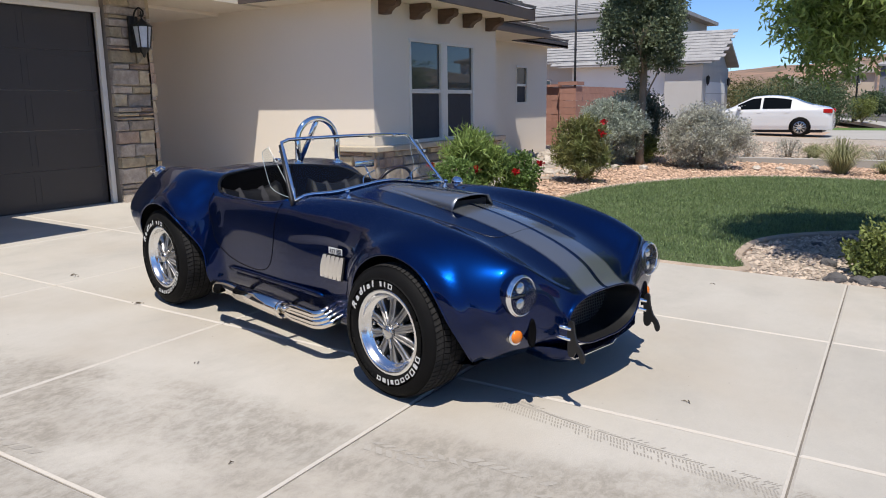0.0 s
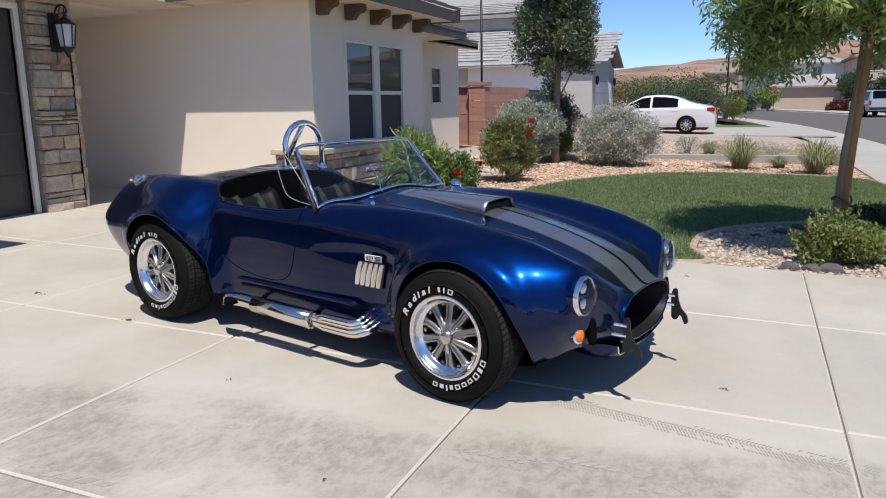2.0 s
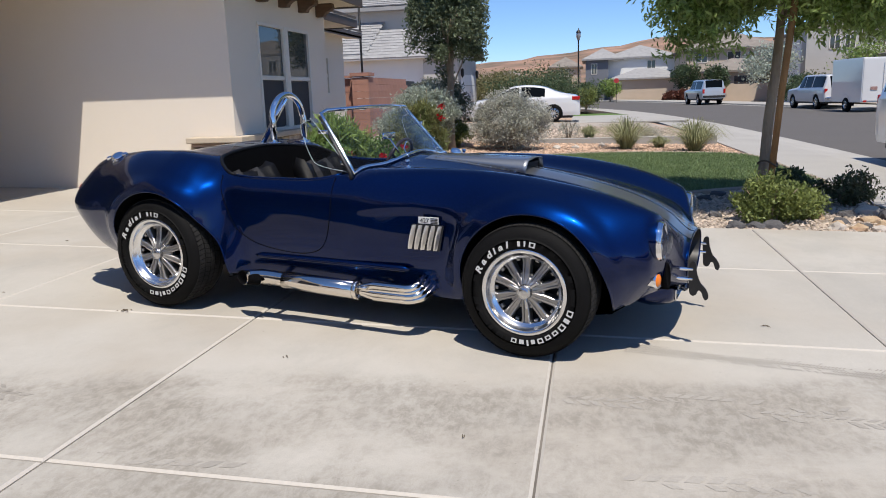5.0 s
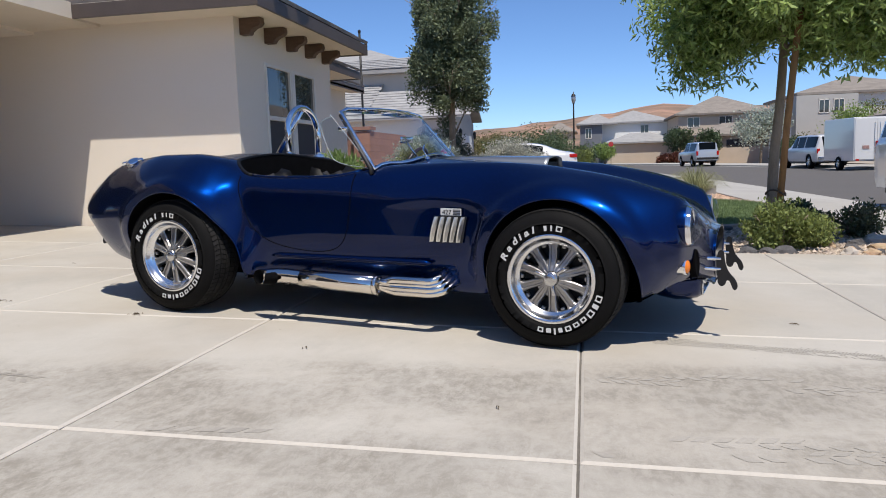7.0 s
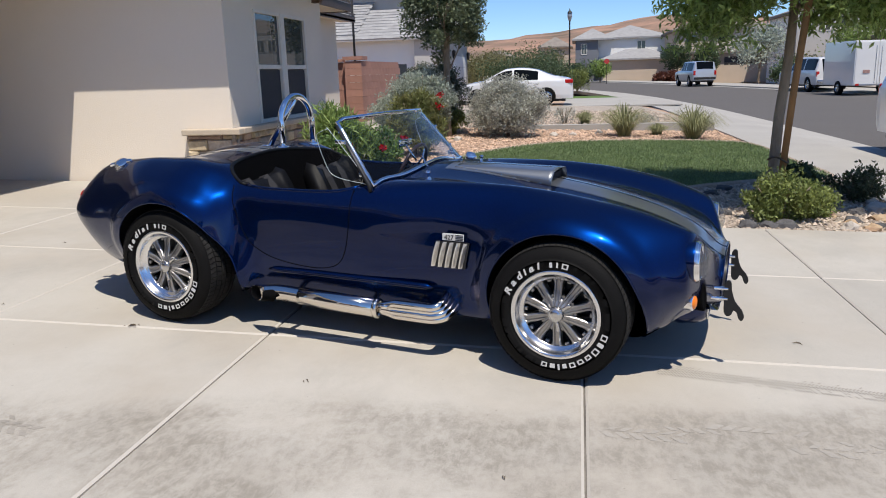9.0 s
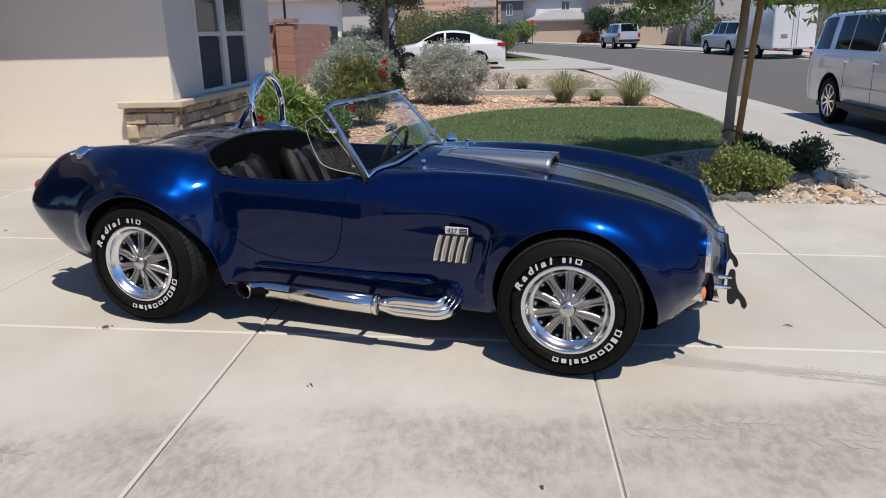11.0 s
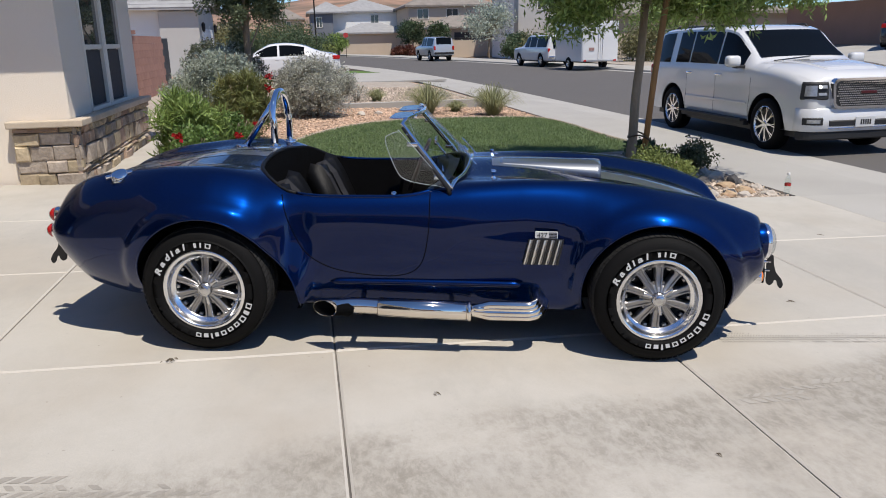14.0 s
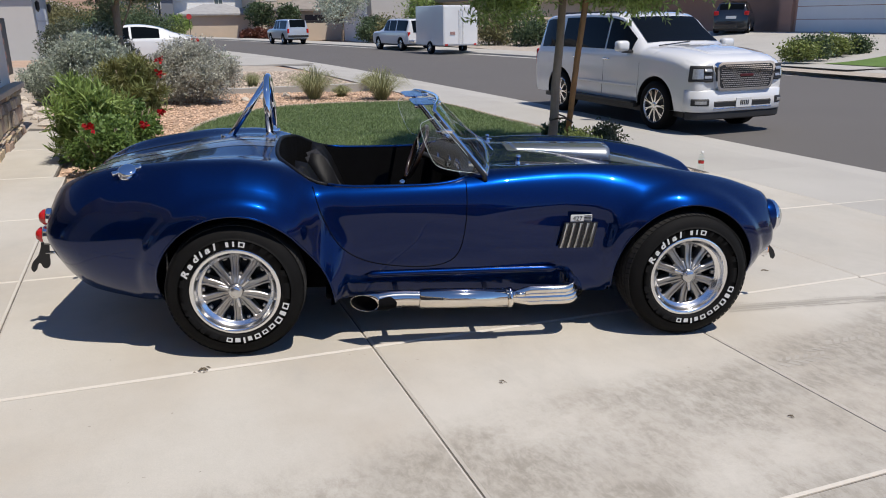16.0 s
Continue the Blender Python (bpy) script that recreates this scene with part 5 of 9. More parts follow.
part("grille", bm, M_alloy_dark, car, "fine wire mesh grille")
bm = bmesh.new()
# jaw: a rounded valance that swells down under the mouth, with the cooler opening in its front
rows = []
for x, w, zt, zb in ((2.62, 0.30, 0.24, 0.205), (2.70, 0.31, 0.25, 0.180), (2.78, 0.30, 0.262, 0.166), (2.84, 0.270, 0.270, 0.167), (2.88, 0.245, 0.272, 0.175), (2.905, 0.215, 0.272, 0.188)):
    rows.append([bm.verts.new((x, y, z)) for y, z in [(-w, zt), (-w * 0.985, (zt * 2 + zb) / 3), (-w * 0.93, zt * 0.25 + zb * 0.75), (-w * 0.8, zb), (0, zb - 0.004), (w * 0.8, zb), (w * 0.93, zt * 0.25 + zb * 0.75), (w * 0.985, (zt * 2 + zb) / 3), (w, zt)]])
inner = [bm.verts.new((v.co.x - 0.004, v.co.y * 0.93, 0.222 + (v.co.z - 0.222) * 0.82)) for v in rows[-1]]
back = [bm.verts.new((2.72, v.co.y * 0.9, 0.222 + (v.co.z - 0.222) * 0.8)) for v in inner]
rows += [inner, back]
for a, b in zip(rows, rows[1:]):
    for i in range(8):
        bm.faces.new((a[i], a[i + 1], b[i + 1], b[i]))
chin = part("chin_scoop", bm, M_blue, car, "rounded lower scoop under the nose", smooth=True)
bm = bmesh.new()
box(bm, 2.875, 2.920, -0.205, 0.205, 0.252, 0.274, 0.003)
tube(bm, [(2.905, -0.213, 0.254), (2.905, -0.200, 0.205), (2.905, -0.172, 0.188), (2.905, 0.172, 0.188), (2.905, 0.200, 0.205), (2.905, 0.213, 0.254)], 0.0045, 8)
part("chin_trim", bm, M_alloy, chin, "bright alloy lip")
bm = bmesh.new()
box(bm, 2.70, 2.705, -0.19, 0.19, 0.17, 0.23)
part("oil_cooler", bm, M_black, chin)

# underside
bm = bmesh.new()
rows = []
for x in np.linspace(2.45, 2.955, 12):
    yb, zb = C_YB(x) - 0.004, C_ZB(x) + 0.003
    rows.append([bm.verts.new((x, yb * u, zb - 0.045 * (1 - u * u))) for u in np.linspace(-1, 1, 11)])
for a, b in zip(rows, rows[1:]):
    for k in range(10):
        bm.faces.new((a[k], b[k], b[k + 1], a[k + 1]))
part("nose_underpan", bm, M_blue, car, smooth=True)
bm = bmesh.new()
box(bm, -0.45, 2.6, -0.36, 0.36, 0.17, 0.235, 0.02)
part("underbody", bm, M_inner, car)
bm = bmesh.new()
box(bm, 0.42, 1.93, -0.63, 0.63, 0.2, 0.235, 0.01)
part("floor_pan", bm, M_inner, car)
for wx, wz in ((RX, RZ), (FX, FZ)):
    bm = bmesh.new()
    tube(bm, [(wx, -0.66, wz), (wx, 0.66, wz)], 0.035, 10)
    part("axle", bm, M_black, car)


M_louvre = material("louvre_alloy", (0.83, 0.81, 0.78), 0.3, metal=1.0, vary=0.05, size=20, bump=0.02)


# flank vents, badges, side pipes
def flank(s):
    y = s * (body_y(1.715, 0.535) + 0.0)
    bm = bmesh.new()
    plate(bm, [(1.612, 0.468), (1.795, 0.468), (1.818, 0.602), (1.640, 0.602)], 0.006, Matrix.Translation((0, y + 0.003, 0)) @ pose(0, 0, 0, 90, 0, 0))
    vent = part("flank_vent", bm, M_black, car, "black flank opening with five bright louvres")
    for i in range(5):
        bm = bmesh.new()
        rows = []
        for k in range(7):
            v = -1 + k / 3
            cx = 1.640 + 0.0365 * i + 0.014 * v
            wide = 0.021 - 0.003 * abs(v)
            z = 0.535 + 0.064 * v
            deep = 0.022 * (1 - 0.35 * v * v)
            rows.append([bm.verts.new((cx + a, y + s * b, z)) for a, b in ((-0.5 * wide, 0.004), (-0.45 * wide, deep), (-0.1 * wide, deep * 0.86), (0.5 * wide, 0.0045), (0.46 * wide, 0.003))])
        for p, q in zip(rows, rows[1:]):
            for k in range(5):
                bm.faces.new((p[k], p[(k + 1) % 5], q[(k + 1) % 5], q[k]))
        bm.faces.new(rows[0])
        bm.faces.new(rows[-1])
        part("louvre", bm, M_louvre, vent, "polished slanted louvre" if not i else "")
    bm = bmesh.new()
    yb = s * body_y(1.73, 0.622)
    box(bm, 1.672, 1.786, min(yb, yb + s * 0.005), max(yb, yb + s * 0.005), 0.605, 0.641, 0.002)
    badge = part("badge", bm, M_white, car, "white enamel number badge")
    bm = bmesh.new()
    for dz in (0.03, 0.022, 0.014, 0.006):
        box(bm, 1.742, 1.782, min(yb + s * 0.0045, yb + s * 0.0065), max(yb + s * 0.0045, yb + s * 0.0065), 0.605 + dz - 0.0025, 0.605 + dz + 0.0015)
    part("badge_bars", bm, M_black, badge)
    cu = bpy.data.curves.new("badge_text", "FONT")
    cu.body, cu.size, cu.extrude, cu.align_x = "427", 0.034, 0.0008, "CENTER"
    tx = new("badge_number", cu)
    tx.parent = badge
    cu.materials.append(M_black)
    tx.matrix_basis = pose(1.708, yb + s * 0.0065, 0.611, 90, 0, 0 if s < 0 else 180)
    # side pipes
    Y = s * 0.80
    bm = bmesh.new()
    tube(bm, [(0.88, Y, 0.25), (0.885, Y, 0.25), (1.33, Y, 0.238), (1.335, Y, 0.238)], [0.040, 0.049, 0.049, 0.040], 24)
    pipe = part("side_pipe", bm, M_pipe, car, "polished side exhaust pipe with curved headers", smooth=True)
    bm = bmesh.new()
    rings = tube(bm, [(0.605, Y + s * 0.022, 0.243), (0.68, Y + s * 0.012, 0.252), (0.74, Y + s * 0.004, 0.257), (0.80, Y, 0.256), (0.88, Y, 0.252)], 0.041, 24, caps=False)
    for v in rings[0]:
        v.co.x += s * (v.co.y - Y - s * 0.022) * 1.5 + (v.co.z - 0.243) * 0.25
    inner = [bm.verts.new(v.co * 1.0 + Vector((0.004, 0, 0)) + (Vector((0, Y + s * 0.022, 0.243)) - Vector((0, v.co.y, v.co.z))) * 0.06) for v in rings[0]]
    deep = [bm.verts.new(v.co + Vector((0.09, 0, 0.002))) for v in inner]
    for i in range(24):
        j = (i + 1) % 24
        bm.faces.new((rings[0][i], rings[0][j], inner[j], inner[i]))
        f = bm.faces.new((inner[i], inner[j], deep[j], deep[i]))
        f.material_index = 1
    f = bm.faces.new(deep)
    f.material_index = 1
    part("tailpipe", bm, [M_pipe, M_inner], pipe, "slash-cut tailpipe, black inside", smooth=True)
    for i in range(4):
        bm = bmesh.new()
        z = 0.212 + 0.021 * i
        rad = 0.105 - 0.016 * i
        yo = Y + s * (0.004 if i % 2 else 0.0)
        bend = [Vector((1.632 + rad * math.sin(q), yo - s * rad * (1 - math.cos(q)) * 0.95, z + rad * (1 - math.cos(q)) * 0.38)) for q in np.linspace(0, math.pi / 2, 12)]
        path = smoothed([(1.33, Y, 0.240), (1.40, (yo + Y) / 2, z * 0.6 + 0.240 * 0.4), (1.45, yo, z)], 5) + bend + [bend[-1] + Vector((0, -s * 0.10, 0.035))]
        tube(bm, path, 0.0205, 16)
        part("header", bm, M_pipe, pipe, smooth=True)
    bm = bmesh.new()
    lathe(bm, [(0.04, -0.012), (0.052, -0.01), (0.052, 0.01), (0.04, 0.012)], 24, pose(1.345, Y, 0.238, 0, 90, 0))
    tube(bm, [(1.37, Y + s * 0.03, 0.262), (1.42, Y + s * 0.03, 0.262)], 0.011, 8)
    part("pipe_clamp", bm, M_pipe, pipe, smooth=True)
    for x in (0.78, 1.25):
        bm = bmesh.new()
        box(bm, x - 0.012, x + 0.012, min(s * 0.64, s * 0.80), max(s * 0.64, s * 0.80), 0.205, 0.225)
        part("pipe_bracket", bm, M_black, pipe)


both(flank)


# ---- house: openings, stone, eaves ----
M_pane = material("window_glass", (0.062, 0.068, 0.064), 0.015, vary=0.0, bump=0.0, spec=0.5, ior=1.6)
M_blind = material("window_screen", (0.05, 0.05, 0.055), 0.8, vary=0.1, size=8, fine=300, bump=0.2)


def window(name, x, y0, y1, z0, z1, mid, label):
    """A single-hung window in the east wall: frame, meeting rail, two panes, a screen."""
    w = thing(name, label, "window", kind="structure")
    bm = bmesh.new()
    t = 0.045
    for a0, a1, b0, b1 in ((y0, y1, z1 - t, z1), (y0, y1, z0, z0 + t), (y0, y0 + t, z0 + t, z1 - t), (y1 - t, y1, z0 + t, z1 - t)):
        box(bm, x - 0.09, x + 0.018, a0, a1, b0, b1, 0.004)
    part("window_frame", bm, M_trim, w, "beige vinyl frame")
    bm = bmesh.new()
    box(bm, x - 0.07, x + 0.004, y0 + t, y1 - t, mid - 0.03, mid + 0.03, 0.004)
    part("meeting_rail", bm, M_trim, w)
    bm = bmesh.new()
    box(bm, x - 0.025, x - 0.018, y0 + t, y1 - t, mid + 0.03, z1 - t)
    part("pane", bm, M_pane, w)
    bm = bmesh.new()
    box(bm, x - 0.06, x - 0.052, y0 + t, y1 - t, z0 + t, mid - 0.03)
    part("pane", bm, M_pane, w)
    bm = bmesh.new()
    box(bm, x - 0.03, x - 0.026, y0 + t + 0.01, y1 - t - 0.01, z0 + t + 0.01, mid - 0.04)
    part("insect_screen", bm, M_blind, w, "dark mesh screen over the lower sash")
    bm = bmesh.new()
    for k in range(9):
        z = z1 - t - 0.03 - k * 0.055
        if z > mid + 0.05:
            box(bm, x - 0.12, x - 0.085, y0 + t, y1 - t, z - 0.02, z + 0.016)
    tagged(part("blind", bm, M_trim, w), kind="stuff")
    return w


window("window_1", -2.2, 5.35, 6.28, 0.78, 2.30, 1.54, "tall single-hung window with a beige frame and dark screen")
window("window_2", -2.2, 6.39, 7.32, 0.78, 2.30, 1.54, "tall single-hung window with a beige frame and dark screen")
bm = bmesh.new()
box(bm, -2.199, -2.178, 6.283, 6.387, 0.78, 2.30, 0.004)
tagged(part("window_mullion", bm, M_trim), "wide cream mullion between the paired windows", "trim", kind="structure")
window("window_3", -4.05, 12.86, 13.50, 1.32, 2.24, 1.78, "small single-hung window with a beige frame")

# garage door of dark horizontal panels
gdoor = thing("door_1", "dark brown sectional garage door with recessed panels", "garage door", kind="structure")
for k in range(5):
    z0 = 0.13 + k * 0.48
    bm = bmesh.new()
    box(bm, -4.83, -4.79, -0.75, 2.04, z0 + 0.0015, z0 + 0.4785, 0.003)
    sec = part("panel", bm, M_garage, gdoor)
    for j in range(3):
        bm = bmesh.new()
        y0 = -0.66 + j * 0.9
        for a0, a1, b0, b1 in ((y0, y0 + 0.84, z0 + 0.06, z0 + 0.075), (y0, y0 + 0.84, z0 + 0.405, z0 + 0.42), (y0, y0 + 0.015, z0 + 0.075, z0 + 0.405), (y0 + 0.825, y0 + 0.84, z0 + 0.075, z0 + 0.405)):
            box(bm, -4.79, -4.7865, a0, a1, b0, b1)
        part("panel_bead", bm, M_garage, sec)
bm = bmesh.new()
box(bm, -4.80, -4.70, 2.04, 2.11, 0.1, 2.53, 0.006)
box(bm, -4.80, -4.70, -0.82, -0.75, 0.1, 2.53, 0.006)
box(bm, -4.80, -4.70, -0.82, 2.11, 2.53, 2.60, 0.006)
tagged(part("door_trim", bm, M_trim), "beige trim round the garage door", "trim", kind="structure")


def stones(parent, along, at, a0, a1, z0, z1, seed, facing):
    """Courses of rough ledge stone on a wall. along: 'x' or 'y'; at: the wall's face; facing: +1 or -1."""
    rnd = random.Random(seed)
    z = z0
    while z < z1 - 0.02:
        h = min(rnd.choice((0.05, 0.07, 0.10, 0.14, 0.17, 0.21)), z1 - z)
        if z1 - z - h < 0.05:
            h = z1 - z
        a = a0
        while a < a1 - 0.01:
            w = min(rnd.uniform(0.14, 0.40) if h > 0.12 else rnd.uniform(0.20, 0.50), a1 - a)
            if a1 - a - w < 0.09:
                w = a1 - a
            d = rnd.uniform(0.045, 0.10)
            bm = bmesh.new()
            g = 0.004
            lo = [(a + g, z + g), (a + w - g, z + g), (a + w - g, z + h - g), (a + g, z + h - g)]
            rings = []
            for dep, ins in ((0, 0), (d * 0.75, 0.0), (d, 0.014)):
                row = []
                for k, (p, q) in enumerate(lo):
                    p2 = p + (ins if k in (0, 3) else -ins) + rnd.uniform(-0.006, 0.006)
                    q2 = q + (ins if k < 2 else -ins) + rnd.uniform(-0.004, 0.004)
                    off = at + facing * (dep + (rnd.uniform(-0.02, 0.012) if dep else 0))
                    row.append(bm.verts.new((off, p2, q2) if along == "y" else (p2, off, q2)))
                rings.append(row)
            bm.faces.new(rings[2])
            for r0, r1 in zip(rings, rings[1:]):
                for k in range(4):
                    bm.faces.new((r0[k], r0[(k + 1) % 4], r1[(k + 1) % 4], r1[k]))
            part("stone", bm, rnd.choice((M_stone, M_stone, M_stone_grey, M_stone_grey, M_stone_rust)), parent)
            a += w
        z += h


def stone_base(name, x0, x1, y0, y1, z0, z1, label):
    bm = bmesh.new()
    box(bm, x0, x1, y0, y1, z0, z1)
    return tagged(part(name, bm, M_mortar), label, "stone facing", kind="structure")


w1 = stone_base("wainscot_east", -2.199, -2.17, 4.41, 8.15, -0.1, 0.70, "low facing of rough ledge stone under the windows")
stones(w1, "y", -2.17, 4.33, 8.2, -0.05, 0.70, 3, 1)
w2 = stone_base("wainscot_south", -2.8, -2.199, 4.42, 4.449, -0.1, 0.70, "rough ledge stone facing at the house corner")
stones(w2, "x", 4.42, -2.8, -2.1, 0.02, 0.70, 5, -1)
bm = bmesh.new()
box(bm, -2.83, -2.04, 4.28, 4.44, 0.70, 0.775, 0.012)
box(bm, -2.19, -2.04, 4.44, 8.26, 0.70, 0.775, 0.012)
tagged(part("wainscot_cap", bm, M_cap), "sandy cast stone cap on the wainscot", "trim", kind="structure")
pier = stone_base("garage_pier", -4.752, -4.66, 2.13, 2.70, 0.0, 2.75, "pier of rough ledge stone beside the garage door")
stones(pier, "y", -4.66, 2.13, 2.70, 0.08, 2.75, 11, 1)
side = stone_base("pier_side", -5.2, -4.66, 2.701, 2.71, 0.0, 2.75, "stone return of the garage pier")
stones(side, "x", 2.71, -5.2, -4.6, 0.08, 2.75, 12, 1)

# wall lantern on the pier
lan = thing("wall_lantern", "black iron wall lantern with frosted panes on the stone pier", "wall lamp", pose(-4.55, 2.46, 2.28) @ Matrix.Diagonal((1.25, 1.3, 1.15, 1)))
bm = bmesh.new()
box(bm, -0.02, 0.015, -0.055, 0.055, -0.2, 0.2, 0.01)
part("back_plate", bm, M_iron, lan)
bm = bmesh.new()
tube(bm, smoothed([(0.0, 0, 0.05), (0.03, 0, 0.22), (0.10, 0, 0.28), (0.17, 0, 0.24), (0.16, 0, 0.19), (0.12, 0, 0.20)], 6), 0.009, 8)
tube(bm, [(0.14, 0, 0.245), (0.14, 0, 0.14)], 0.007, 8)
part("bracket", bm, M_iron, lan, smooth=True)
bm = bmesh.new()
lathe(bm, [(0.0, 0.17), (0.02, 0.15), (0.04, 0.135), (0.10, 0.085), (0.10, 0.075), (0.0, 0.075)], 6, pose(0.14, 0, 0))
lathe(bm, [(0.062, -0.16), (0.07, -0.15), (0.05, -0.18), (0.02, -0.22), (0.012, -0.25), (0.0, -0.26)], 6, pose(0.14, 0, 0))
for k in range(6):
    a = math.pi / 3 * k
    tube(bm, [(0.14 + 0.065 * math.cos(a), 0.065 * math.sin(a), -0.155), (0.14 + 0.09 * math.cos(a), 0.09 * math.sin(a), 0.08)], 0.006, 6)
part("lantern_frame", bm, M_iron, lan)
bm = bmesh.new()
lathe(bm, [(0.058, -0.155), (0.084, 0.075)], 6, pose(0.14, 0, 0))
part("lantern_glass", bm, material("frosted_glass", (0.62, 0.64, 0.66), 0.35, vary=0.1, size=14, bump=0.05), lan)


def tile_plane(name, origin, along, up, n_along, n_up, mat, label, w=0.33, h=0.36, lift=0.03, parent=None, first=-1):
    """Overlapping flat roof tiles in courses; joined, each tile an island of its own."""
    rnd = random.Random(name)
    verts, faces = [], []
    o, a, u = Vector(origin), Vector(along).normalized(), Vector(up).normalized()
    nrm = a.cross(u)
    if nrm.z < 0:
        nrm = -nrm
    for r in range(n_up):
        for c in range(first, n_along + 1):
            s = (r % 2) * 0.5
            p = o + a * ((c + s) * w) + u * (r * h) + nrm * rnd.uniform(0, 0.006)
            q = [p + nrm * 0.0, p + a * (w - 0.006), p + a * (w - 0.006) + u * (h + 0.05), p + u * (h + 0.05)]
            k = len(verts)
            hi = [q[0] + nrm * (lift + 0.02), q[1] + nrm * (lift + 0.02), q[2] + nrm * 0.02, q[3] + nrm * 0.02]
            verts += [tuple(v) for v in q[:2]] + [tuple(v) for v in hi]
            faces += [(k + 2, k + 3, k + 4, k + 5), (k, k + 1, k + 3, k + 2), (k, k + 2, k + 5), (k + 1, k + 4, k + 3)]
    me = bpy.data.meshes.new(name)
    me.from_pydata(verts, [], faces)
    me.materials.append(mat)
    ob = new(name, me)
    if parent is not None:
        ob.parent = parent
    tagged(ob, label, "" if parent is not None else "roof", kind="stuff" if parent is not None else "structure")
    return ob


# eaves: soffits, fascia boards, tiles
def slabbox(name, x0, x1, y0, y1, z0, z1, mat, label, category="eave"):
    bm = bmesh.new()
    box(bm, x0, x1, y0, y1, z0, z1)
    return tagged(part(name, bm, mat), label, category, kind="structure")


slabbox("soffit_south", -4.05, -1.62, 3.87, 4.45, 2.78, 2.83, M_soffit, "cream stucco soffit under the eaves")
slabbox("soffit_east", -2.2, -1.62, 4.45, 8.42, 2.78, 2.83, M_soffit, "cream stucco soffit under the eaves")
slabbox("soffit_rear_low", -4.05, -3.66, 11.9, 15.2, 2.76, 2.81, M_soffit, "cream stucco soffit under the rear eaves")
slabbox("soffit_rear", -4.05, -2.80, 8.47, 11.9, 2.76, 2.81, M_soffit, "cream stucco soffit under the rear eaves")
slabbox("fascia_south", -4.05, -1.58, 3.83, 3.87, 2.76, 2.93, M_fascia, "dark brown fascia board", "fascia")
slabbox("fascia_east", -1.62, -1.58, 3.87, 8.46, 2.76, 2.93, M_fascia, "dark brown fascia board", "fascia")
slabbox("fascia_rear", -2.80, -2.76, 8.47, 11.94, 2.74, 2.90, M_fascia, "dark brown lower fascia board", "fascia")
slabbox("fascia_rear_end", -3.70, -2.80, 11.90, 11.94, 2.74, 2.90, M_fascia, "dark brown lower fascia board", "fascia")
slabbox("fascia_rear_low", -3.70, -3.66, 11.94, 15.24, 2.74, 2.90, M_fascia, "dark brown lower fascia board", "fascia")
slabbox("fascia_north", -4.1, -1.58, 8.42, 8.46, 2.76, 2.96, M_fascia, "dark brown fascia board", "fascia")
slabbox("soffit_garage", -5.1, -4.09, -0.5, 4.45, 2.76, 2.82, M_soffit, "cream stucco soffit along the garage")
slabbox("fascia_garage", -4.09, -4.05, -0.5, 3.83, 2.76, 2.96, M_soffit, "cream fascia along the garage", "fascia")
slabbox("entry_ceiling", -9.0, -5.1, 2.7, 4.45, 2.72, 2.8, M_stucco, "shaded ceiling over the entry", "ceiling")
# projecting garage wing beyond the view, which shades the drive
wall("wall_wing", "x", -3.25, -8.0, -1.1, -0.2, 2.8, -0.2, [(-7.2, -2.0, -0.2, 2.4)], M_stucco, "beige stucco wall of the projecting garage wing")
wall("wall_wing_side", "y", -1.1, -4.95, -3.45, -0.2, 2.8, -0.2, [], M_stucco, "beige stucco side of the garage wing")
slabbox("door_2", -3.36, -3.30, -7.2, -2.0, -0.1, 2.4, M_garage, "dark brown sectional garage door", "garage door")
slabbox("soffit_wing", -9.0, -2.6, -8.6, -0.48, 2.76, 2.82, M_soffit, "cream soffit and roof deck of the garage wing")
roof_main = thing("roof_main", "low-pitched roof of grey-brown flat concrete tiles", "roof", kind="structure")
tile_plane("roof_tiles", (-1.60, 3.90, 2.955), (0, 1, 0), (-1, 0, 0.36), 13, 7, M_tile, "", parent=roof_main, first=0)
tile_plane("roof_tiles", (-4.9, 3.90, 2.955), (1, 0, 0), (0, 1, 0.36), 9, 7, M_tile, "", parent=roof_main, first=0)
tile_plane("roof_tiles", (-2.75, 8.50, 2.91), (0, 1, 0), (-1, 0, 0.36), 9, 4, M_tile, "", parent=roof_main)
tile_plane("roof_tiles", (-3.66, 11.95, 2.91), (0, 1, 0), (-1, 0, 0.36), 9, 5, M_tile, "", parent=roof_main, first=0)
bm = bmesh.new()
vs = [bm.verts.new(v) for v in ((-1.60, 3.85, 2.93), (-1.60, 8.46, 2.93), (-4.2, 6.1, 3.86), (-9.0, 6.1, 3.86), (-9.0, 3.85, 2.93), (-9.0, 8.46, 2.93))]
for f in ((0, 1, 2), (0, 2, 3, 4), (1, 5, 3, 2)):
    bm.faces.new([vs[i] for i in f])
part("roof_deck", bm, M_tile, roof_main)
bm = bmesh.new()
vs = [bm.verts.new(v) for v in ((-4.07, -0.5, 2.95), (-4.07, 3.9, 2.95), (-9, 3.9, 4.4), (-9, -0.5, 4.4))]
bm.faces.new(vs)
part("roof_deck", bm, M_tile, roof_main)
bm = bmesh.new()
vs = [bm.verts.new(v) for v in ((-2.78, 8.47, 2.9), (-2.78, 11.93, 2.9), (-9, 11.93, 4.6), (-9, 8.47, 4.6))]
bm.faces.new(vs)
part("roof_deck", bm, M_tile, roof_main)

bm = bmesh.new()
vs = [bm.verts.new(v) for v in ((-3.68, 11.93, 2.9), (-3.68, 15.23, 2.9), (-9, 15.23, 4.4), (-9, 11.93, 4.4))]
bm.faces.new(vs)
part("roof_deck", bm, M_tile, roof_main)

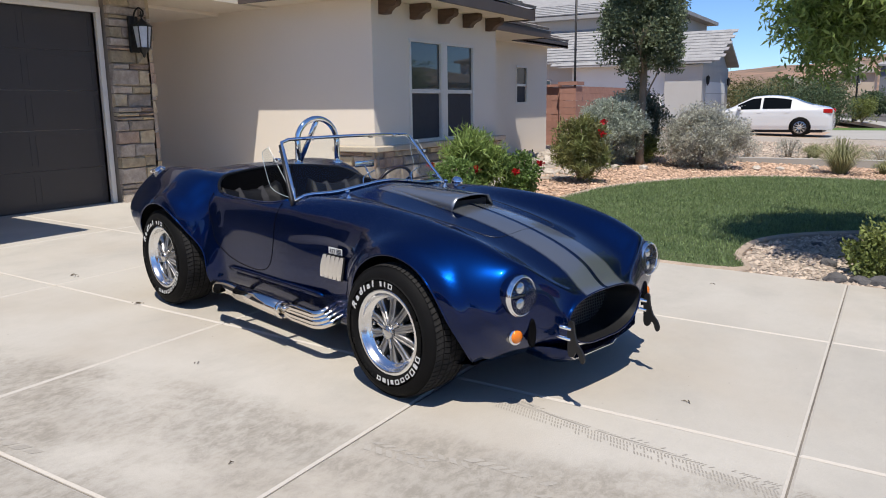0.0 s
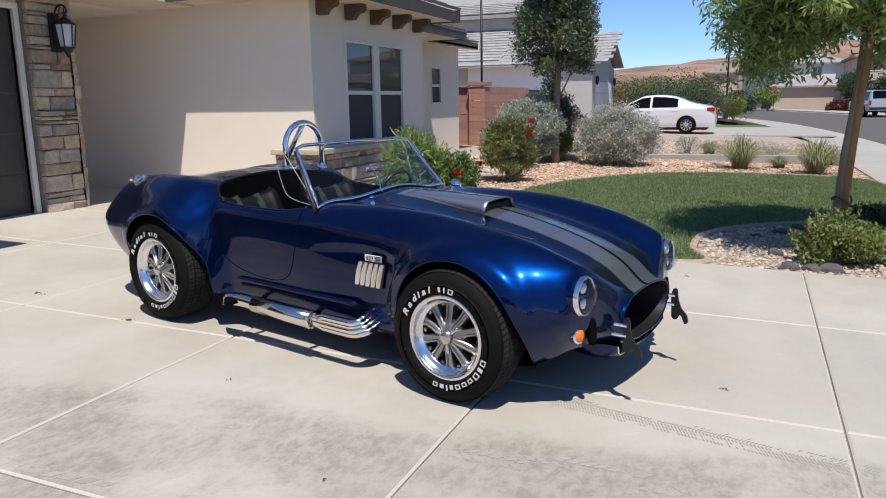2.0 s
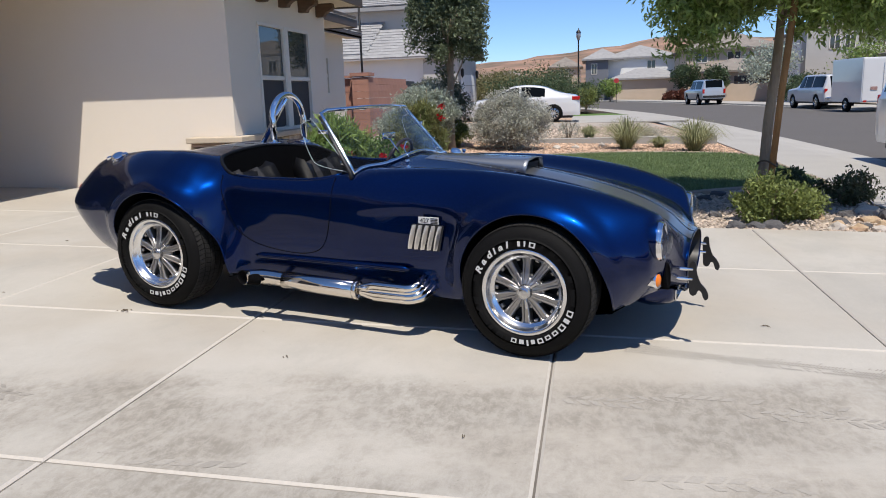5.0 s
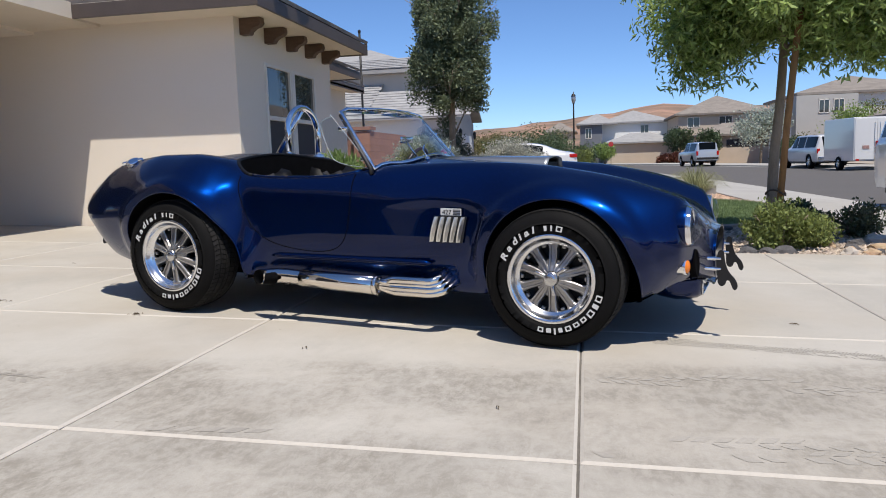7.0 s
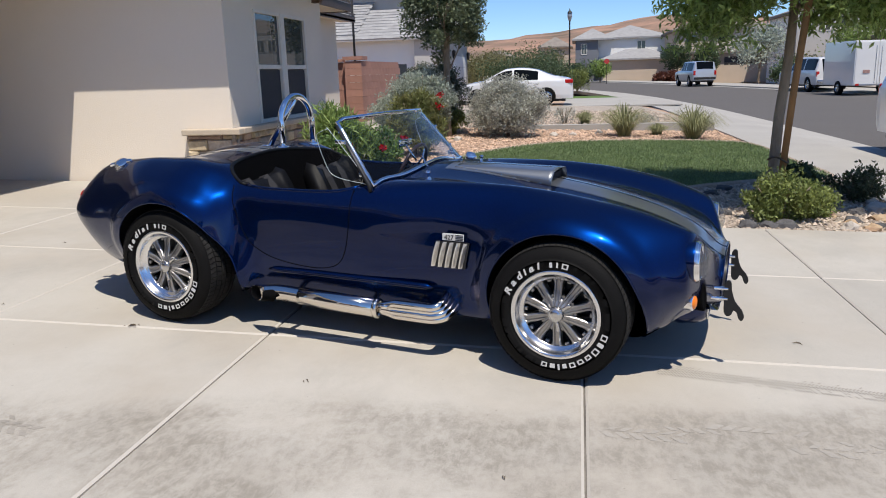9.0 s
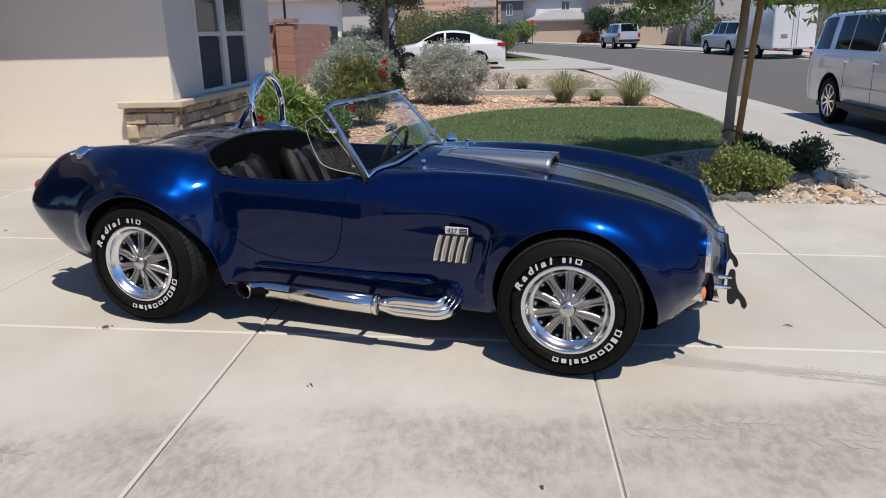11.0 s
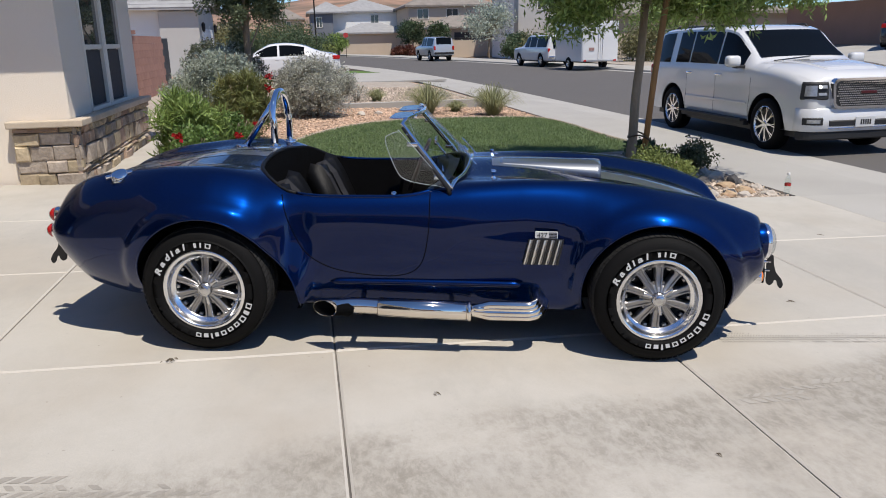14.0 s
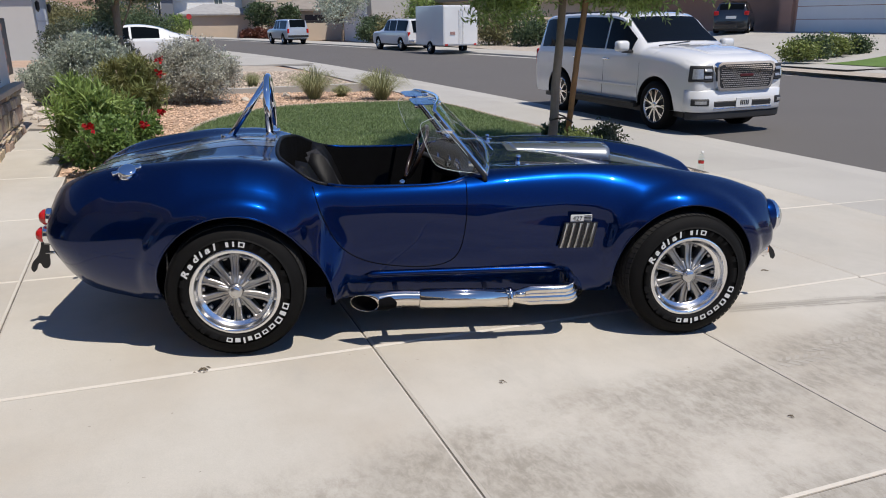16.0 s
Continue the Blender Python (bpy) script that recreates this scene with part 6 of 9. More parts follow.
# carved corbels under the east eave
prof = [(0, 0), (0, -0.21), (0.13, -0.21), (0.15, -0.17), (0.20, -0.13), (0.27, -0.11), (0.30, -0.07), (0.29, 0.0)]
for k, y in enumerate((4.68, 5.46, 6.25, 7.03, 7.82)):
    bm = bmesh.new()
    plate(bm, prof, 0.13, pose(-2.2, y + 0.065, 2.777, 90, 0, 0))
    tagged(part("corbel", bm, M_corbel), "dark-stained wooden corbel under the eaves", "corbel", "corbels under the eaves")

# ---- garden ----
def leaf_mesh(name, points, size, aspect, mat, seed, parent=None, up=0.3, curl=0.25, label="", kind="stuff"):
    """Small bent leaves at the points, each of four triangles."""
    rng = np.random.default_rng(seed)
    n = len(points)
    P = np.array(points)
    d = rng.normal(size=(n, 3))
    d[:, 2] += up
    d /= np.linalg.norm(d, axis=1)[:, None]
    r = rng.normal(size=(n, 3))
    s = np.cross(d, r)
    s /= np.linalg.norm(s, axis=1)[:, None]
    nn = np.cross(d, s)
    L = size * rng.uniform(0.6, 1.3, n)[:, None]
    Wd = L * aspect
    v = np.stack([P, P + d * L * 0.5 + s * Wd * 0.5 + nn * L * curl * 0.2, P + d * L - nn * L * curl * 0.4, P + d * L * 0.5 - s * Wd * 0.5 + nn * L * curl * 0.2], axis=1).reshape(-1, 3)
    me = bpy.data.meshes.new(name)
    me.vertices.add(4 * n)
    me.vertices.foreach_set("co", v.ravel())
    idx = np.arange(4 * n).reshape(-1, 4)
    me.loops.add(4 * n)
    me.loops.foreach_set("vertex_index", idx.ravel())
    me.polygons.add(n)
    me.polygons.foreach_set("loop_start", np.arange(0, 4 * n, 4))
    me.update()
    me.validate()
    me.materials.append(mat)
    ob = new(name, me)
    if parent is not None:
        ob.parent = parent
    tagged(ob, label, kind=kind)
    return ob


def leaf_material(name, colour, second, rough=0.55, through_light=0.35):
    m = material(name, colour, rough, vary=0.2, size=3, fine=30, bump=0.0, second=second, island=0.35)
    n, l = m.node_tree.nodes, m.node_tree.links
    b, out = n["Principled BSDF"], n["Material Output"]
    tr, mix = n.new("ShaderNodeBsdfTranslucent"), n.new("ShaderNodeMixShader")
    mix.inputs[0].default_value = through_light
    l.new(b.inputs["Base Color"].links[0].from_socket, tr.inputs[0])
    l.new(b.outputs[0], mix.inputs[1])
    l.new(tr.outputs[0], mix.inputs[2])
    l.new(mix.outputs[0], out.inputs[0])
    return m


M_bark = material("bark", (0.30, 0.24, 0.175), 0.95, vary=0.25, size=6, fine=50, bump=0.8, stretch=(1, 1, 0.3))
M_ash = leaf_material("ash_leaf", (0.38, 0.48, 0.16), (0.18, 0.27, 0.075), 0.40, 0.58)
M_dark_leaf = leaf_material("dark_leaf", (0.085, 0.125, 0.06), (0.05, 0.075, 0.035))
M_oval = leaf_material("oval_tree_leaf", (0.175, 0.215, 0.122), (0.095, 0.125, 0.066))
M_sage = leaf_material("sage_leaf", (0.47, 0.47, 0.405), (0.37, 0.375, 0.31), 0.8, 0.42)
M_grey_green = leaf_material("grey_green_leaf", (0.16, 0.18, 0.125), (0.10, 0.12, 0.08), 0.7, 0.3)
M_bronze = leaf_material("bronze_green_leaf", (0.20, 0.23, 0.075), (0.16, 0.12, 0.055))
M_sage_green = leaf_material("sage_green_leaf", (0.42, 0.465, 0.39), (0.31, 0.355, 0.29), 0.8, 0.42)
M_oleander = leaf_material("oleander_leaf", (0.25, 0.335, 0.095), (0.14, 0.21, 0.055))
M_rose_leaf = leaf_material("rose_leaf", (0.14, 0.22, 0.055), (0.065, 0.12, 0.03))
M_yellow_leaf = leaf_material("yellow_green_leaf", (0.235, 0.275, 0.08), (0.07, 0.105, 0.028))
M_purple_leaf = leaf_material("dark_plum_leaf", (0.135, 0.16, 0.075), (0.085, 0.055, 0.045))
M_blade = leaf_material("grass_blade", (0.215, 0.285, 0.12), (0.10, 0.16, 0.055), 0.6, 0.3)
M_fountain = leaf_material("fountain_grass", (0.30, 0.31, 0.155), (0.17, 0.165, 0.08), 0.7, 0.3)
M_petal = leaf_material("red_petal", (0.45, 0.008, 0.012), (0.30, 0.004, 0.008), 0.5, 0.2)
M_red_bush = leaf_material("red_bush_leaf", (0.17, 0.06, 0.04), (0.09, 0.04, 0.02))


def limb_tree(bm, base, top, r0, r1, rnd, forks, spread, tips):
    """A trunk with limbs that fork; the ends of the limbs go into tips."""
    def grow(p, d, length, r, depth):
        k = 5
        pts, q, dd = [p], p.copy(), d.copy()
        for _ in range(k):
            dd = (dd + Vector((rnd.uniform(-1, 1), rnd.uniform(-1, 1), rnd.uniform(-0.3, 0.6))) * 0.13).normalized()
            q = q + dd * length / k
            pts.append(q.copy())
        tube(bm, pts, [r * (1 - 0.45 * i / k) for i in range(k + 1)], 7 if depth else 12)
        if depth >= forks:
            tips.extend(pts[2:])
            return
        for _ in range(rnd.choice((3, 4))):
            a = rnd.uniform(0, 2 * math.pi)
            side = dd.orthogonal().normalized()
            side.rotate(Matrix.Rotation(a, 3, dd))
            grow(pts[rnd.randint(3, 5)], (dd + side * rnd.uniform(0.5, 1.0) * spread).normalized(), length * rnd.uniform(0.55, 0.8), r * 0.5, depth + 1)
    b, t = Vector(base), Vector(top)
    trunk = [b + Vector((0, 0, -0.05))] + [b.lerp(t, f) + Vector((rnd.uniform(-1, 1), rnd.uniform(-1, 1), 0)) * 0.012 for f in (0.04, 0.2, 0.4, 0.6, 0.8, 1.0)]
    tube(bm, trunk, [r0 * 1.5, r0 * 1.2, r0, r0 * 0.95, r0 * 0.88, r0 * 0.8, r1], 14)
    return b, t, grow


def crown_points(rnd, n, centre, radii, clumps, clump_r, shell=0.55, squash=0.8):
    """Points in clumps spread over an ellipsoid, more of them near its surface."""
    cs = []
    while len(cs) < clumps:
        v = Vector((rnd.gauss(0, 1), rnd.gauss(0, 1), rnd.gauss(0, 1))).normalized() * (rnd.uniform(shell, 1.0))
        cs.append(Vector(centre) + Vector((v.x * radii[0], v.y * radii[1], v.z * radii[2])))
    out = []
    for i in range(n):
        c = cs[i % clumps]
        r = clump_r * (0.6 + 0.8 * ((i % clumps) * 7919 % 100) / 100)
        g = [max(-1.5, min(1.5, rnd.gauss(0, 1))) for _ in range(3)]
        out.append((c.x + g[0] * r, c.y + g[1] * r, c.z + g[2] * r * squash))
    return out, cs


def pinnate(points, rnd, length=0.22, leaflets=9, size=0.07):
    """Points and directions of leaflets along drooping stalks."""
    out = []
    for p in points:
        a = rnd.uniform(0, 2 * math.pi)
        d = Vector((math.cos(a), math.sin(a), rnd.uniform(-0.5, 0.4))).normalized()
        q = Vector(p)
        for k in range(leaflets):
            d = (d + Vector((0, 0, -0.09))).normalized()
            q = q + d * length / leaflets
            out.append(tuple(q))
    return out


def ash_tree():
    """The young street tree at the corner of the lawn, tied to a stake."""
    rnd = random.Random(21)
    tree = thing("ash_tree", "young ash tree with bright green drooping leaves at the lawn edge", "tree")
    bm = bmesh.new()
    tips = []
    b, t, grow = limb_tree(bm, (4.15, 3.83, drive_z(4.15) - 0.03), (4.33, 3.95, 2.25), 0.055, 0.045, rnd, 2, 0.9, tips)
    for k in range(7):
        a = 2 * math.pi * k / 7 + rnd.uniform(-0.3, 0.3)
        grow(b.lerp(t, rnd.uniform(0.82, 1.0)), Vector((math.cos(a), math.sin(a), rnd.uniform(0.35, 1.1))).normalized(), rnd.uniform(0.9, 1.25), 0.035, 1)
    grow(t, Vector((0.05, 0, 1)), 1.3, 0.05, 1)
    part("trunk", bm, M_bark, tree, "slim grey-brown trunk and limbs", smooth=True)
    stalks = []
    for p in tips:
        for _ in range(6):
            stalks.append((p.x + rnd.gauss(0, 0.16), p.y + rnd.gauss(0, 0.16), p.z + rnd.gauss(0, 0.14)))
    for n, c, r, k in ((6600, (4.55, 3.85, 2.76), (1.55, 1.55, 0.98), 105), (2000, (5.25, 3.45, 2.36), (0.85, 0.80, 0.60), 34), (2600, (4.95, 4.15, 2.72), (1.25, 1.3, 0.72), 46), (900, (3.5, 3.95, 2.16), (0.52, 0.55, 0.42), 17)):
        stalks += crown_points(rnd, n, c, r, k, 0.15, 0.45)[0]
    leaf_mesh("crown", pinnate(stalks, rnd), 0.088, 0.27, M_ash, 5, tree, up=-0.5, label="crown of many narrow bright green leaflets")
    return tree


ash_tree()
stake = thing("tree_stake", "brown timber stake leaning beside the young tree", "stake")
bm = bmesh.new()
tube(bm, [(4.17, 3.56, -0.2), (4.23, 3.44, 1.1), (4.31, 3.30, 2.35)], 0.034, 10)
part("post", bm, material("stake_wood", (0.30, 0.165, 0.07), 0.9, vary=0.2, size=6, bump=0.5, stretch=(4, 4, 0.5)), stake, smooth=True)
bm = bmesh.new()
tube(bm, [(4.185 + 0.085 * math.cos(a), 3.68 + 0.235 * math.sin(a), 0.40 + 0.03 * math.sin(2 * a)) for a in np.linspace(0, 2 * math.pi, 16, endpoint=False)], 0.01, 6, closed=True)
part("tie", bm, material("brown_rope", (0.10, 0.075, 0.055), 0.95, vary=0.2, size=20, bump=0.4), stake, "brown rope tied round trunk and stake")


def oval_tree(name, base, height, foot, radius, leaves, mat, label, seed, leaf=0.05):
    rnd = random.Random(seed)
    tree = thing(name, label, "tree")
    bm = bmesh.new()
    tips = []
    b, t, grow = limb_tree(bm, base, (base[0] + 0.1, base[1], base[2] + height * 0.8), 0.075, 0.02, rnd, 2, 0.5, tips)
    for k in range(14):
        a = 2.4 * k
        f = 0.3 + 0.05 * k
        grow(b.lerp(t, min(f, 1)), Vector((math.cos(a) * 0.55, math.sin(a) * 0.55, 0.85)).normalized(), radius * 0.95 * (1.1 - 0.5 * abs(f - 0.55)), 0.022, 1)
    part("trunk", bm, M_bark, tree, smooth=True)
    pts, _ = crown_points(rnd, leaves, (base[0] + 0.05, base[1], base[2] + (foot + height) / 2), (radius, radius, (height - foot) / 2), 190, radius * 0.13, 0.2, 1.1)
    leaf_mesh("crown", pts, leaf, 0.45, mat, seed, tree, label="dense dark green crown")
    return tree


oval_tree("oval_tree", (-0.78, 12.3, 0.0), 5.7, 1.62, 1.01, 74000, M_oval, "narrow upright tree with dense grey-green leaves behind the shrubs", 8, 0.075)


def bush(name, at, radii, height, leaves, size, aspect, mat, label, seed, clumps=70, up=0.4, group="", flowers=0, category="shrub", clump=0.16):
    rnd = random.Random(seed)
    x, y = at
    z = drive_z(x) - 0.05
    ob = thing(name, label, category, group=group)
    bm = bmesh.new()
    for k in range(9):
        a = 2 * math.pi * k / 9 + rnd.uniform(-0.3, 0.3)
        e = rnd.uniform(0.3, 0.75)
        tube(bm, smoothed([(x + 0.05 * math.cos(a), y + 0.05 * math.sin(a), z), (x + radii * e * 0.5 * math.cos(a), y + radii * e * 0.5 * math.sin(a), z + height * 0.45), (x + radii * e * math.cos(a), y + radii * e * math.sin(a), z + height * 0.85)], 3), [0.014] * 3 + [0.01] * 2 + [0.006] * 2, 5)
    part("stem", bm, M_bark, ob, smooth=True)
    pts, cs = crown_points(rnd, leaves, (x, y, z + height * 0.52), (radii * 0.9, radii * 0.9, height * 0.46), clumps, radii * clump, 0.5)
    pts = [(p[0], p[1], max(p[2], z + 0.02)) for p in pts]
    leaf_mesh("foliage", pts, size, aspect, mat, seed, ob, up=up)
    for k in range(flowers):
        a, h = rnd.uniform(0, 2 * math.pi), rnd.uniform(0.55, 1.02)
        c = Vector((x + radii * 0.95 * math.cos(a), y + radii * 0.95 * math.sin(a), z + height * h))
        fp = [tuple(c + Vector((rnd.gauss(0, 0.022), rnd.gauss(0, 0.022), rnd.gauss(0, 0.016)))) for _ in range(34)]
        leaf_mesh("rose_bloom", fp, 0.045, 0.9, M_petal, seed + k, ob, up=0.6, label="red rose bloom", kind="")
    return ob


bush("oleander_bush", (-1.10, 5.3), 0.46, 0.96, 7500, 0.15, 0.13, M_oleander, "green shrub with long narrow leaves by the windows", 31, up=0.9)
bush("rose_bush", (-0.62, 5.75), 0.36, 0.68, 6500, 0.045, 0.65, M_rose_leaf, "rose bush with red blooms beside the house", 32, flowers=4)
bush("rose_bush", (-0.88, 4.35), 0.40, 0.66, 7500, 0.045, 0.65, M_rose_leaf, "rose bush with red blooms at the house corner", 33, flowers=2)
bush("oleander_bush", (-0.62, 8.3), 0.50, 1.10, 9000, 0.12, 0.14, M_bronze, "tall green shrub with narrow leaves and a few red blooms", 34, up=0.9, flowers=2)
bush("sage_bush", (0.55, 12.4), 0.98, 1.22, 36000, 0.055, 0.42, M_sage, "rounded silver-grey desert sage shrub", 35, clumps=140, clump=0.12)
bush("sage_bush", (-1.35, 12.0), 0.82, 1.6, 30000, 0.06, 0.42, M_sage_green, "large loose grey-green sage shrub", 36, clumps=110, clump=0.14)
bush("sage_bush", (-2.1, 12.7), 0.55, 0.95, 11000, 0.055, 0.42, M_sage_green, "grey-green sage shrub by the house", 37)
bush("garden_shrub", (-1.05, 13.5), 0.58, 1.6, 16000, 0.06, 0.4, M_grey_green, "tall dark grey-green shrub behind the upright tree", 43, clumps=90, clump=0.15)
bush("garden_shrub", (-1.9, 15.2), 0.6, 1.7, 16000, 0.06, 0.4, M_grey_green, "tall dark grey-green shrub beside the garden wall", 44, clumps=90, clump=0.15)
bush("low_shrub", (-0.75, 12.9), 0.42, 0.6, 3000, 0.05, 0.5, M_yellow_leaf, "small yellow-green shrub behind the sage", 38)
bush("corner_shrub", (4.10, 3.10), 0.37, 0.43, 7200, 0.042, 0.5, M_yellow_leaf, "spreading yellow-green shrub under the young tree", 39, clumps=34, clump=0.19, up=0.8)
bush("corner_shrub", (5.2, 4.35), 0.31, 0.40, 2300, 0.05, 0.5, M_purple_leaf, "dark plum-tinged shrub among the rocks", 40, clumps=30, clump=0.2)
bush("corner_shrub", (4.55, 4.35), 0.26, 0.42, 2800, 0.055, 0.5, M_dark_leaf, "dark green shrub at the foot of the tree", 41)
bush("corner_shrub", (4.42, 3.30), 0.26, 0.34, 2600, 0.045, 0.5, M_yellow_leaf, "yellow-green shrub under the young tree", 42)


def fountain_grass(at, r, h, seed, label):
    """A wide clump of thin blades that arch over and droop."""
    rnd = random.Random(seed)
    x, y = at
    z = drive_z(x) - 0.05
    bm = bmesh.new()
    for _ in range(560):
        a, e = rnd.uniform(0, 2 * math.pi), rnd.uniform(0.05, 1.0) ** 0.7
        hh = h * rnd.uniform(0.55, 1.05) * (1.05 - 0.35 * e)
        c, s = math.cos(a), math.sin(a)
        w = 0.0045
        o = Vector((-s * w, c * w, 0))
        ps = [Vector((x + c * 0.10 * e, y + s * 0.10 * e, z)), Vector((x + c * r * e * 0.38, y + s * r * e * 0.38, z + hh * 0.62)), Vector((x + c * r * e * 0.75, y + s * r * e * 0.75, z + hh * 0.95)), Vector((x + c * r * e, y + s * r * e, z + hh * (1.0 - 0.45 * e)))]
        v = [bm.verts.new(p) for p in (ps[0] - o, ps[0] + o, ps[1] + o, ps[1] - o, ps[2] + o * 0.8, ps[2] - o * 0.8, ps[3])]
        bm.faces.new(v[:4])
        bm.faces.new((v[3], v[2], v[4], v[5]))
        bm.faces.new((v[5], v[4], v[6]))
    return tagged(part("fountain_grass", bm, M_fountain), label, "grass clump", "clumps of fountain grass", kind="")


for k, (at, r, h) in enumerate((((3.13, 12.75), 0.92, 0.80), ((4.53, 12.2), 0.92, 0.80), ((2.3, 16.5), 0.42, 0.42), ((5.0, 14.6), 0.45, 0.45), ((3.9, 13.3), 0.35, 0.3))):
    fountain_grass(at, r, h, 50 + k, "arching clump of straw-green fountain grass")

# lawn: a curved bed edge round it
LAWN = smoothed([(-0.05, 5.9, 0), (0.05, 7.4, 0), (0.55, 9.0, 0), (1.6, 10.6, 0), (3.0, 11.35, 0), (5.0, 11.4, 0), (5.5, 10.5, 0), (5.52, 8.0, 0), (5.5, 6.2, 0), (4.5, 5.75, 0), (3.5, 5.0, 0), (2.95, 4.2, 0), (2.85, 3.3, 0), (2.95, 2.55, 0), (1.5, 2.52, 0), (0.2, 2.53, 0), (-0.35, 3.6, 0), (-0.2, 4.8, 0)], 6, closed=True)
lawn = sheet("lawn", [(p.x, p.y) for p in LAWN], M_lawn, lambda x, y: drive_z(x) - 0.012, "mown green lawn with a curved edge", "lawn", kind="structure", thick=0.05)
bm = bmesh.new()
tube(bm, [(p.x, p.y, drive_z(p.x) - 0.026) for p in LAWN], 0.045, 8, closed=True)
tagged(part("lawn_edging", bm, M_edging), "narrow curved concrete edging round the lawn", "edging", kind="structure")


def inside(poly, x, y):
    hit, k = False, len(poly)
    for i in range(k):
        a, b = poly[i], poly[i - 1]
        if (a.y > y) != (b.y > y) and x < (b.x - a.x) * (y - a.y) / (b.y - a.y) + a.x:
            hit = not hit
    return hit


def lawn_blades(n, seed):
    rng = np.random.default_rng(seed)
    pts = []
    while len(pts) < n:
        x, y = rng.uniform(-0.4, 5.6), rng.uniform(2.5, 11.5)
        if inside(LAWN, x, y):
            pts.append((x, y, drive_z(x) - 0.014))
    return leaf_mesh("lawn_grass", pts, 0.045, 0.16, M_blade, seed, None, up=1.6, label="short mown blades of lawn grass")


tagged(lawn_blades(110000, 7), category="grass")


def pebbles(name, region, n, size, mat, seed, label, zoff=-0.045):
    rng = np.random.default_rng(seed)
    base = np.array([(1, 0, 0), (-1, 0, 0), (0, 1, 0), (0, -1, 0), (0, 0, 1), (0, 0, -1)], float)
    tri = np.array([(0, 2, 4), (2, 1, 4), (1, 3, 4), (3, 0, 4), (2, 0, 5), (1, 2, 5), (3, 1, 5), (0, 3, 5)])
    V, F, k = [], [], 0
    x0, x1, y0, y1, test = region
    while k < n:
        x, y = rng.uniform(x0, x1), rng.uniform(y0, y1)
        if not test(x, y):
            continue
        s = size * rng.uniform(0.5, 1.5)
        a = rng.uniform(0, 6.28)
        v = base * (s * rng.uniform(0.7, 1.2, (6, 1))) * (1, rng.uniform(0.6, 1), rng.uniform(0.4, 0.7))
        R2 = np.array([[math.cos(a), -math.sin(a), 0], [math.sin(a), math.cos(a), 0], [0, 0, 1]])
        V.append(v @ R2.T + (x, y, drive_z(x) + zoff + s * 0.2))
        F.append(tri + 6 * k)
        k += 1
    me = bpy.data.meshes.new(name)
    me.from_pydata(np.concatenate(V).tolist(), [], np.concatenate(F).tolist())
    me.materials.append(mat)
    return tagged(new(name, me), label, "gravel", kind="stuff")


M_pebble = material("pebble", (0.42, 0.35, 0.28), 0.9, vary=0.15, size=20, fine=90, bump=0.2, island=0.45, second=(0.30, 0.21, 0.16))
M_chip = material("red_chip", (0.50, 0.355, 0.255), 0.9, vary=0.15, size=20, fine=90, bump=0.2, island=0.4, second=(0.36, 0.22, 0.145))
sheet("corner_bed", [(2.98, 2.55), (5.5, 2.55), (5.5, 6.1), (4.5, 5.7), (3.5, 4.95), (3.0, 4.2), (2.9, 3.3)], M_gravel, lambda x, y: drive_z(x) - 0.03, "corner bed of mixed grey gravel", "bed")
pebbles("bed_gravel", (2.9, 5.5, 2.55, 6.0, lambda x, y: not inside(LAWN, x, y) and y > 2.56), 5200, 0.026, M_pebble, 4, "mixed grey and tan gravel", -0.03)
pebbles("bed_chips", (-2.0, 5.5, 4.5, 16.0, lambda x, y: not inside(LAWN, x, y) and (x > -1.4 or y > 8.7)), 12000, 0.03, M_chip, 5, "reddish crushed stone mulch")
# pale gravel beyond the sage bushes
sheet("gravel_yard", [(-9, 14.9), (5.4, 14.9), (5.1, 22), (4.6, 27.0), (-9, 27.0)], M_gravel, lambda x, y: drive_z(x) - 0.035, "pale gravel yard of the neighbouring lot", "yard")
pebbles("yard_gravel", (-1.5, 5.2, 15.0, 23.0, lambda x, y: x < 5.25 - (y - 15) * 0.06), 6500, 0.045, M_pebble, 6, "grey broken stone over the gravel yard", -0.035)
slabbox("garden_kerb", 0.2, 5.35, 14.5, 14.75, -0.2, 0.03, M_walk, "low concrete strip between two gardens", "kerb")
sheet("neighbour_drive", [(-8, 27.0), (6.2, 27.0), (5.6, 35.5), (-8, 35.5)], M_walk, -0.09, "pale concrete driveway of the neighbouring house", "driveway")


def rock(at, size, mat, seed, label):
    rnd = random.Random(seed)
    bm = bmesh.new()
    bmesh.ops.create_icosphere(bm, subdivisions=2, radius=1.0)
    sx, sy, sz = (size * rnd.uniform(0.75, 1.2) for _ in range(3))
    off = Vector((rnd.uniform(0, 50), 0, 0))
    for v in bm.verts:
        n = noise.noise(v.co * 1.3 + off) * 0.45 + noise.noise(v.co * 3.1 + off) * 0.18
        v.co *= 1 + n
        v.co = Vector((v.co.x * sx, v.co.y * sy, v.co.z * sz * 0.62))
    ob = part("rock", bm, mat, m=pose(at[0], at[1], drive_z(at[0]) - 0.04 + size * 0.25, 0, 0, rnd.uniform(0, 360)))
    return tagged(ob, label, "rock", "rocks in the corner bed")


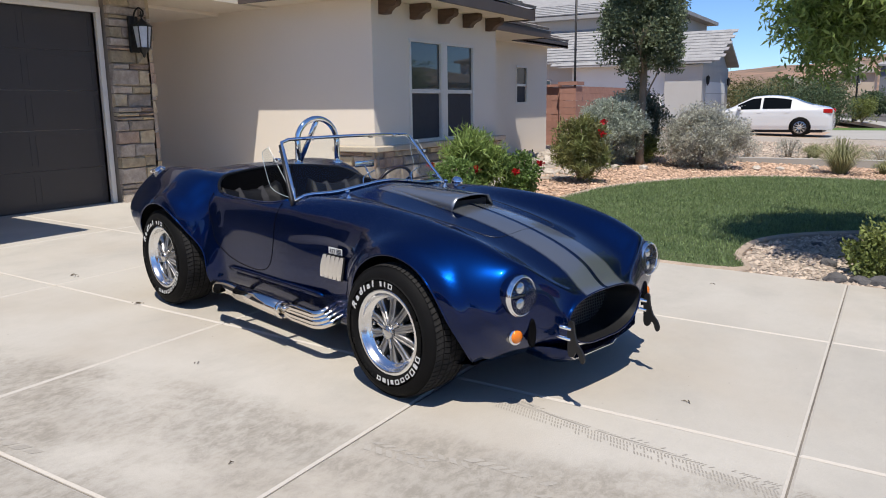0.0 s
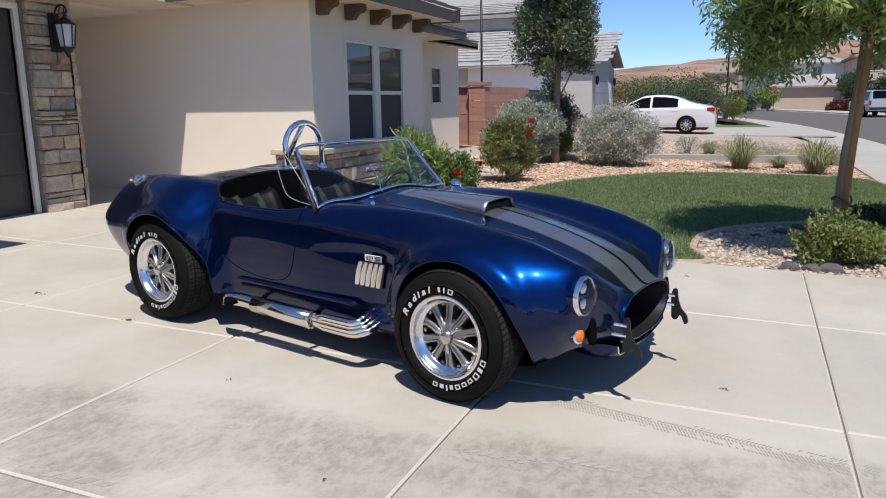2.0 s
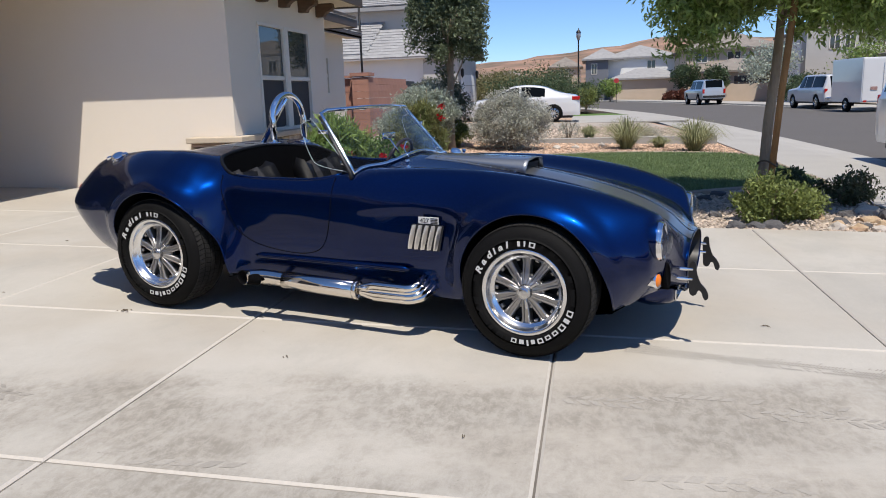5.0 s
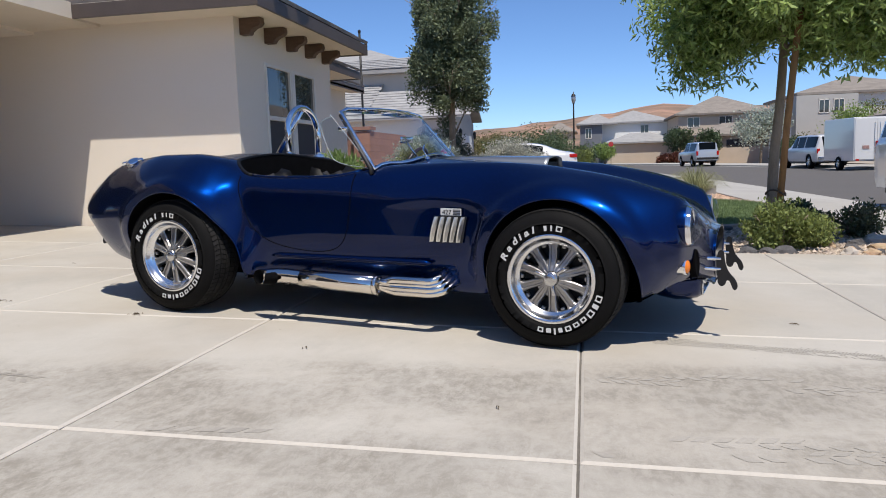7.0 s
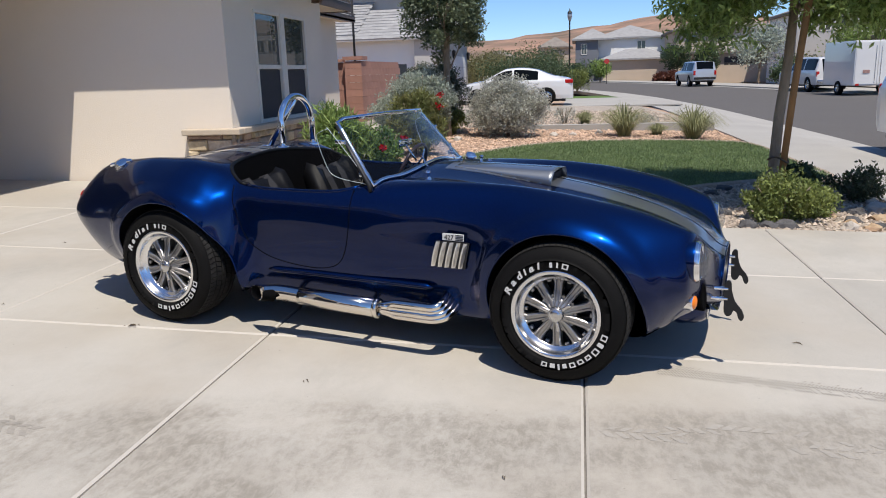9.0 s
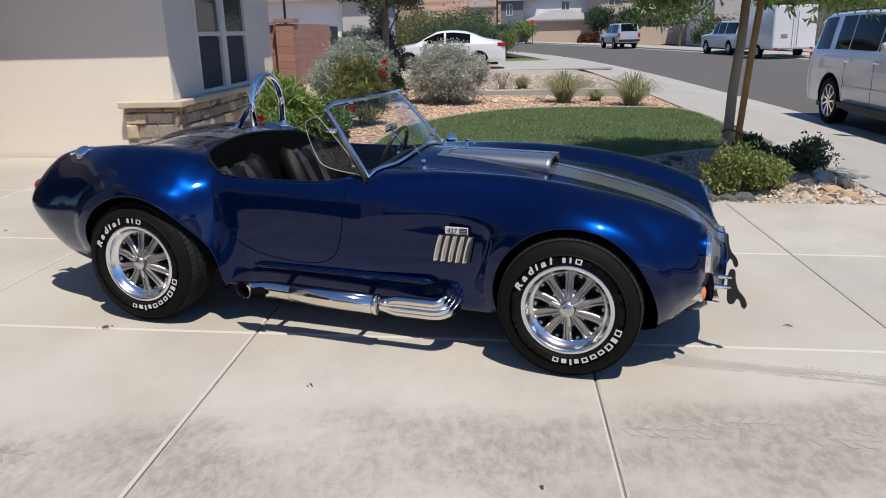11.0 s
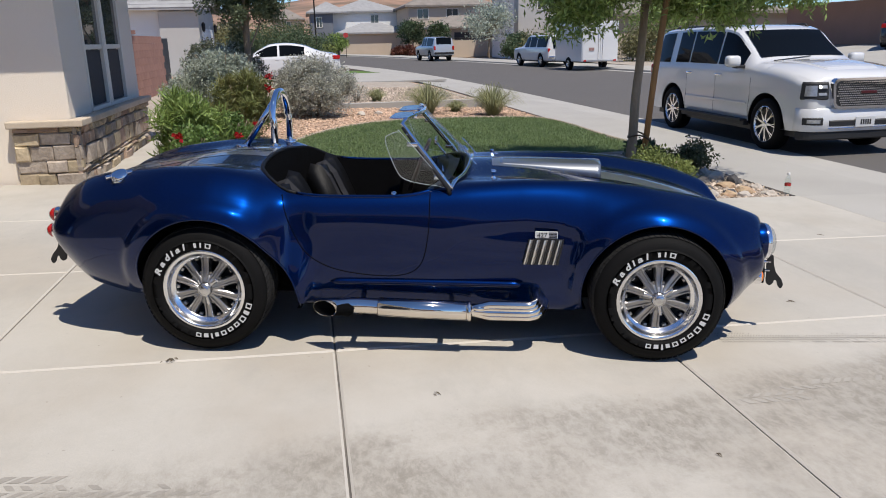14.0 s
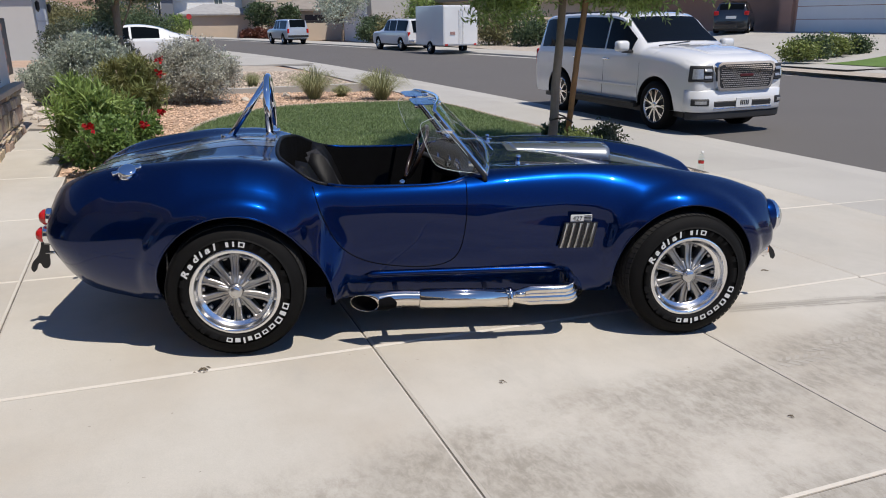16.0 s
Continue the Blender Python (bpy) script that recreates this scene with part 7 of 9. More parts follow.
M_lava = material("dark_rock", (0.11, 0.105, 0.105), 0.95, vary=0.3, size=9, fine=60, bump=0.9)
M_tan_rock = material("tan_rock", (0.47, 0.35, 0.22), 0.9, vary=0.3, size=9, fine=50, bump=0.7, second=(0.32, 0.18, 0.11))
M_pale_rock = material("pale_rock", (0.50, 0.45, 0.39), 0.9, vary=0.2, size=9, fine=50, bump=0.7, second=(0.33, 0.27, 0.22))
for k, (x, y, s) in enumerate(((3.72, 2.70, 0.10), (3.90, 2.70, 0.085), (4.06, 2.70, 0.10), (3.62, 3.3, 0.08), (4.95, 3.55, 0.10), (4.85, 4.0, 0.09), (4.75, 3.05, 0.09), (5.28, 3.4, 0.11), (4.9, 2.85, 0.07), (3.9, 5.0, 0.10), (3.7, 4.6, 0.08), (3.45, 4.3, 0.07))):
    rock((x, y), s, M_lava, 60 + k, "rough dark lava rock at the bed edge")
for k, (x, y, s) in enumerate(((4.62, 2.72, 0.09), (4.80, 2.70, 0.08), (4.98, 2.68, 0.085), (5.12, 2.9, 0.10), (5.30, 2.72, 0.08), (5.05, 3.2, 0.11), (5.2, 3.7, 0.12), (4.7, 2.95, 0.07), (5.35, 3.05, 0.08), (4.62, 3.3, 0.07), (5.3, 4.1, 0.09))):
    rock((x, y), s, M_tan_rock if k % 2 else M_pale_rock, 80 + k, "tan and pale fieldstone in the corner bed")
for k, (x, y, s) in enumerate(((-0.9, 11.0, 0.11), (-0.4, 11.3, 0.09), (0.2, 13.2, 0.12), (1.6, 12.6, 0.10), (2.0, 12.9, 0.08), (2.6, 13.4, 0.10), (-1.9, 9.2, 0.13), (-2.0, 9.7, 0.12), (-1.6, 10.7, 0.13), (-2.3, 13.4, 0.2))):
    rock((x, y), s, M_pale_rock, 100 + k, "pale fieldstone among the garden shrubs")

sheet("rock_bed", [(-4.04, 8.35), (-1.15, 8.35), (-1.0, 10.7), (-2.0, 16.5), (-4.04, 16.5)], M_gravel, lambda x, y: drive_z(x) - 0.03, "bed of pale broken stone beside the house", "bed")
rr = random.Random(77)
for k in range(64):
    rock((rr.uniform(-3.9, -1.15), rr.uniform(8.75, 13.5)), rr.uniform(0.06, 0.17), M_pale_rock, 300 + k, "pale broken fieldstone beside the house")
# a clear plastic bottle left at the bed corner
bottle = thing("water_bottle", "clear plastic bottle with a red label standing on the concrete", "bottle", pose(5.44, 2.62, drive_z(5.44)))
bm = bmesh.new()
lathe(bm, [(0.0, 0.0), (0.03, 0.0), (0.033, 0.01), (0.033, 0.13), (0.03, 0.16), (0.014, 0.20), (0.013, 0.215), (0.0, 0.215)], 20)
part("body", bm, M_screen, bottle, smooth=True)
bm = bmesh.new()
lathe(bm, [(0.0338, 0.085), (0.0338, 0.115)], 20)
part("wrapper", bm, M_red, bottle, "red wrapper", smooth=True)
bm = bmesh.new()
lathe(bm, [(0.0155, 0.207), (0.0155, 0.228), (0.0, 0.228)], 16)
part("cap", bm, M_white, bottle, smooth=True)


# ---- vehicles in the street ----
M_white_paint = material("white_car_paint", (0.645, 0.645, 0.64), 0.25, vary=0.02, size=2, bump=0.0, coat=1.0)
M_grey_paint = material("silver_car_paint", (0.50, 0.52, 0.54), 0.3, metal=0.4, vary=0.02, size=2, bump=0.0, coat=1.0)
M_black_paint = material("black_car_paint", (0.012, 0.012, 0.014), 0.25, vary=0.02, size=2, bump=0.0, coat=1.0)
M_auto_glass = material("car_glass", (0.004, 0.005, 0.0055), 0.03, vary=0.0, bump=0.0, spec=0.12)
M_plastic = material("black_trim_plastic", (0.02, 0.02, 0.021), 0.6, vary=0.1, size=15, bump=0.1)
M_lamp_glass = material("lamp_cover", (0.36, 0.37, 0.38), 0.08, metal=0.3, vary=0.25, size=30, bump=0.1, coat=1.0)


def road_wheel(owner, x, y, r, width, s, rim_r, spokes, dark=False):
    """A wheel of a parked vehicle; s: +1 on its left."""
    m = pose(x, y, r, 90 if s < 0 else -90, 0, 0)
    h = width / 2
    bm = bmesh.new()
    lathe(bm, [(rim_r - 0.01, -h), (r - 0.06, -h - 0.008), (r - 0.012, -h + 0.01), (r, -h + 0.035), (r, h - 0.035), (r - 0.012, h - 0.01), (r - 0.06, h + 0.01), (rim_r + 0.01, h + 0.006), (rim_r - 0.01, h - 0.004)], 40, m)
    w = part("wheel", bm, M_rubber, owner, smooth=True)
    bm = bmesh.new()
    lathe(bm, [(rim_r, h - 0.004), (rim_r - 0.012, h), (rim_r - 0.022, h - 0.03), (rim_r - 0.03, -h + 0.02)], 40, m)
    for i in range(spokes):
        rot = m @ Matrix.Rotation(2 * math.pi * i / spokes, 4, "Z")
        vs = [bm.verts.new(rot @ Vector(v)) for v in ((0.03, -0.022, h - 0.012), (0.03, 0.022, h - 0.012), (rim_r * 0.6, 0.012, h - 0.006), (rim_r - 0.02, 0.034, h - 0.012), (rim_r - 0.02, 0.012, h - 0.012), (rim_r * 0.62, -0.003, h - 0.006), (rim_r - 0.02, -0.014, h - 0.012), (rim_r - 0.02, -0.036, h - 0.012), (rim_r * 0.6, -0.014, h - 0.006))]
        bm.faces.new(vs)
    lathe(bm, [(0.0, h), (0.04, h - 0.002), (0.06, h - 0.014)], 20, m)
    part("rim", bm, M_alloy, w, smooth=False)
    bm = bmesh.new()
    lathe(bm, [(0.0, h - 0.06), (rim_r - 0.03, h - 0.06)], 32, m)
    part("hub_dark", bm, M_black, w)
    return w


def vehicle(name, label, m, paint, keys, low, wb, wr, wheel_r, rim_r, spokes, side_glass, front_glass, rear_glass, arch=1.12):
    """A parked car. keys: rows of x, top height, belt height, half-width, half-width of the top. side_glass: x ranges; front_glass, rear_glass: x ranges of the slanted panes."""
    ob = thing(name, label, "car", m)
    K = np.array(keys)
    top, belt, half, crown = (pchip(K[:, 0], K[:, i]) for i in (1, 2, 3, 4))

    def section(x):
        zt, zb, w, wt = top(x), min(belt(x), top(x) - 0.005), half(x), crown(x)
        zl = low
        return [(0, zt + 0.015), (wt * 0.6, zt + 0.01), (wt * 0.93, zt - 0.012), (wt, zt - 0.045 if zt - zb > 0.1 else zt - 0.02), ((wt + w * 0.965) / 2, (zt + zb) / 2), (w * 0.965, zb), (w * 0.99, zb - 0.05), (w, (zb + zl) * 0.58), (w * 0.985, zl + 0.14), (w * 0.95, zl), (0, zl)]
    x0, x1 = K[0, 0], K[-1, 0]
    xs = np.unique(np.concatenate([np.linspace(x0, x1, 86), np.linspace(x0, x0 + 0.15, 6), np.linspace(x1 - 0.15, x1, 6)]))
    R = wheel_r * arch
    bm = bmesh.new()
    grid = []
    for x in xs:
        s = section(x)
        grid.append([bm.verts.new((x, -y, z)) for y, z in reversed(s)] + [bm.verts.new((x, y, z)) for y, z in s[1:]])
    # finer rows low on the flank, for round arches
    for a, b in zip(grid, grid[1:]):
        for j in range(len(a) - 1):
            bm.faces.new((a[j], b[j], b[j + 1], a[j + 1]))
    bm.faces.new(grid[0])
    bm.faces.new(grid[-1])
    es = [e for e in bm.edges if abs(e.verts[0].co.x - e.verts[1].co.x) < 1e-4 and abs(e.verts[0].co.y) > 0.5 and abs(e.verts[1].co.y) > 0.5 and min(v.co.z for v in e.verts) < belt(0) - 0.01 and abs(e.verts[0].co.z - e.verts[1].co.z) > 0.06]
    bmesh.ops.subdivide_edges(bm, edges=es, cuts=4, use_grid_fill=True)
    dead = [f for f in bm.faces if abs(f.calc_center_median().y) > 0.45 and any((f.calc_center_median().x - c) ** 2 + (f.calc_center_median().z - wheel_r) ** 2 < R * R for c in (wb, wr)) and abs(f.normal.x) < 0.95]
    bmesh.ops.delete(bm, geom=dead, context="FACES")
    for v in bm.verts:
        if v.is_boundary:
            for c in (wb, wr):
                d = Vector((v.co.x - c, 0, v.co.z - wheel_r))
                if d.length < R + 0.09 and abs(v.co.y) > 0.45:
                    d = d.normalized() * R
                    v.co.x, v.co.z = c + d.x, max(wheel_r + d.z, low)
    body_ob = part("body", bm, paint, ob, smooth=True)
    ed = body_ob.modifiers.new("edges", "EDGE_SPLIT")
    ed.split_angle = radians(38)
    for c in (wb, wr):
        for s in (-1, 1):
            w = half(c)
            bm = bmesh.new()
            rows = []
            for i in range(25):
                a = radians(-35 + 250 * i / 24)
                x, z = c + R * math.cos(a), max(wheel_r + R * math.sin(a), low)
                rows.append((bm.verts.new((x, s * (w - 0.03), z)), bm.verts.new((x, s * (w - 0.4), z))))
            for a, b in zip(rows, rows[1:]):
                bm.faces.new((a[0], b[0], b[1], a[1]))
            bm.faces.new([r[1] for r in rows])
            part("wheel_well", bm, M_black, ob)
            road_wheel(ob, c, s * (w - 0.13), wheel_r, 0.24, s, rim_r, spokes)
    for s in (-1, 1):
        for a, b in side_glass:
            bm = bmesh.new()
            cols = []
            for x in np.linspace(a, b, 9):
                sec = section(x)
                p, q = Vector((sec[5][0], sec[5][1], 0)), Vector((sec[3][0], sec[3][1], 0))
                mid = Vector((sec[4][0], sec[4][1], 0))
                row = []
                for t in (0.06, 0.35, 0.65, 0.93):
                    v = (p.lerp(mid, t * 2) if t < 0.5 else mid.lerp(q, t * 2 - 1))
                    row.append(bm.verts.new((x, s * (v.x + 0.006), v.y + 0.002)))
                cols.append(row)
            for u, v in zip(cols, cols[1:]):
                for k in range(3):
                    bm.faces.new((u[k], v[k], v[k + 1], u[k + 1]))
            part("side_window", bm, M_auto_glass, ob, smooth=True)
    for nm, rng, off in (("windscreen", front_glass, 1), ("rear_window", rear_glass, -1)):
        if rng:
            bm = bmesh.new()
            cols = []
            for x in np.linspace(rng[0], rng[1], 8):
                wt = crown(x) * 0.90
                cols.append([bm.verts.new((x + off * 0.008, wt * u, top(x) + 0.016 - 0.016 * abs(u) ** 3)) for u in np.linspace(-1, 1, 9)])
            for u, v in zip(cols, cols[1:]):
                for k in range(8):
                    bm.faces.new((u[k], v[k], v[k + 1], u[k + 1]))
            part(nm, bm, M_auto_glass, ob, smooth=True)
    bm = bmesh.new()
    box(bm, x0 + 0.3, x1 - 0.3, -half(0) + 0.12, half(0) - 0.12, low - 0.1, low + 0.02)
    part("underside", bm, M_black, ob)
    return ob, top, belt, half, crown


# the large white sport utility vehicle at the kerb
suv, st, sb, sh, sc = vehicle("utility_vehicle", "large white sport utility vehicle parked facing along the kerb", pose(8.36, 7.74, ROAD_Z, 0, 0, -90), M_white_paint, [
    (-2.60, 0.80, 0.75, 0.86, 0.62), (-2.58, 1.10, 0.945, 0.92, 0.68), (-2.52, 1.62, 1.16, 0.95, 0.72), (-2.42, 1.82, 1.20, 0.94, 0.75), (-2.0, 1.875, 1.22, 0.95, 0.78), (-0.8, 1.90, 1.23, 0.955, 0.79), (0.0, 1.885, 1.23, 0.955, 0.78), (0.3, 1.83, 1.23, 0.955, 0.76), (0.65, 1.61, 1.235, 0.955, 0.77), (1.0, 1.39, 1.24, 0.955, 0.82), (1.12, 1.335, 1.235, 0.955, 0.84), (1.6, 1.31, 1.20, 0.955, 0.82), (2.0, 1.265, 1.15, 0.95, 0.80), (2.25, 1.215, 1.09, 0.925, 0.76), (2.38, 1.165, 1.04, 0.88, 0.70), (2.45, 1.10, 0.97, 0.82, 0.66), (2.48, 0.98, 0.88, 0.76, 0.60)],
    0.36, 1.54, -1.55, 0.40, 0.285, 9, ((0.02, 0.80), (-0.98, -0.03), (-1.55, -1.03), (-2.36, -1.78)), (0.36, 0.99), (-2.57, -2.45), 1.2)


def wrap(bm, plan, z0, z1, depth, lean=0.0):
    """A band that follows a curve of the plan, from z0 to z1."""
    cols = []
    pts = [Vector(p + (0,)) for p in plan]
    for k, p in enumerate(pts):
        t = (pts[min(k + 1, len(pts) - 1)] - pts[max(k - 1, 0)]).normalized()
        n = Vector((t.y, -t.x, 0)) * (1 if Vector((t.y, -t.x, 0)).x > 0 else -1)
        c, q, h = p - n * depth, z1 - z0, min(0.02, (z1 - z0) * 0.2)
        row = [(c, z0), (p - n * h, z0), (p, z0 + h), (p - n * lean * 0.5, z0 + q * 0.5), (p - n * lean, z1 - h), (p - n * (lean + h), z1), (c, z1)]
        cols.append([bm.verts.new((u.x, u.y, z)) for u, z in row])
    for u, w in zip(cols, cols[1:]):
        for k in range(7):
            bm.faces.new((u[k], w[k], w[(k + 1) % 7], u[(k + 1) % 7]))
    bm.faces.new(cols[0])
    bm.faces.new(cols[-1])
    bmesh.ops.recalc_face_normals(bm, faces=bm.faces)


def front_curve(y0, y1, out, n=13):
    """The rounded plan of the vehicle's front between two sides."""
    return [(2.555 + out - 0.5 * (1 - math.sqrt(1 - abs(y / 0.985) ** 7)), float(y)) for y in np.linspace(y0, y1, n)]


def shield(w, z0, z1, r):
    """A frame with rounded corners, a little narrower at its foot."""
    q = []
    for cx, cz, a0 in ((w - r, z1 - r, 0), (-w + r, z1 - r, 90), (-w + r + 0.025, z0 + r, 180), (w - r - 0.025, z0 + r, 270)):
        q += [(cx + r * math.cos(math.radians(a0 + d)), cz + r * math.sin(math.radians(a0 + d))) for d in range(0, 91, 15)]
    return q


# raised middle of the bonnet
bm = bmesh.new()
rows = []
for x in np.linspace(1.22, 2.27, 16):
    w = sc(x) * (0.60 - 0.05 * (x - 1.22))
    rows.append([bm.verts.new((x, w * u, st(x) + dz * min(1.0, (2.30 - x) / 0.2))) for u, dz in ((-1.0, 0.006), (-0.95, 0.027), (-0.5, 0.034), (0, 0.036), (0.5, 0.034), (0.95, 0.027), (1.0, 0.006))])
for u, w in zip(rows, rows[1:]):
    for k in range(6):
        bm.faces.new((u[k], w[k], w[k + 1], u[k + 1]))
part("bonnet_panel", bm, M_white_paint, suv)
FACE = pose(2.465, 0, 0, 90, 0, 90)
bm = bmesh.new()
plate(bm, shield(0.57, 0.70, 1.13, 0.10), 0.10, FACE)
grille = part("grille", bm, M_chrome, suv, "bright chrome mesh grille", smooth=False)
bm = bmesh.new()
plate(bm, shield(0.525, 0.735, 1.095, 0.075), 0.104, FACE)
part("grille_mesh", bm, M_plastic, grille)
bm = bmesh.new()
for k in range(11):
    z = 0.757 + k * 0.0315
    for j in range(-14, 15):
        y = j * 0.035 + (0.0175 if k % 2 else 0)
        if abs(y) < (0.44 if k in (0, 10) else 0.47 if k < 4 else 0.50):
            box(bm, 2.568, 2.577, y - 0.0140, y + 0.0140, z - 0.0085, z + 0.0085)
tagged(part("grille_link", bm, M_chrome, grille), kind="stuff")
bm = bmesh.new()
box(bm, 2.571, 2.583, -0.13, 0.13, 0.905, 0.95, 0.008)
part("emblem", bm, material("red_emblem", (0.07, 0.008, 0.01), 0.3, vary=0.05, size=20, bump=0.0, coat=0.5), grille, "plain red emblem bar")
for s in (-1, 1):
    bm = bmesh.new()
    wrap(bm, front_curve(s * 0.60, s * 0.925, -0.02), 0.83, 1.08, 0.16, 0.03)
    hl = part("headlight", bm, M_plastic, suv, "dark headlight cluster wrapped round the corner")
    for y0, y1, z0, z1 in ((0.63, 0.745, 0.875, 0.965), (0.63, 0.745, 0.985, 1.04), (0.765, 0.895, 0.865, 1.045)):
        bm = bmesh.new()
        wrap(bm, front_curve(s * y0, s * y1, -0.014, 6), z0, z1, 0.05, 0.026)
        part("lamp_unit", bm, M_lamp_glass, hl)
    bm = bmesh.new()
    wrap(bm, front_curve(s * 0.66, s * 0.90, 0.006, 7), 0.46, 0.58, 0.06)
    fog = part("fog_lamp", bm, M_plastic, suv)
    bm = bmesh.new()
    wrap(bm, front_curve(s * 0.70, s * 0.86, 0.010, 6), 0.485, 0.555, 0.03)
    part("fog_lens", bm, M_lamp_glass, fog)
    # mirror, handles, step, rails, mouldings
    bm = bmesh.new()
    box(bm, 0.72, 0.88, min(s * 1.0, s * 1.24), max(s * 1.0, s * 1.24), 1.25, 1.43, 0.05)
    mir = part("door_mirror", bm, M_white_paint, suv, smooth=True)
    bm = bmesh.new()
    box(bm, 0.73, 0.86, min(s * 0.92, s * 1.08), max(s * 0.92, s * 1.08), 1.225, 1.275, 0.01)
    part("mirror_arm", bm, M_plastic, mir)
    for x in (0.10, -0.92):
        bm = bmesh.new()
        y = s * (sh(x) + 0.005)
        box(bm, x - 0.10, x + 0.10, y - 0.014, y + 0.014, 1.08, 1.115, 0.01)
        part("door_handle", bm, M_chrome, suv, smooth=True)
    for x in (1.08, 0.0, -1.02):
        bm = bmesh.new()
        tube(bm, [(x - 0.02 * (z < 0.7), s * (sh(x) * (0.985 if z < 0.6 else 0.997) + 0.001), z) for z in (0.48, 0.62, 0.75, 0.9, 1.09)], 0.0028, 5)
        part("door_gap", bm, M_black, suv)
    bm = bmesh.new()
    box(bm, -1.05, 1.05, min(s * 0.93, s * 1.06), max(s * 0.93, s * 1.05), 0.40, 0.435, 0.012)
    part("side_step", bm, M_plastic, suv, "black side step")
    bm = bmesh.new()
    box(bm, -1.05, 1.05, min(s * 0.90, s * 1.0), max(s * 0.90, s * 0.98), 0.33, 0.402, 0.01)
    part("sill_trim", bm, M_plastic, suv)
    bm = bmesh.new()
    box(bm, -1.0, 1.0, s * (sh(0) + 0.004) - 0.008, s * (sh(0) + 0.004) + 0.008, 0.66, 0.70, 0.006)
    part("door_moulding", bm, M_white_paint, suv)
    bm = bmesh.new()
    tube(bm, [(0.1, s * 0.66, 1.86), (0.0, s * 0.67, 1.905), (-2.0, s * 0.67, 1.895), (-2.1, s * 0.66, 1.85)], 0.017, 8)
    part("roof_rail", bm, M_plastic, suv, smooth=True)
    bm = bmesh.new()
    box(bm, -2.585, -2.50, min(s * 0.82, s * 0.935), max(s * 0.82, s * 0.935), 0.86, 1.20, 0.02)
    part("tail_lamp", bm, M_red, suv)
bm = bmesh.new()
wrap(bm, front_curve(-0.955, 0.955, 0.0, 45), 0.37, 0.71, 0.22, 0.02)
part("front_bumper", bm, M_white_paint, suv, "white front bumper", smooth=True)
bm = bmesh.new()
wrap(bm, front_curve(-0.56, 0.56, 0.006, 15), 0.44, 0.54, 0.05)
part("lower_intake", bm, M_plastic, suv)
bm = bmesh.new()
wrap(bm, front_curve(-0.93, 0.93, -0.02, 31), 0.25, 0.38, 0.22)
part("air_dam", bm, M_plastic, suv)
bm = bmesh.new()
tube(bm, [(x, y, 0.425) for x, y in front_curve(-0.58, 0.58, 0.004, 15)], 0.010, 8)
part("bumper_trim", bm, M_chrome, suv)
bm = bmesh.new()
box(bm, 2.562, 2.577, -0.155, 0.155, 0.43, 0.58, 0.004)
pl = part("number_plate", bm, M_white, suv, "white plate with plain dark bars")
bm = bmesh.new()
for k in range(5):
    box(bm, 2.576, 2.581, -0.075 + k * 0.036, -0.053 + k * 0.036, 0.47, 0.54)
part("plate_bars", bm, M_black, pl)
bm = bmesh.new()
tube(bm, [(1.13, -0.6, 1.345), (1.04, 0.1, 1.40)], 0.008, 6)
part("wiper", bm, M_plastic, suv)

# white saloon on the neighbour's drive, nose to the house
sal, *_ = vehicle("saloon_car", "white saloon car parked on the neighbouring driveway", pose(-0.67, 28.6, -0.05, 0, 0, 180) @ Matrix.Scale(1.06, 4), M_white_paint, [
    (-2.42, 0.62, 0.60, 0.72, 0.5), (-2.40, 0.85, 0.80, 0.80, 0.6), (-2.2, 1.03, 0.96, 0.87, 0.66), (-1.9, 1.08, 0.97, 0.90, 0.66), (-1.5, 1.19, 0.97, 0.91, 0.62), (-1.0, 1.38, 0.96, 0.91, 0.58), (-0.3, 1.46, 0.95, 0.91, 0.57), (0.2, 1.43, 0.94, 0.91, 0.57), (0.6, 1.27, 0.94, 0.91, 0.60), (1.15, 1.0, 0.93, 0.91, 0.68), (1.6, 0.93, 0.87, 0.90, 0.68), (2.1, 0.82, 0.76, 0.87, 0.64), (2.36, 0.68, 0.64, 0.78, 0.56), (2.40, 0.55, 0.52, 0.70, 0.5)],
    0.24, 1.385, -1.385, 0.325, 0.22, 10, ((-0.02, 0.78), (-1.05, -0.1)), (0.35, 1.08), (-1.75, -0.95))
for s in (-1, 1):
    bm = bmesh.new()
    box(bm, -2.40, -2.10, min(s * 0.60, s * 0.885), max(s * 0.60, s * 0.885), 0.82, 0.97, 0.03)
    part("tail_lamp", bm, M_red, sal)
    bm = bmesh.new()
    box(bm, 0.62, 0.76, min(s * 0.90, s * 1.05), max(s * 0.90, s * 1.05), 0.95, 1.06, 0.03)
    part("door_mirror", bm, M_white_paint, sal, smooth=True)
    for x in (0.0, -0.95):
        bm = bmesh.new()
        box(bm, x - 0.08, x + 0.08, s * 0.905 - 0.012, s * 0.905 + 0.012, 0.84, 0.865, 0.006)
        part("door_handle", bm, M_white_paint, sal)

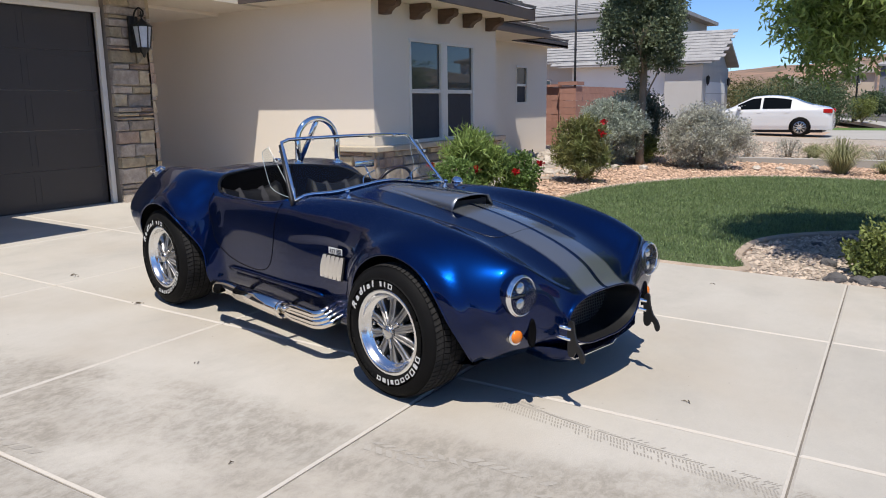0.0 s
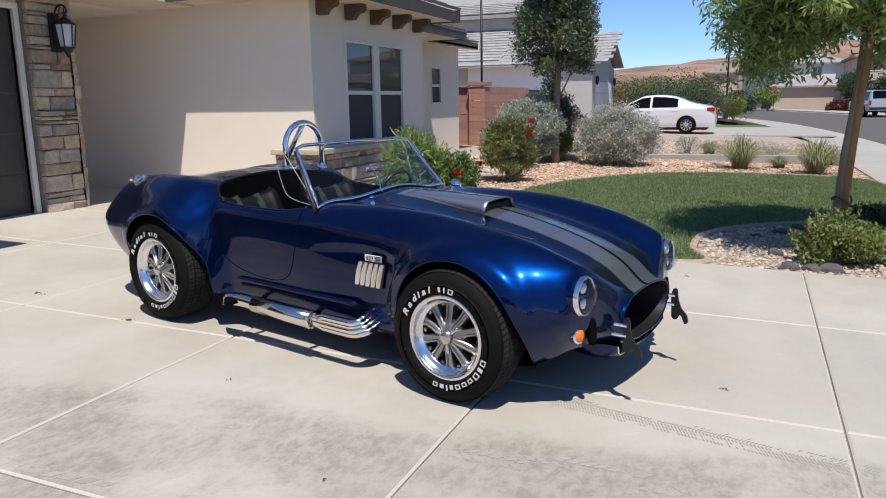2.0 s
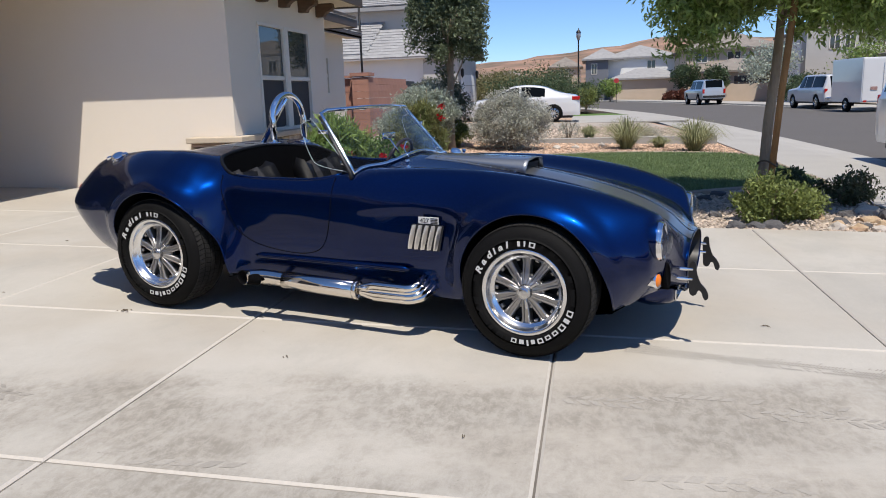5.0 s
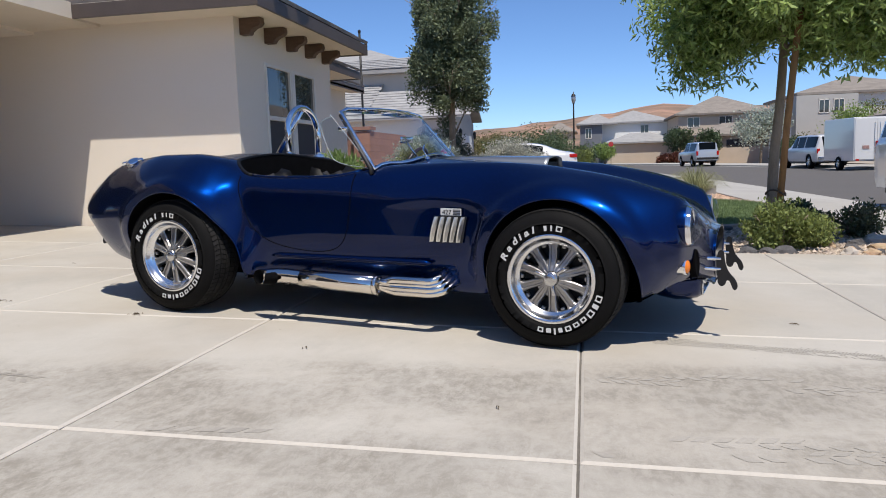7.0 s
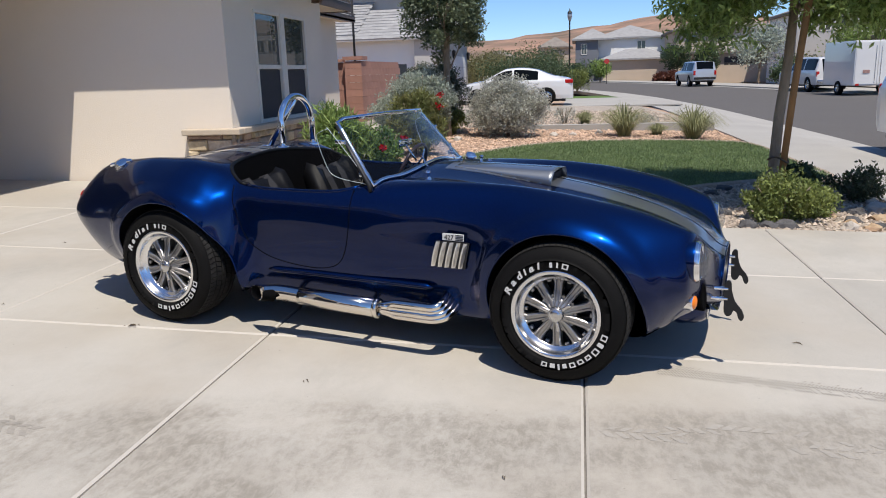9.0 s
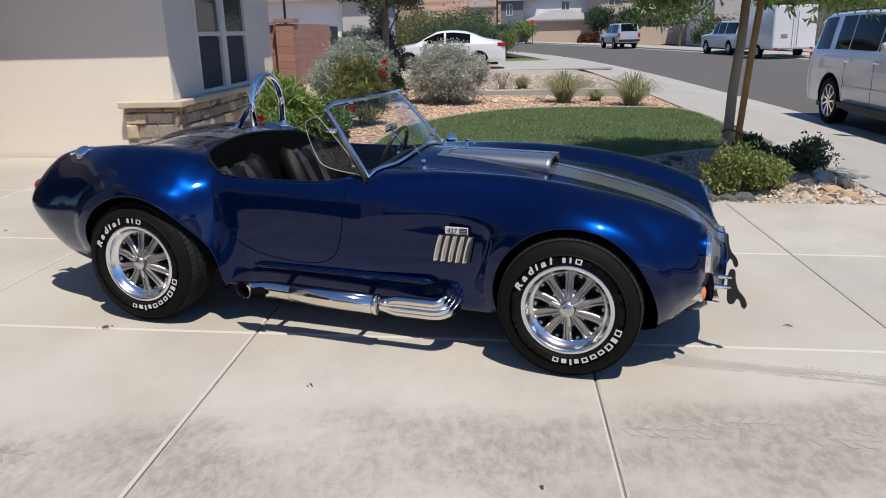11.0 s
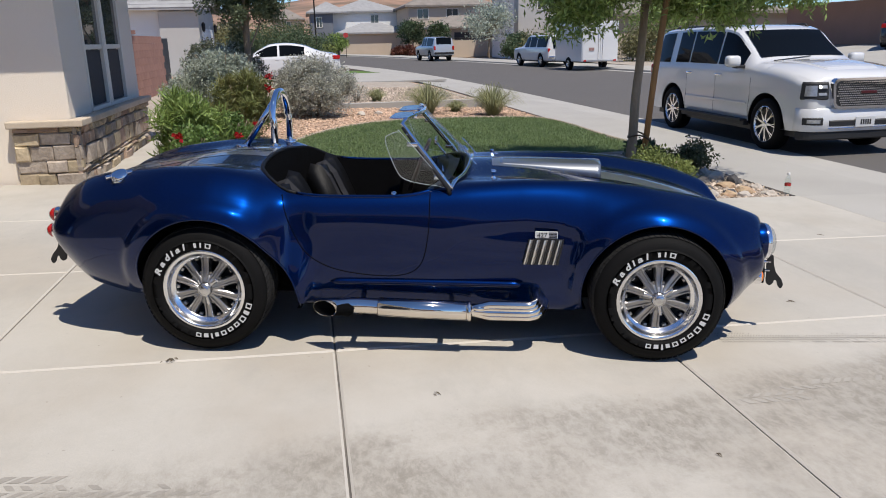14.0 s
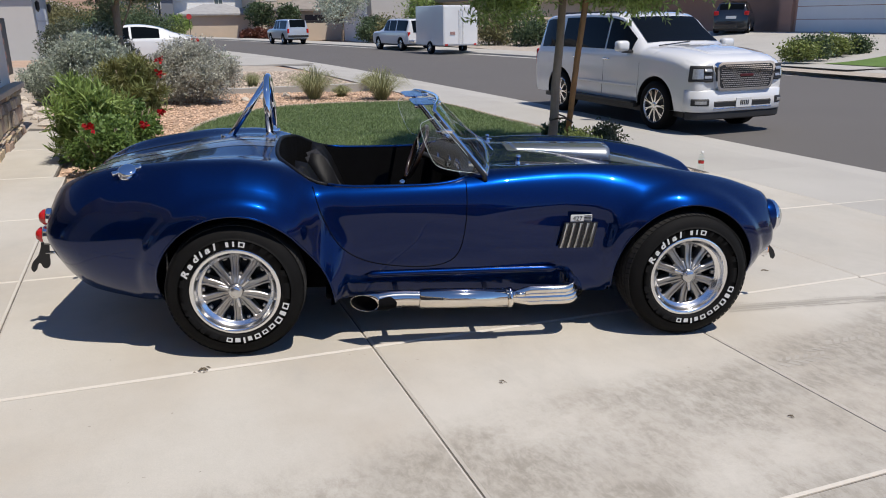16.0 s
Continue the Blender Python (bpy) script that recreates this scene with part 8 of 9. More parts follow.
# white utility wagon with an enclosed trailer, and a silver pick-up, by the far kerb
wag, *_ = vehicle("utility_wagon", "older white utility wagon hitched to a box trailer", pose(15.2, 42.2, ROAD_Z, 0, 0, 97), M_white_paint, [
    (-2.7, 0.75, 0.72, 0.88, 0.62), (-2.66, 1.3, 1.05, 0.95, 0.68), (-2.55, 1.75, 1.12, 0.97, 0.74), (-2.2, 1.84, 1.13, 0.98, 0.77), (0.3, 1.86, 1.12, 0.98, 0.77), (0.6, 1.76, 1.12, 0.98, 0.76), (1.2, 1.28, 1.12, 0.98, 0.80), (1.4, 1.2, 1.11, 0.98, 0.82), (2.4, 1.1, 1.03, 0.96, 0.82), (2.62, 0.95, 0.9, 0.9, 0.8), (2.66, 0.75, 0.72, 0.86, 0.78)],
    0.40, 1.65, -1.65, 0.39, 0.24, 8, ((0.05, 0.75), (-0.95, -0.02), (-2.45, -1.05)), (0.65, 1.2), (-2.68, -2.56))
pick, *_ = vehicle("pickup_truck", "silver pick-up truck with a canopy parked by the far kerb", pose(11.3, 60.5, ROAD_Z, 0, 0, 99) @ Matrix.Diagonal((1, 1, 1.1, 1)), M_grey_paint, [
    (-2.65, 0.85, 0.8, 0.86, 0.66), (-2.62, 1.2, 1.0, 0.90, 0.70), (-2.5, 1.70, 1.06, 0.92, 0.72), (-0.8, 1.76, 1.06, 0.92, 0.72), (0.4, 1.74, 1.06, 0.92, 0.70), (1.05, 1.25, 1.05, 0.92, 0.74), (1.3, 1.15, 1.05, 0.92, 0.76), (2.3, 1.05, 0.98, 0.90, 0.76), (2.5, 0.8, 0.78, 0.84, 0.72)],
    0.42, 1.55, -1.55, 0.39, 0.22, 6, ((0.0, 0.65), (-0.6, -0.08), (-2.3, -0.75)), (0.55, 1.0), (-2.62, -2.5))
for o, w in ((wag, 0.94), (pick, 0.88)):
    for s in (-1, 1):
        bm = bmesh.new()
        box(bm, -2.68, -2.58, min(s * (w - 0.16), s * w), max(s * (w - 0.16), s * w), 0.8, 1.1, 0.015)
        part("tail_lamp", bm, M_red, o)
    bm = bmesh.new()
    box(bm, -2.76, -2.60, -w + 0.05, w - 0.05, 0.5, 0.66, 0.03)
    part("rear_bumper", bm, M_chrome if o is wag else M_plastic, o)
tr = thing("box_trailer", "white enclosed box trailer with rear barn doors", "trailer", pose(15.5, 35.5, ROAD_Z, 0, 0, 97))
bm = bmesh.new()
box(bm, -1.5, 1.7, -1.06, 1.06, 0.45, 2.5, 0.04)
part("box", bm, M_white_paint, tr, "white panelled trailer box", smooth=False)
for s in (-1, 1):
    bm = bmesh.new()
    box(bm, -1.525, -1.495, min(s * 0.01, s * 0.93), max(s * 0.01, s * 1.01), 0.52, 2.43, 0.008)
    d = part("rear_door", bm, M_white_paint, tr)
    bm = bmesh.new()
    tube(bm, [(-1.545, s * 0.12, 0.55), (-1.545, s * 0.12, 2.25)], 0.012, 6)
    part("lock_bar", bm, M_alloy, d)
    bm = bmesh.new()
    tube(bm, [(0.45 * math.cos(a), s * 1.02, 0.42 + 0.42 * math.sin(a)) for a in np.linspace(0.1, math.pi - 0.1, 12)], 0.05, 6)
    part("mudguard", bm, M_white_paint, tr, smooth=True)
    road_wheel(tr, 0.0, s * 1.0, 0.34, 0.2, s, 0.19, 6)
    bm = bmesh.new()
    box(bm, -1.535, -1.5, min(s * 0.8, s * 0.95), max(s * 0.8, s * 0.95), 0.46, 0.55)
    part("tail_lamp", bm, M_red, tr)
bm = bmesh.new()
box(bm, -1.55, -1.52, 0.36, 0.66, 1.02, 1.17)
part("plate_panel", bm, material("dull_red_plate", (0.40, 0.24, 0.21), 0.5, vary=0.3, size=14, bump=0.0), tr, "small reddish plate on the door")
bm = bmesh.new()
tube(bm, [(1.7, -0.5, 0.42), (3.0, 0, 0.42), (1.7, 0.5, 0.42)], 0.04, 8)
part("drawbar", bm, M_black, tr)

# ---- neighbouring buildings ----
def gable(bm, x0, x1, y0, y1, ze, zr, axis, over=0.45):
    """A pitched roof slab, its ridge along the axis."""
    if axis == "x":
        ym = (y0 + y1) / 2
        s = [(x0 - over, y0 - over, ze), (x1 + over, y0 - over, ze), (x1 + over, ym, zr), (x0 - over, ym, zr), (x0 - over, y1 + over, ze), (x1 + over, y1 + over, ze)]
    else:
        xm = (x0 + x1) / 2
        s = [(x0 - over, y0 - over, ze), (x0 - over, y1 + over, ze), (xm, y1 + over, zr), (xm, y0 - over, zr), (x1 + over, y0 - over, ze), (x1 + over, y1 + over, ze)]
    for d in (0, 0.12):
        v = [bm.verts.new((p[0], p[1], p[2] + d)) for p in s]
        bm.faces.new((v[0], v[1], v[2], v[3]))
        bm.faces.new((v[3], v[2], v[5], v[4]))
        if d == 0:
            lo = v
    hi = v
    for a, b in ((0, 1), (1, 2), (2, 5), (5, 4), (4, 3), (3, 0)):
        bm.faces.new((lo[a], lo[b], hi[b], hi[a]))


def hip(bm, x0, x1, y0, y1, ze, zr, over=0.5):
    x0, x1, y0, y1 = x0 - over, x1 + over, y0 - over, y1 + over
    k = min(x1 - x0, y1 - y0) / 2
    a = [(x0, y0), (x1, y0), (x1, y1), (x0, y1)]
    if x1 - x0 > y1 - y0:
        r = [(x0 + k, (y0 + y1) / 2, zr), (x1 - k, (y0 + y1) / 2, zr)]
        fs = [(0, 1, 5, 4), (2, 3, 4, 5), (1, 2, 5), (3, 0, 4)]
    else:
        r = [((x0 + x1) / 2, y0 + k, zr), ((x0 + x1) / 2, y1 - k, zr)]
        fs = [(0, 4, 5, 3), (1, 2, 5, 4), (0, 1, 4), (2, 3, 5)]
    v = [bm.verts.new((x, y, ze)) for x, y in a] + [bm.verts.new(p) for p in r]
    for f in fs:
        bm.faces.new([v[i] for i in f])
    lo = [bm.verts.new((x, y, ze - 0.2)) for x, y in a]
    for i in range(4):
        bm.faces.new((v[i], v[(i + 1) % 4], lo[(i + 1) % 4], lo[i]))
    bm.faces.new(lo)


def far_window(owner, face, at, a0, a1, z0, z1):
    """A window on a far wall. face: 'x' (wall across x) or 'y'; at: outer face, sign of the outward side."""
    p, s = at
    bm = bmesh.new()
    t = 0.07
    def put(b, u0, u1, w0, w1, d0, d1):
        q = sorted((p + s * d0, p + s * d1))
        if face == "x":
            box(b, q[0], q[1], u0, u1, w0, w1)
        else:
            box(b, u0, u1, q[0], q[1], w0, w1)
    for u0, u1, w0, w1 in ((a0, a1, z1 - t, z1), (a0, a1, z0, z0 + t), (a0, a0 + t, z0, z1), (a1 - t, a1, z0, z1), ((a0 + a1) / 2 - 0.03, (a0 + a1) / 2 + 0.03, z0, z1)):
        put(bm, u0, u1, w0, w1, -0.05, 0.05)
    w = part("window", bm, M_trim, owner)
    bm = bmesh.new()
    put(bm, a0 + t, a1 - t, z0 + t, z1 - t, -0.05, 0.015)
    part("pane", bm, M_pane, w)


def far_door(owner, face, at, a0, a1, z0, z1, mat):
    p, s = at
    bm = bmesh.new()
    rows = 4
    for k in range(rows):
        h = (z1 - z0) / rows
        q = sorted((p - s * 0.05, p + s * 0.03))
        if face == "x":
            box(bm, q[0], q[1], a0, a1, z0 + k * h + 0.015, z0 + (k + 1) * h - 0.015)
        else:
            box(bm, a0, a1, q[0], q[1], z0 + k * h + 0.015, z0 + (k + 1) * h - 0.015)
    part("garage_door", bm, mat, owner)


def block(owner, x0, x1, y0, y1, z0, z1, mat, label=""):
    bm = bmesh.new()
    box(bm, x0, x1, y0, y1, z0, z1)
    return part("wall", bm, mat, owner, label)


# next door: a garage with its gable to the street, and a two-storey house behind
nb = thing("neighbour_house", "pale grey stucco house with grey tile roofs and a gabled garage", "house")
block(nb, -11.5, -4.6, 35.6, 41.5, -0.3, 3.2, M_stucco_white)
block(nb, -6.4, -4.55, 35.3, 41.8, -0.3, 3.1, M_stucco_grey)
bm = bmesh.new()
vs = [bm.verts.new(v) for v in ((-4.58, 35.5, 3.1), (-4.58, 41.6, 3.1), (-4.58, 38.55, 4.75))]
bm.faces.new(vs)
part("gable", bm, M_stucco_grey, nb)
bm = bmesh.new()
gable(bm, -11.5, -4.6, 35.5, 41.6, 3.15, 4.85, "x", 0.55)
part("roof", bm, M_tile_grey, nb)
tile_plane("roof_tiles", (-12.2, 34.95, 3.22), (1, 0, 0), (0, 3.6, 1.72), 24, 10, M_tile_grey, "", parent=nb, w=0.34, h=0.4, lift=0.035)
far_door(nb, "x", (-4.55, 1), 36.2, 40.9, -0.1, 2.3, M_stucco_white)
block(nb, -26, -10.2, 36.0, 48, -0.3, 3.4, M_stucco_grey)
bm = bmesh.new()
gable(bm, -26, -10.2, 36.0, 44.0, 3.4, 5.6, "x", 0.6)
part("roof", bm, M_tile_grey, nb)
tile_plane("roof_tiles", (-26, 35.4, 3.5), (1, 0, 0), (0, 4.6, 2.2), 47, 12, M_tile_grey, "", parent=nb, w=0.34, h=0.4, lift=0.04)
block(nb, -26, -7.2, 39.5, 48, 3.0, 6.3, M_stucco_grey)
bm = bmesh.new()
hip(bm, -26, -7.2, 39.5, 48, 6.3, 8.2, 0.6)
part("roof", bm, M_tile_grey, nb)
tile_plane("roof_tiles", (-26.4, 38.9, 6.35), (1, 0, 0), (0, 4.85, 1.85), 56, 6, M_tile_grey, "", parent=nb, w=0.34, h=0.4, lift=0.04)
far_window(nb, "x", (-7.2, 1), 41.0, 42.2, 4.3, 5.7)
far_window(nb, "y", (36.0, -1), -13.6, -12.9, 1.9, 2.6)
for y in (35.9, 41.2):
    bm = bmesh.new()
    lathe(bm, [(0.0, 0.25), (0.1, 0.15), (0.08, -0.15), (0.0, -0.28)], 8, pose(-4.4, y, 2.35))
    part("wall_lamp", bm, M_iron, nb)
pole = thing("utility_pole", "slim dark metal pole behind the garden wall", "pole")
bm = bmesh.new()
tube(bm, [(-4.6, 18.2, 0.0), (-4.6, 18.2, 4.9)], 0.035, 10)
part("mast", bm, M_iron, pole, smooth=True)
bm = bmesh.new()
lathe(bm, [(0.05, 0), (0.05, 0.05), (0.0, 0.1)], 10, pose(-4.6, 18.2, 4.88))
part("cap", bm, M_iron, pole)

# red block garden wall with piers and a dark gate
bw = thing("garden_wall", "red concrete block garden wall with capped piers", "wall", kind="structure")
bm = bmesh.new()
box(bm, -9.0, -4.75, 17.408, 17.6, -0.1, 1.78)
part("core", bm, M_block, bw)
bw.location = (0.27, -0.45, 0)
course_mesh = {}


def wall_block(x, y, z, w, h, d):
    key = (round(w, 2), round(h, 2), round(d, 2))
    if key not in course_mesh:
        bm = bmesh.new()
        box(bm, -w / 2, w / 2, -d / 2, d / 2, -h / 2, h / 2)
        me = bpy.data.meshes.new("block")
        bm.to_mesh(me)
        bm.free()
        me.materials.append(M_block)
        course_mesh[key] = me
    ob = new("block", course_mesh[key])
    ob.parent = bw
    ob.location = (x, y, z)


for r in range(9):
    for c in range(11):
        x = -8.9 + c * 0.4 + (0.2 if r % 2 else 0)
        if x < -4.9:
            wall_block(x, 17.43, 0.1 + r * 0.2, 0.395, 0.195, 0.06)
    for px, py in ((-4.5, 17.4),):
        wall_block(px, py, 0.1 + r * 0.2, 0.5, 0.194, 0.5)
    for c in range(11):
        y = 17.85 + c * 0.4 + (0.2 if r % 2 else 0)
        ob = None
        wall_block(-4.42, y, 0.1 + r * 0.2, 0.2, 0.197, 0.397)
wall_block(-4.5, 17.4, 1.88, 0.58, 0.1, 0.58)
wall_block(-6.9, 17.43, 1.83, 4.1, 0.07, 0.26)
bm = bmesh.new()
box(bm, -4.22, -4.16, 21.95, 23.4, 0.0, 1.75)
tagged(part("garden_gate", bm, M_iron), "dark metal gate in the garden wall", "gate")

# houses across the street
op = thing("opposite_house", "brown stucco house with white garage doors across the street", "house")
block(op, 31.0, 42, 12, 27.6, -0.2, 4.0, M_stucco_brown)
block(op, 33.0, 42, 27.6, 44, -0.2, 3.2, M_stucco_brown)
far_door(op, "x", (31.0, -1), 13.0, 19.2, 0.72, 3.2, M_stucco_white)
far_door(op, "x", (31.0, -1), 20.3, 26.3, 0.72, 3.2, M_stucco_white)
bm = bmesh.new()
hip(bm, 31, 42, 12, 44, 4.0, 6.5)
part("roof", bm, M_tile_far, op)
for y in (19.35, 26.5):
    bm = bmesh.new()
    box(bm, 30.8, 31.0, y, y + 0.75, 0.3, 4.0)
    part("pilaster", bm, M_stucco_brown, op)


def opposite_ground(x, y):
    t = min(max((x - 21.6) / 9.0, 0.0), 1.0)
    return -0.07 + 0.78 * t * t * (3 - 2 * t)


def sloped(name, x0, x1, y0, y1, mat, label, category, lift=0.0):
    bm = bmesh.new()
    n = 12
    rows = [[bm.verts.new((x0 + (x1 - x0) * i / n, y, opposite_ground(x0 + (x1 - x0) * i / n, y) + lift)) for y in (y0, y1)] for i in range(n + 1)]
    for a, b in zip(rows, rows[1:]):
        bm.faces.new((a[0], b[0], b[1], a[1]))
    return tagged(part(name, bm, mat), label, category, kind="structure")


M_far_lawn = material("far_lawn", (0.10, 0.17, 0.035), 0.95, vary=0.2, size=1.5, fine=40, bump=0.6)
sloped("opposite_lot", 18.5, 60, -40, 60, M_gravel, "gravel front yards across the street", "yard", -0.05)
sloped("opposite_drive", 19.6, 31.0, 13.0, 33.0, M_walk, "pale concrete driveway across the street", "driveway", 0.01)
sloped("opposite_lawn", 21.4, 28.5, -2.0, 15.6, M_far_lawn, "green lawn across the street", "lawn", 0.03)
sub, *_ = vehicle("parked_hatchback", "black hatchback parked across the street", pose(29.9, 29.5, 0.66, 0, 0, 43), M_black_paint, [
    (-2.2, 0.7, 0.68, 0.8, 0.6), (-2.15, 1.1, 0.95, 0.86, 0.64), (-1.9, 1.5, 1.0, 0.88, 0.66), (-0.5, 1.62, 1.0, 0.9, 0.66), (0.3, 1.56, 1.0, 0.9, 0.64), (1.0, 1.1, 0.98, 0.9, 0.7), (2.0, 0.9, 0.85, 0.86, 0.68), (2.25, 0.65, 0.62, 0.75, 0.6)],
    0.25, 1.4, -1.35, 0.34, 0.2, 6, ((-0.1, 0.7), (-1.0, -0.15)), (0.45, 1.0), (-2.12, -1.95))


for s in (-1, 1):
    bm = bmesh.new()
    box(bm, -2.24, -2.08, min(s * 0.62, s * 0.86), max(s * 0.62, s * 0.86), 0.92, 1.12, 0.03)
    part("tail_lamp", bm, M_red, sub)
bm = bmesh.new()
box(bm, -2.25, -2.19, -0.25, 0.25, 0.74, 0.88, 0.01)
part("number_plate", bm, M_white, sub, "plain white plate")


def far_house(label, x0, x1, y0, y1, ze, zr, wall_mat, roof_mat, windows, door=None):
    h = thing("suburban_house", label, "house", group="houses along the street")
    block(h, x0, x1, y0, y1, -0.6, ze, wall_mat)
    bm = bmesh.new()
    hip(bm, x0, x1, y0, y1, ze, zr)
    part("roof", bm, roof_mat, h)
    for a0, a1, z0, z1 in windows:
        far_window(h, "y", (y0, -1), a0, a1, z0, z1)
    if door:
        far_door(h, "y", (y0, -1), *door, M_stucco_tan)
    return h


M_stucco_blue = material("slate_stucco", (0.16, 0.17, 0.19), 0.9, vary=0.06, size=1, fine=40, bump=0.2)
f1 = far_house("two-storey white and slate-grey stucco house at the bend", 4.5, 13.2, 100, 112, 5.3, 7.0, M_stucco_white, M_tile_grey, ((9.5, 10.6, 3.6, 4.8),))
block(f1, 1.6, 4.5, 99, 112, -0.6, 5.2, M_stucco_blue, "slate-grey stucco bay")
far_window(f1, "y", (99, -1), 2.3, 3.1, 3.2, 4.6)
bm = bmesh.new()
hip(bm, 1.6, 6, 99, 112, 5.2, 6.6)
part("roof", bm, M_tile_grey, f1)
block(f1, 5.0, 13.5, 94, 100, -0.6, 2.4, M_stucco_tan, "low tan garage wing")
bm = bmesh.new()
hip(bm, 5.0, 13.5, 94, 100, 2.5, 3.7)
part("roof", bm, M_tile_grey, f1)
f2 = far_house("two-storey tan stucco house with a hipped tile roof", 13.0, 23.0, 88, 100, 5.4, 7.7, M_stucco_tan, M_tile_far, ((14.0, 15.4, 3.8, 5.0), (17.5, 19.0, 3.8, 5.0)))
block(f2, 15.0, 24.0, 83, 88, -0.6, 2.7, M_stucco_tan)
bm = bmesh.new()
hip(bm, 15.0, 24.0, 83, 88, 2.8, 4.1)
part("roof", bm, M_tile_far, f2)
far_door(f2, "y", (83, -1), 17.5, 22.0, -0.3, 2.2, M_garage)
f3 = far_house("two-storey grey and white stucco house by the bend", 21.2, 32.5, 68, 80, 5.8, 7.6, M_stucco_white, M_tile_far, ((22.4, 23.4, 3.7, 5.2), (24.6, 25.4, 3.7, 5.2), (22.4, 23.6, 0.6, 2.2)))
block(f3, 20.4, 25.4, 66.5, 68, -0.6, 5.5, M_stucco_grey, "grey stucco front bay")
far_window(f3, "y", (66.5, -1), 22.2, 23.1, 3.9, 5.1)
far_window(f3, "y", (66.5, -1), 23.4, 24.3, 3.9, 5.1)
far_house("single-storey tan house with a low tile roof", 22.5, 36.0, 48, 60, 3.0, 4.6, M_stucco_tan, M_tile_far, ((24.0, 25.6, 0.9, 2.2),))
far_house("two-storey brown house on the rise", -4.0, 0.5, 120, 132, 5.0, 6.6, M_stucco_tan, M_tile_far, ((-2.5, -1.2, 3.4, 4.6),))
far_house("distant tan house below the hill", -16.0, -7.0, 125, 137, 3.2, 5.0, M_stucco_tan, M_tile_far, ((-12, -10.5, 1.0, 2.2),))
far_house("distant grey house beyond the bend", 26, 40, 105, 118, 5.2, 7.0, M_stucco_grey, M_tile_far, ((28, 30, 3.4, 4.8),))
slabbox("far_yard_wall", 14.0, 23.0, 81.5, 81.7, -0.5, 1.3, M_stucco_tan, "tan garden wall along the far pavement", "wall")

# street lamp and stop sign
lampost = thing("street_lamp", "black street lamp with a globe lantern at the bend", "street lamp", pose(1.4, 54.0, -0.2))
bm = bmesh.new()
lathe(bm, [(0.16, 0), (0.16, 0.25), (0.09, 0.4), (0.07, 0.9), (0.05, 5.0), (0.08, 5.08), (0.0, 5.1)], 12)
part("post", bm, M_iron, lampost, smooth=True)
bm = bmesh.new()
lathe(bm, [(0.09, 5.08), (0.17, 5.35), (0.18, 5.5), (0.13, 5.62)], 12)
part("globe", bm, M_lamp_glass, lampost, smooth=True)
bm = bmesh.new()
lathe(bm, [(0.19, 5.6), (0.14, 5.72), (0.05, 5.8), (0.02, 5.95), (0.0, 5.97)], 12)
part("hood", bm, M_iron, lampost, smooth=True)
stop = thing("stop_sign", "red octagonal stop sign on a thin post", "road sign", pose(5.0, 80.0, -0.3))
bm = bmesh.new()
lathe(bm, [(0.0, 0.02), (0.28, 0.02), (0.28, -0.02), (0.0, -0.02)], 8, pose(0, 0, 2.4, 90, 0, 0))
part("plate", bm, M_red, stop)
bm = bmesh.new()
tube(bm, [(0, 0.05, 0), (0, 0.05, 2.5)], 0.03, 6)
part("post", bm, M_iron, stop)

# planting further off
def far_plant(name, at, r, h, n, mat, label, seed, size=0.16, foot=0.0, trunk=False, z=-0.3, group=""):
    rnd = random.Random(seed)
    ob = thing(name, label, "tree" if trunk else "shrub", group=group)
    bm = bmesh.new()
    if trunk:
        tube(bm, [(at[0], at[1], z), (at[0] + 0.1, at[1], z + h * 0.4), (at[0] + 0.05, at[1], z + h * 0.8)], [0.12, 0.09, 0.03], 8)
        for k in range(5):
            a = k * 1.26
            tube(bm, [(at[0] + 0.1, at[1], z + h * 0.4), (at[0] + r * 0.6 * math.cos(a), at[1] + r * 0.6 * math.sin(a), z + h * 0.7)], [0.06, 0.02], 6)
    else:
        for k in range(5):
            a = k * 1.26
            tube(bm, [(at[0], at[1], z), (at[0] + r * 0.5 * math.cos(a), at[1] + r * 0.5 * math.sin(a), z + h * 0.6)], [0.03, 0.015], 5)
    part("trunk" if trunk else "stem", bm, M_bark, ob)
    pts, _ = crown_points(rnd, n, (at[0], at[1], z + (h + foot) / 2), (r * 0.85, r * 0.85, (h - foot) * 0.42), 45, r * 0.2, 0.35)
    pts = [(p[0], p[1], max(p[2], z + 0.05)) for p in pts]
    leaf_mesh("crown" if trunk else "foliage", pts, size, 0.55, mat, seed, ob)
    return ob


M_olive = leaf_material("olive_leaf", (0.21, 0.20, 0.09), (0.11, 0.11, 0.05))
far_plant("hedge", (2.0, 50.5), 0.95, 1.75, 5000, M_yellow_leaf, "clipped yellow-green hedge beside the street", 201, 0.1, z=-0.15)
for k, (x, y, r, h) in enumerate(((-1.8, 40, 1.8, 2.6), (-4.0, 44, 2.2, 3.0), (0.2, 43, 1.9, 2.6), (-6.8, 48, 2.4, 3.4), (-1.0, 48, 2.4, 3.2))):
    far_plant("desert_shrub", (x, y), r, h, 5200, M_olive if k % 2 else M_dark_leaf, "large olive-green desert shrub beyond the driveway", 210 + k, 0.13, group="desert shrubs beyond the driveway")
sheet("corner_lawn", [(0.0, 35.7), (4.6, 35.7), (3.4, 40), (0, 40)], M_far_lawn, -0.13, "strip of green lawn at the neighbouring corner", "lawn")
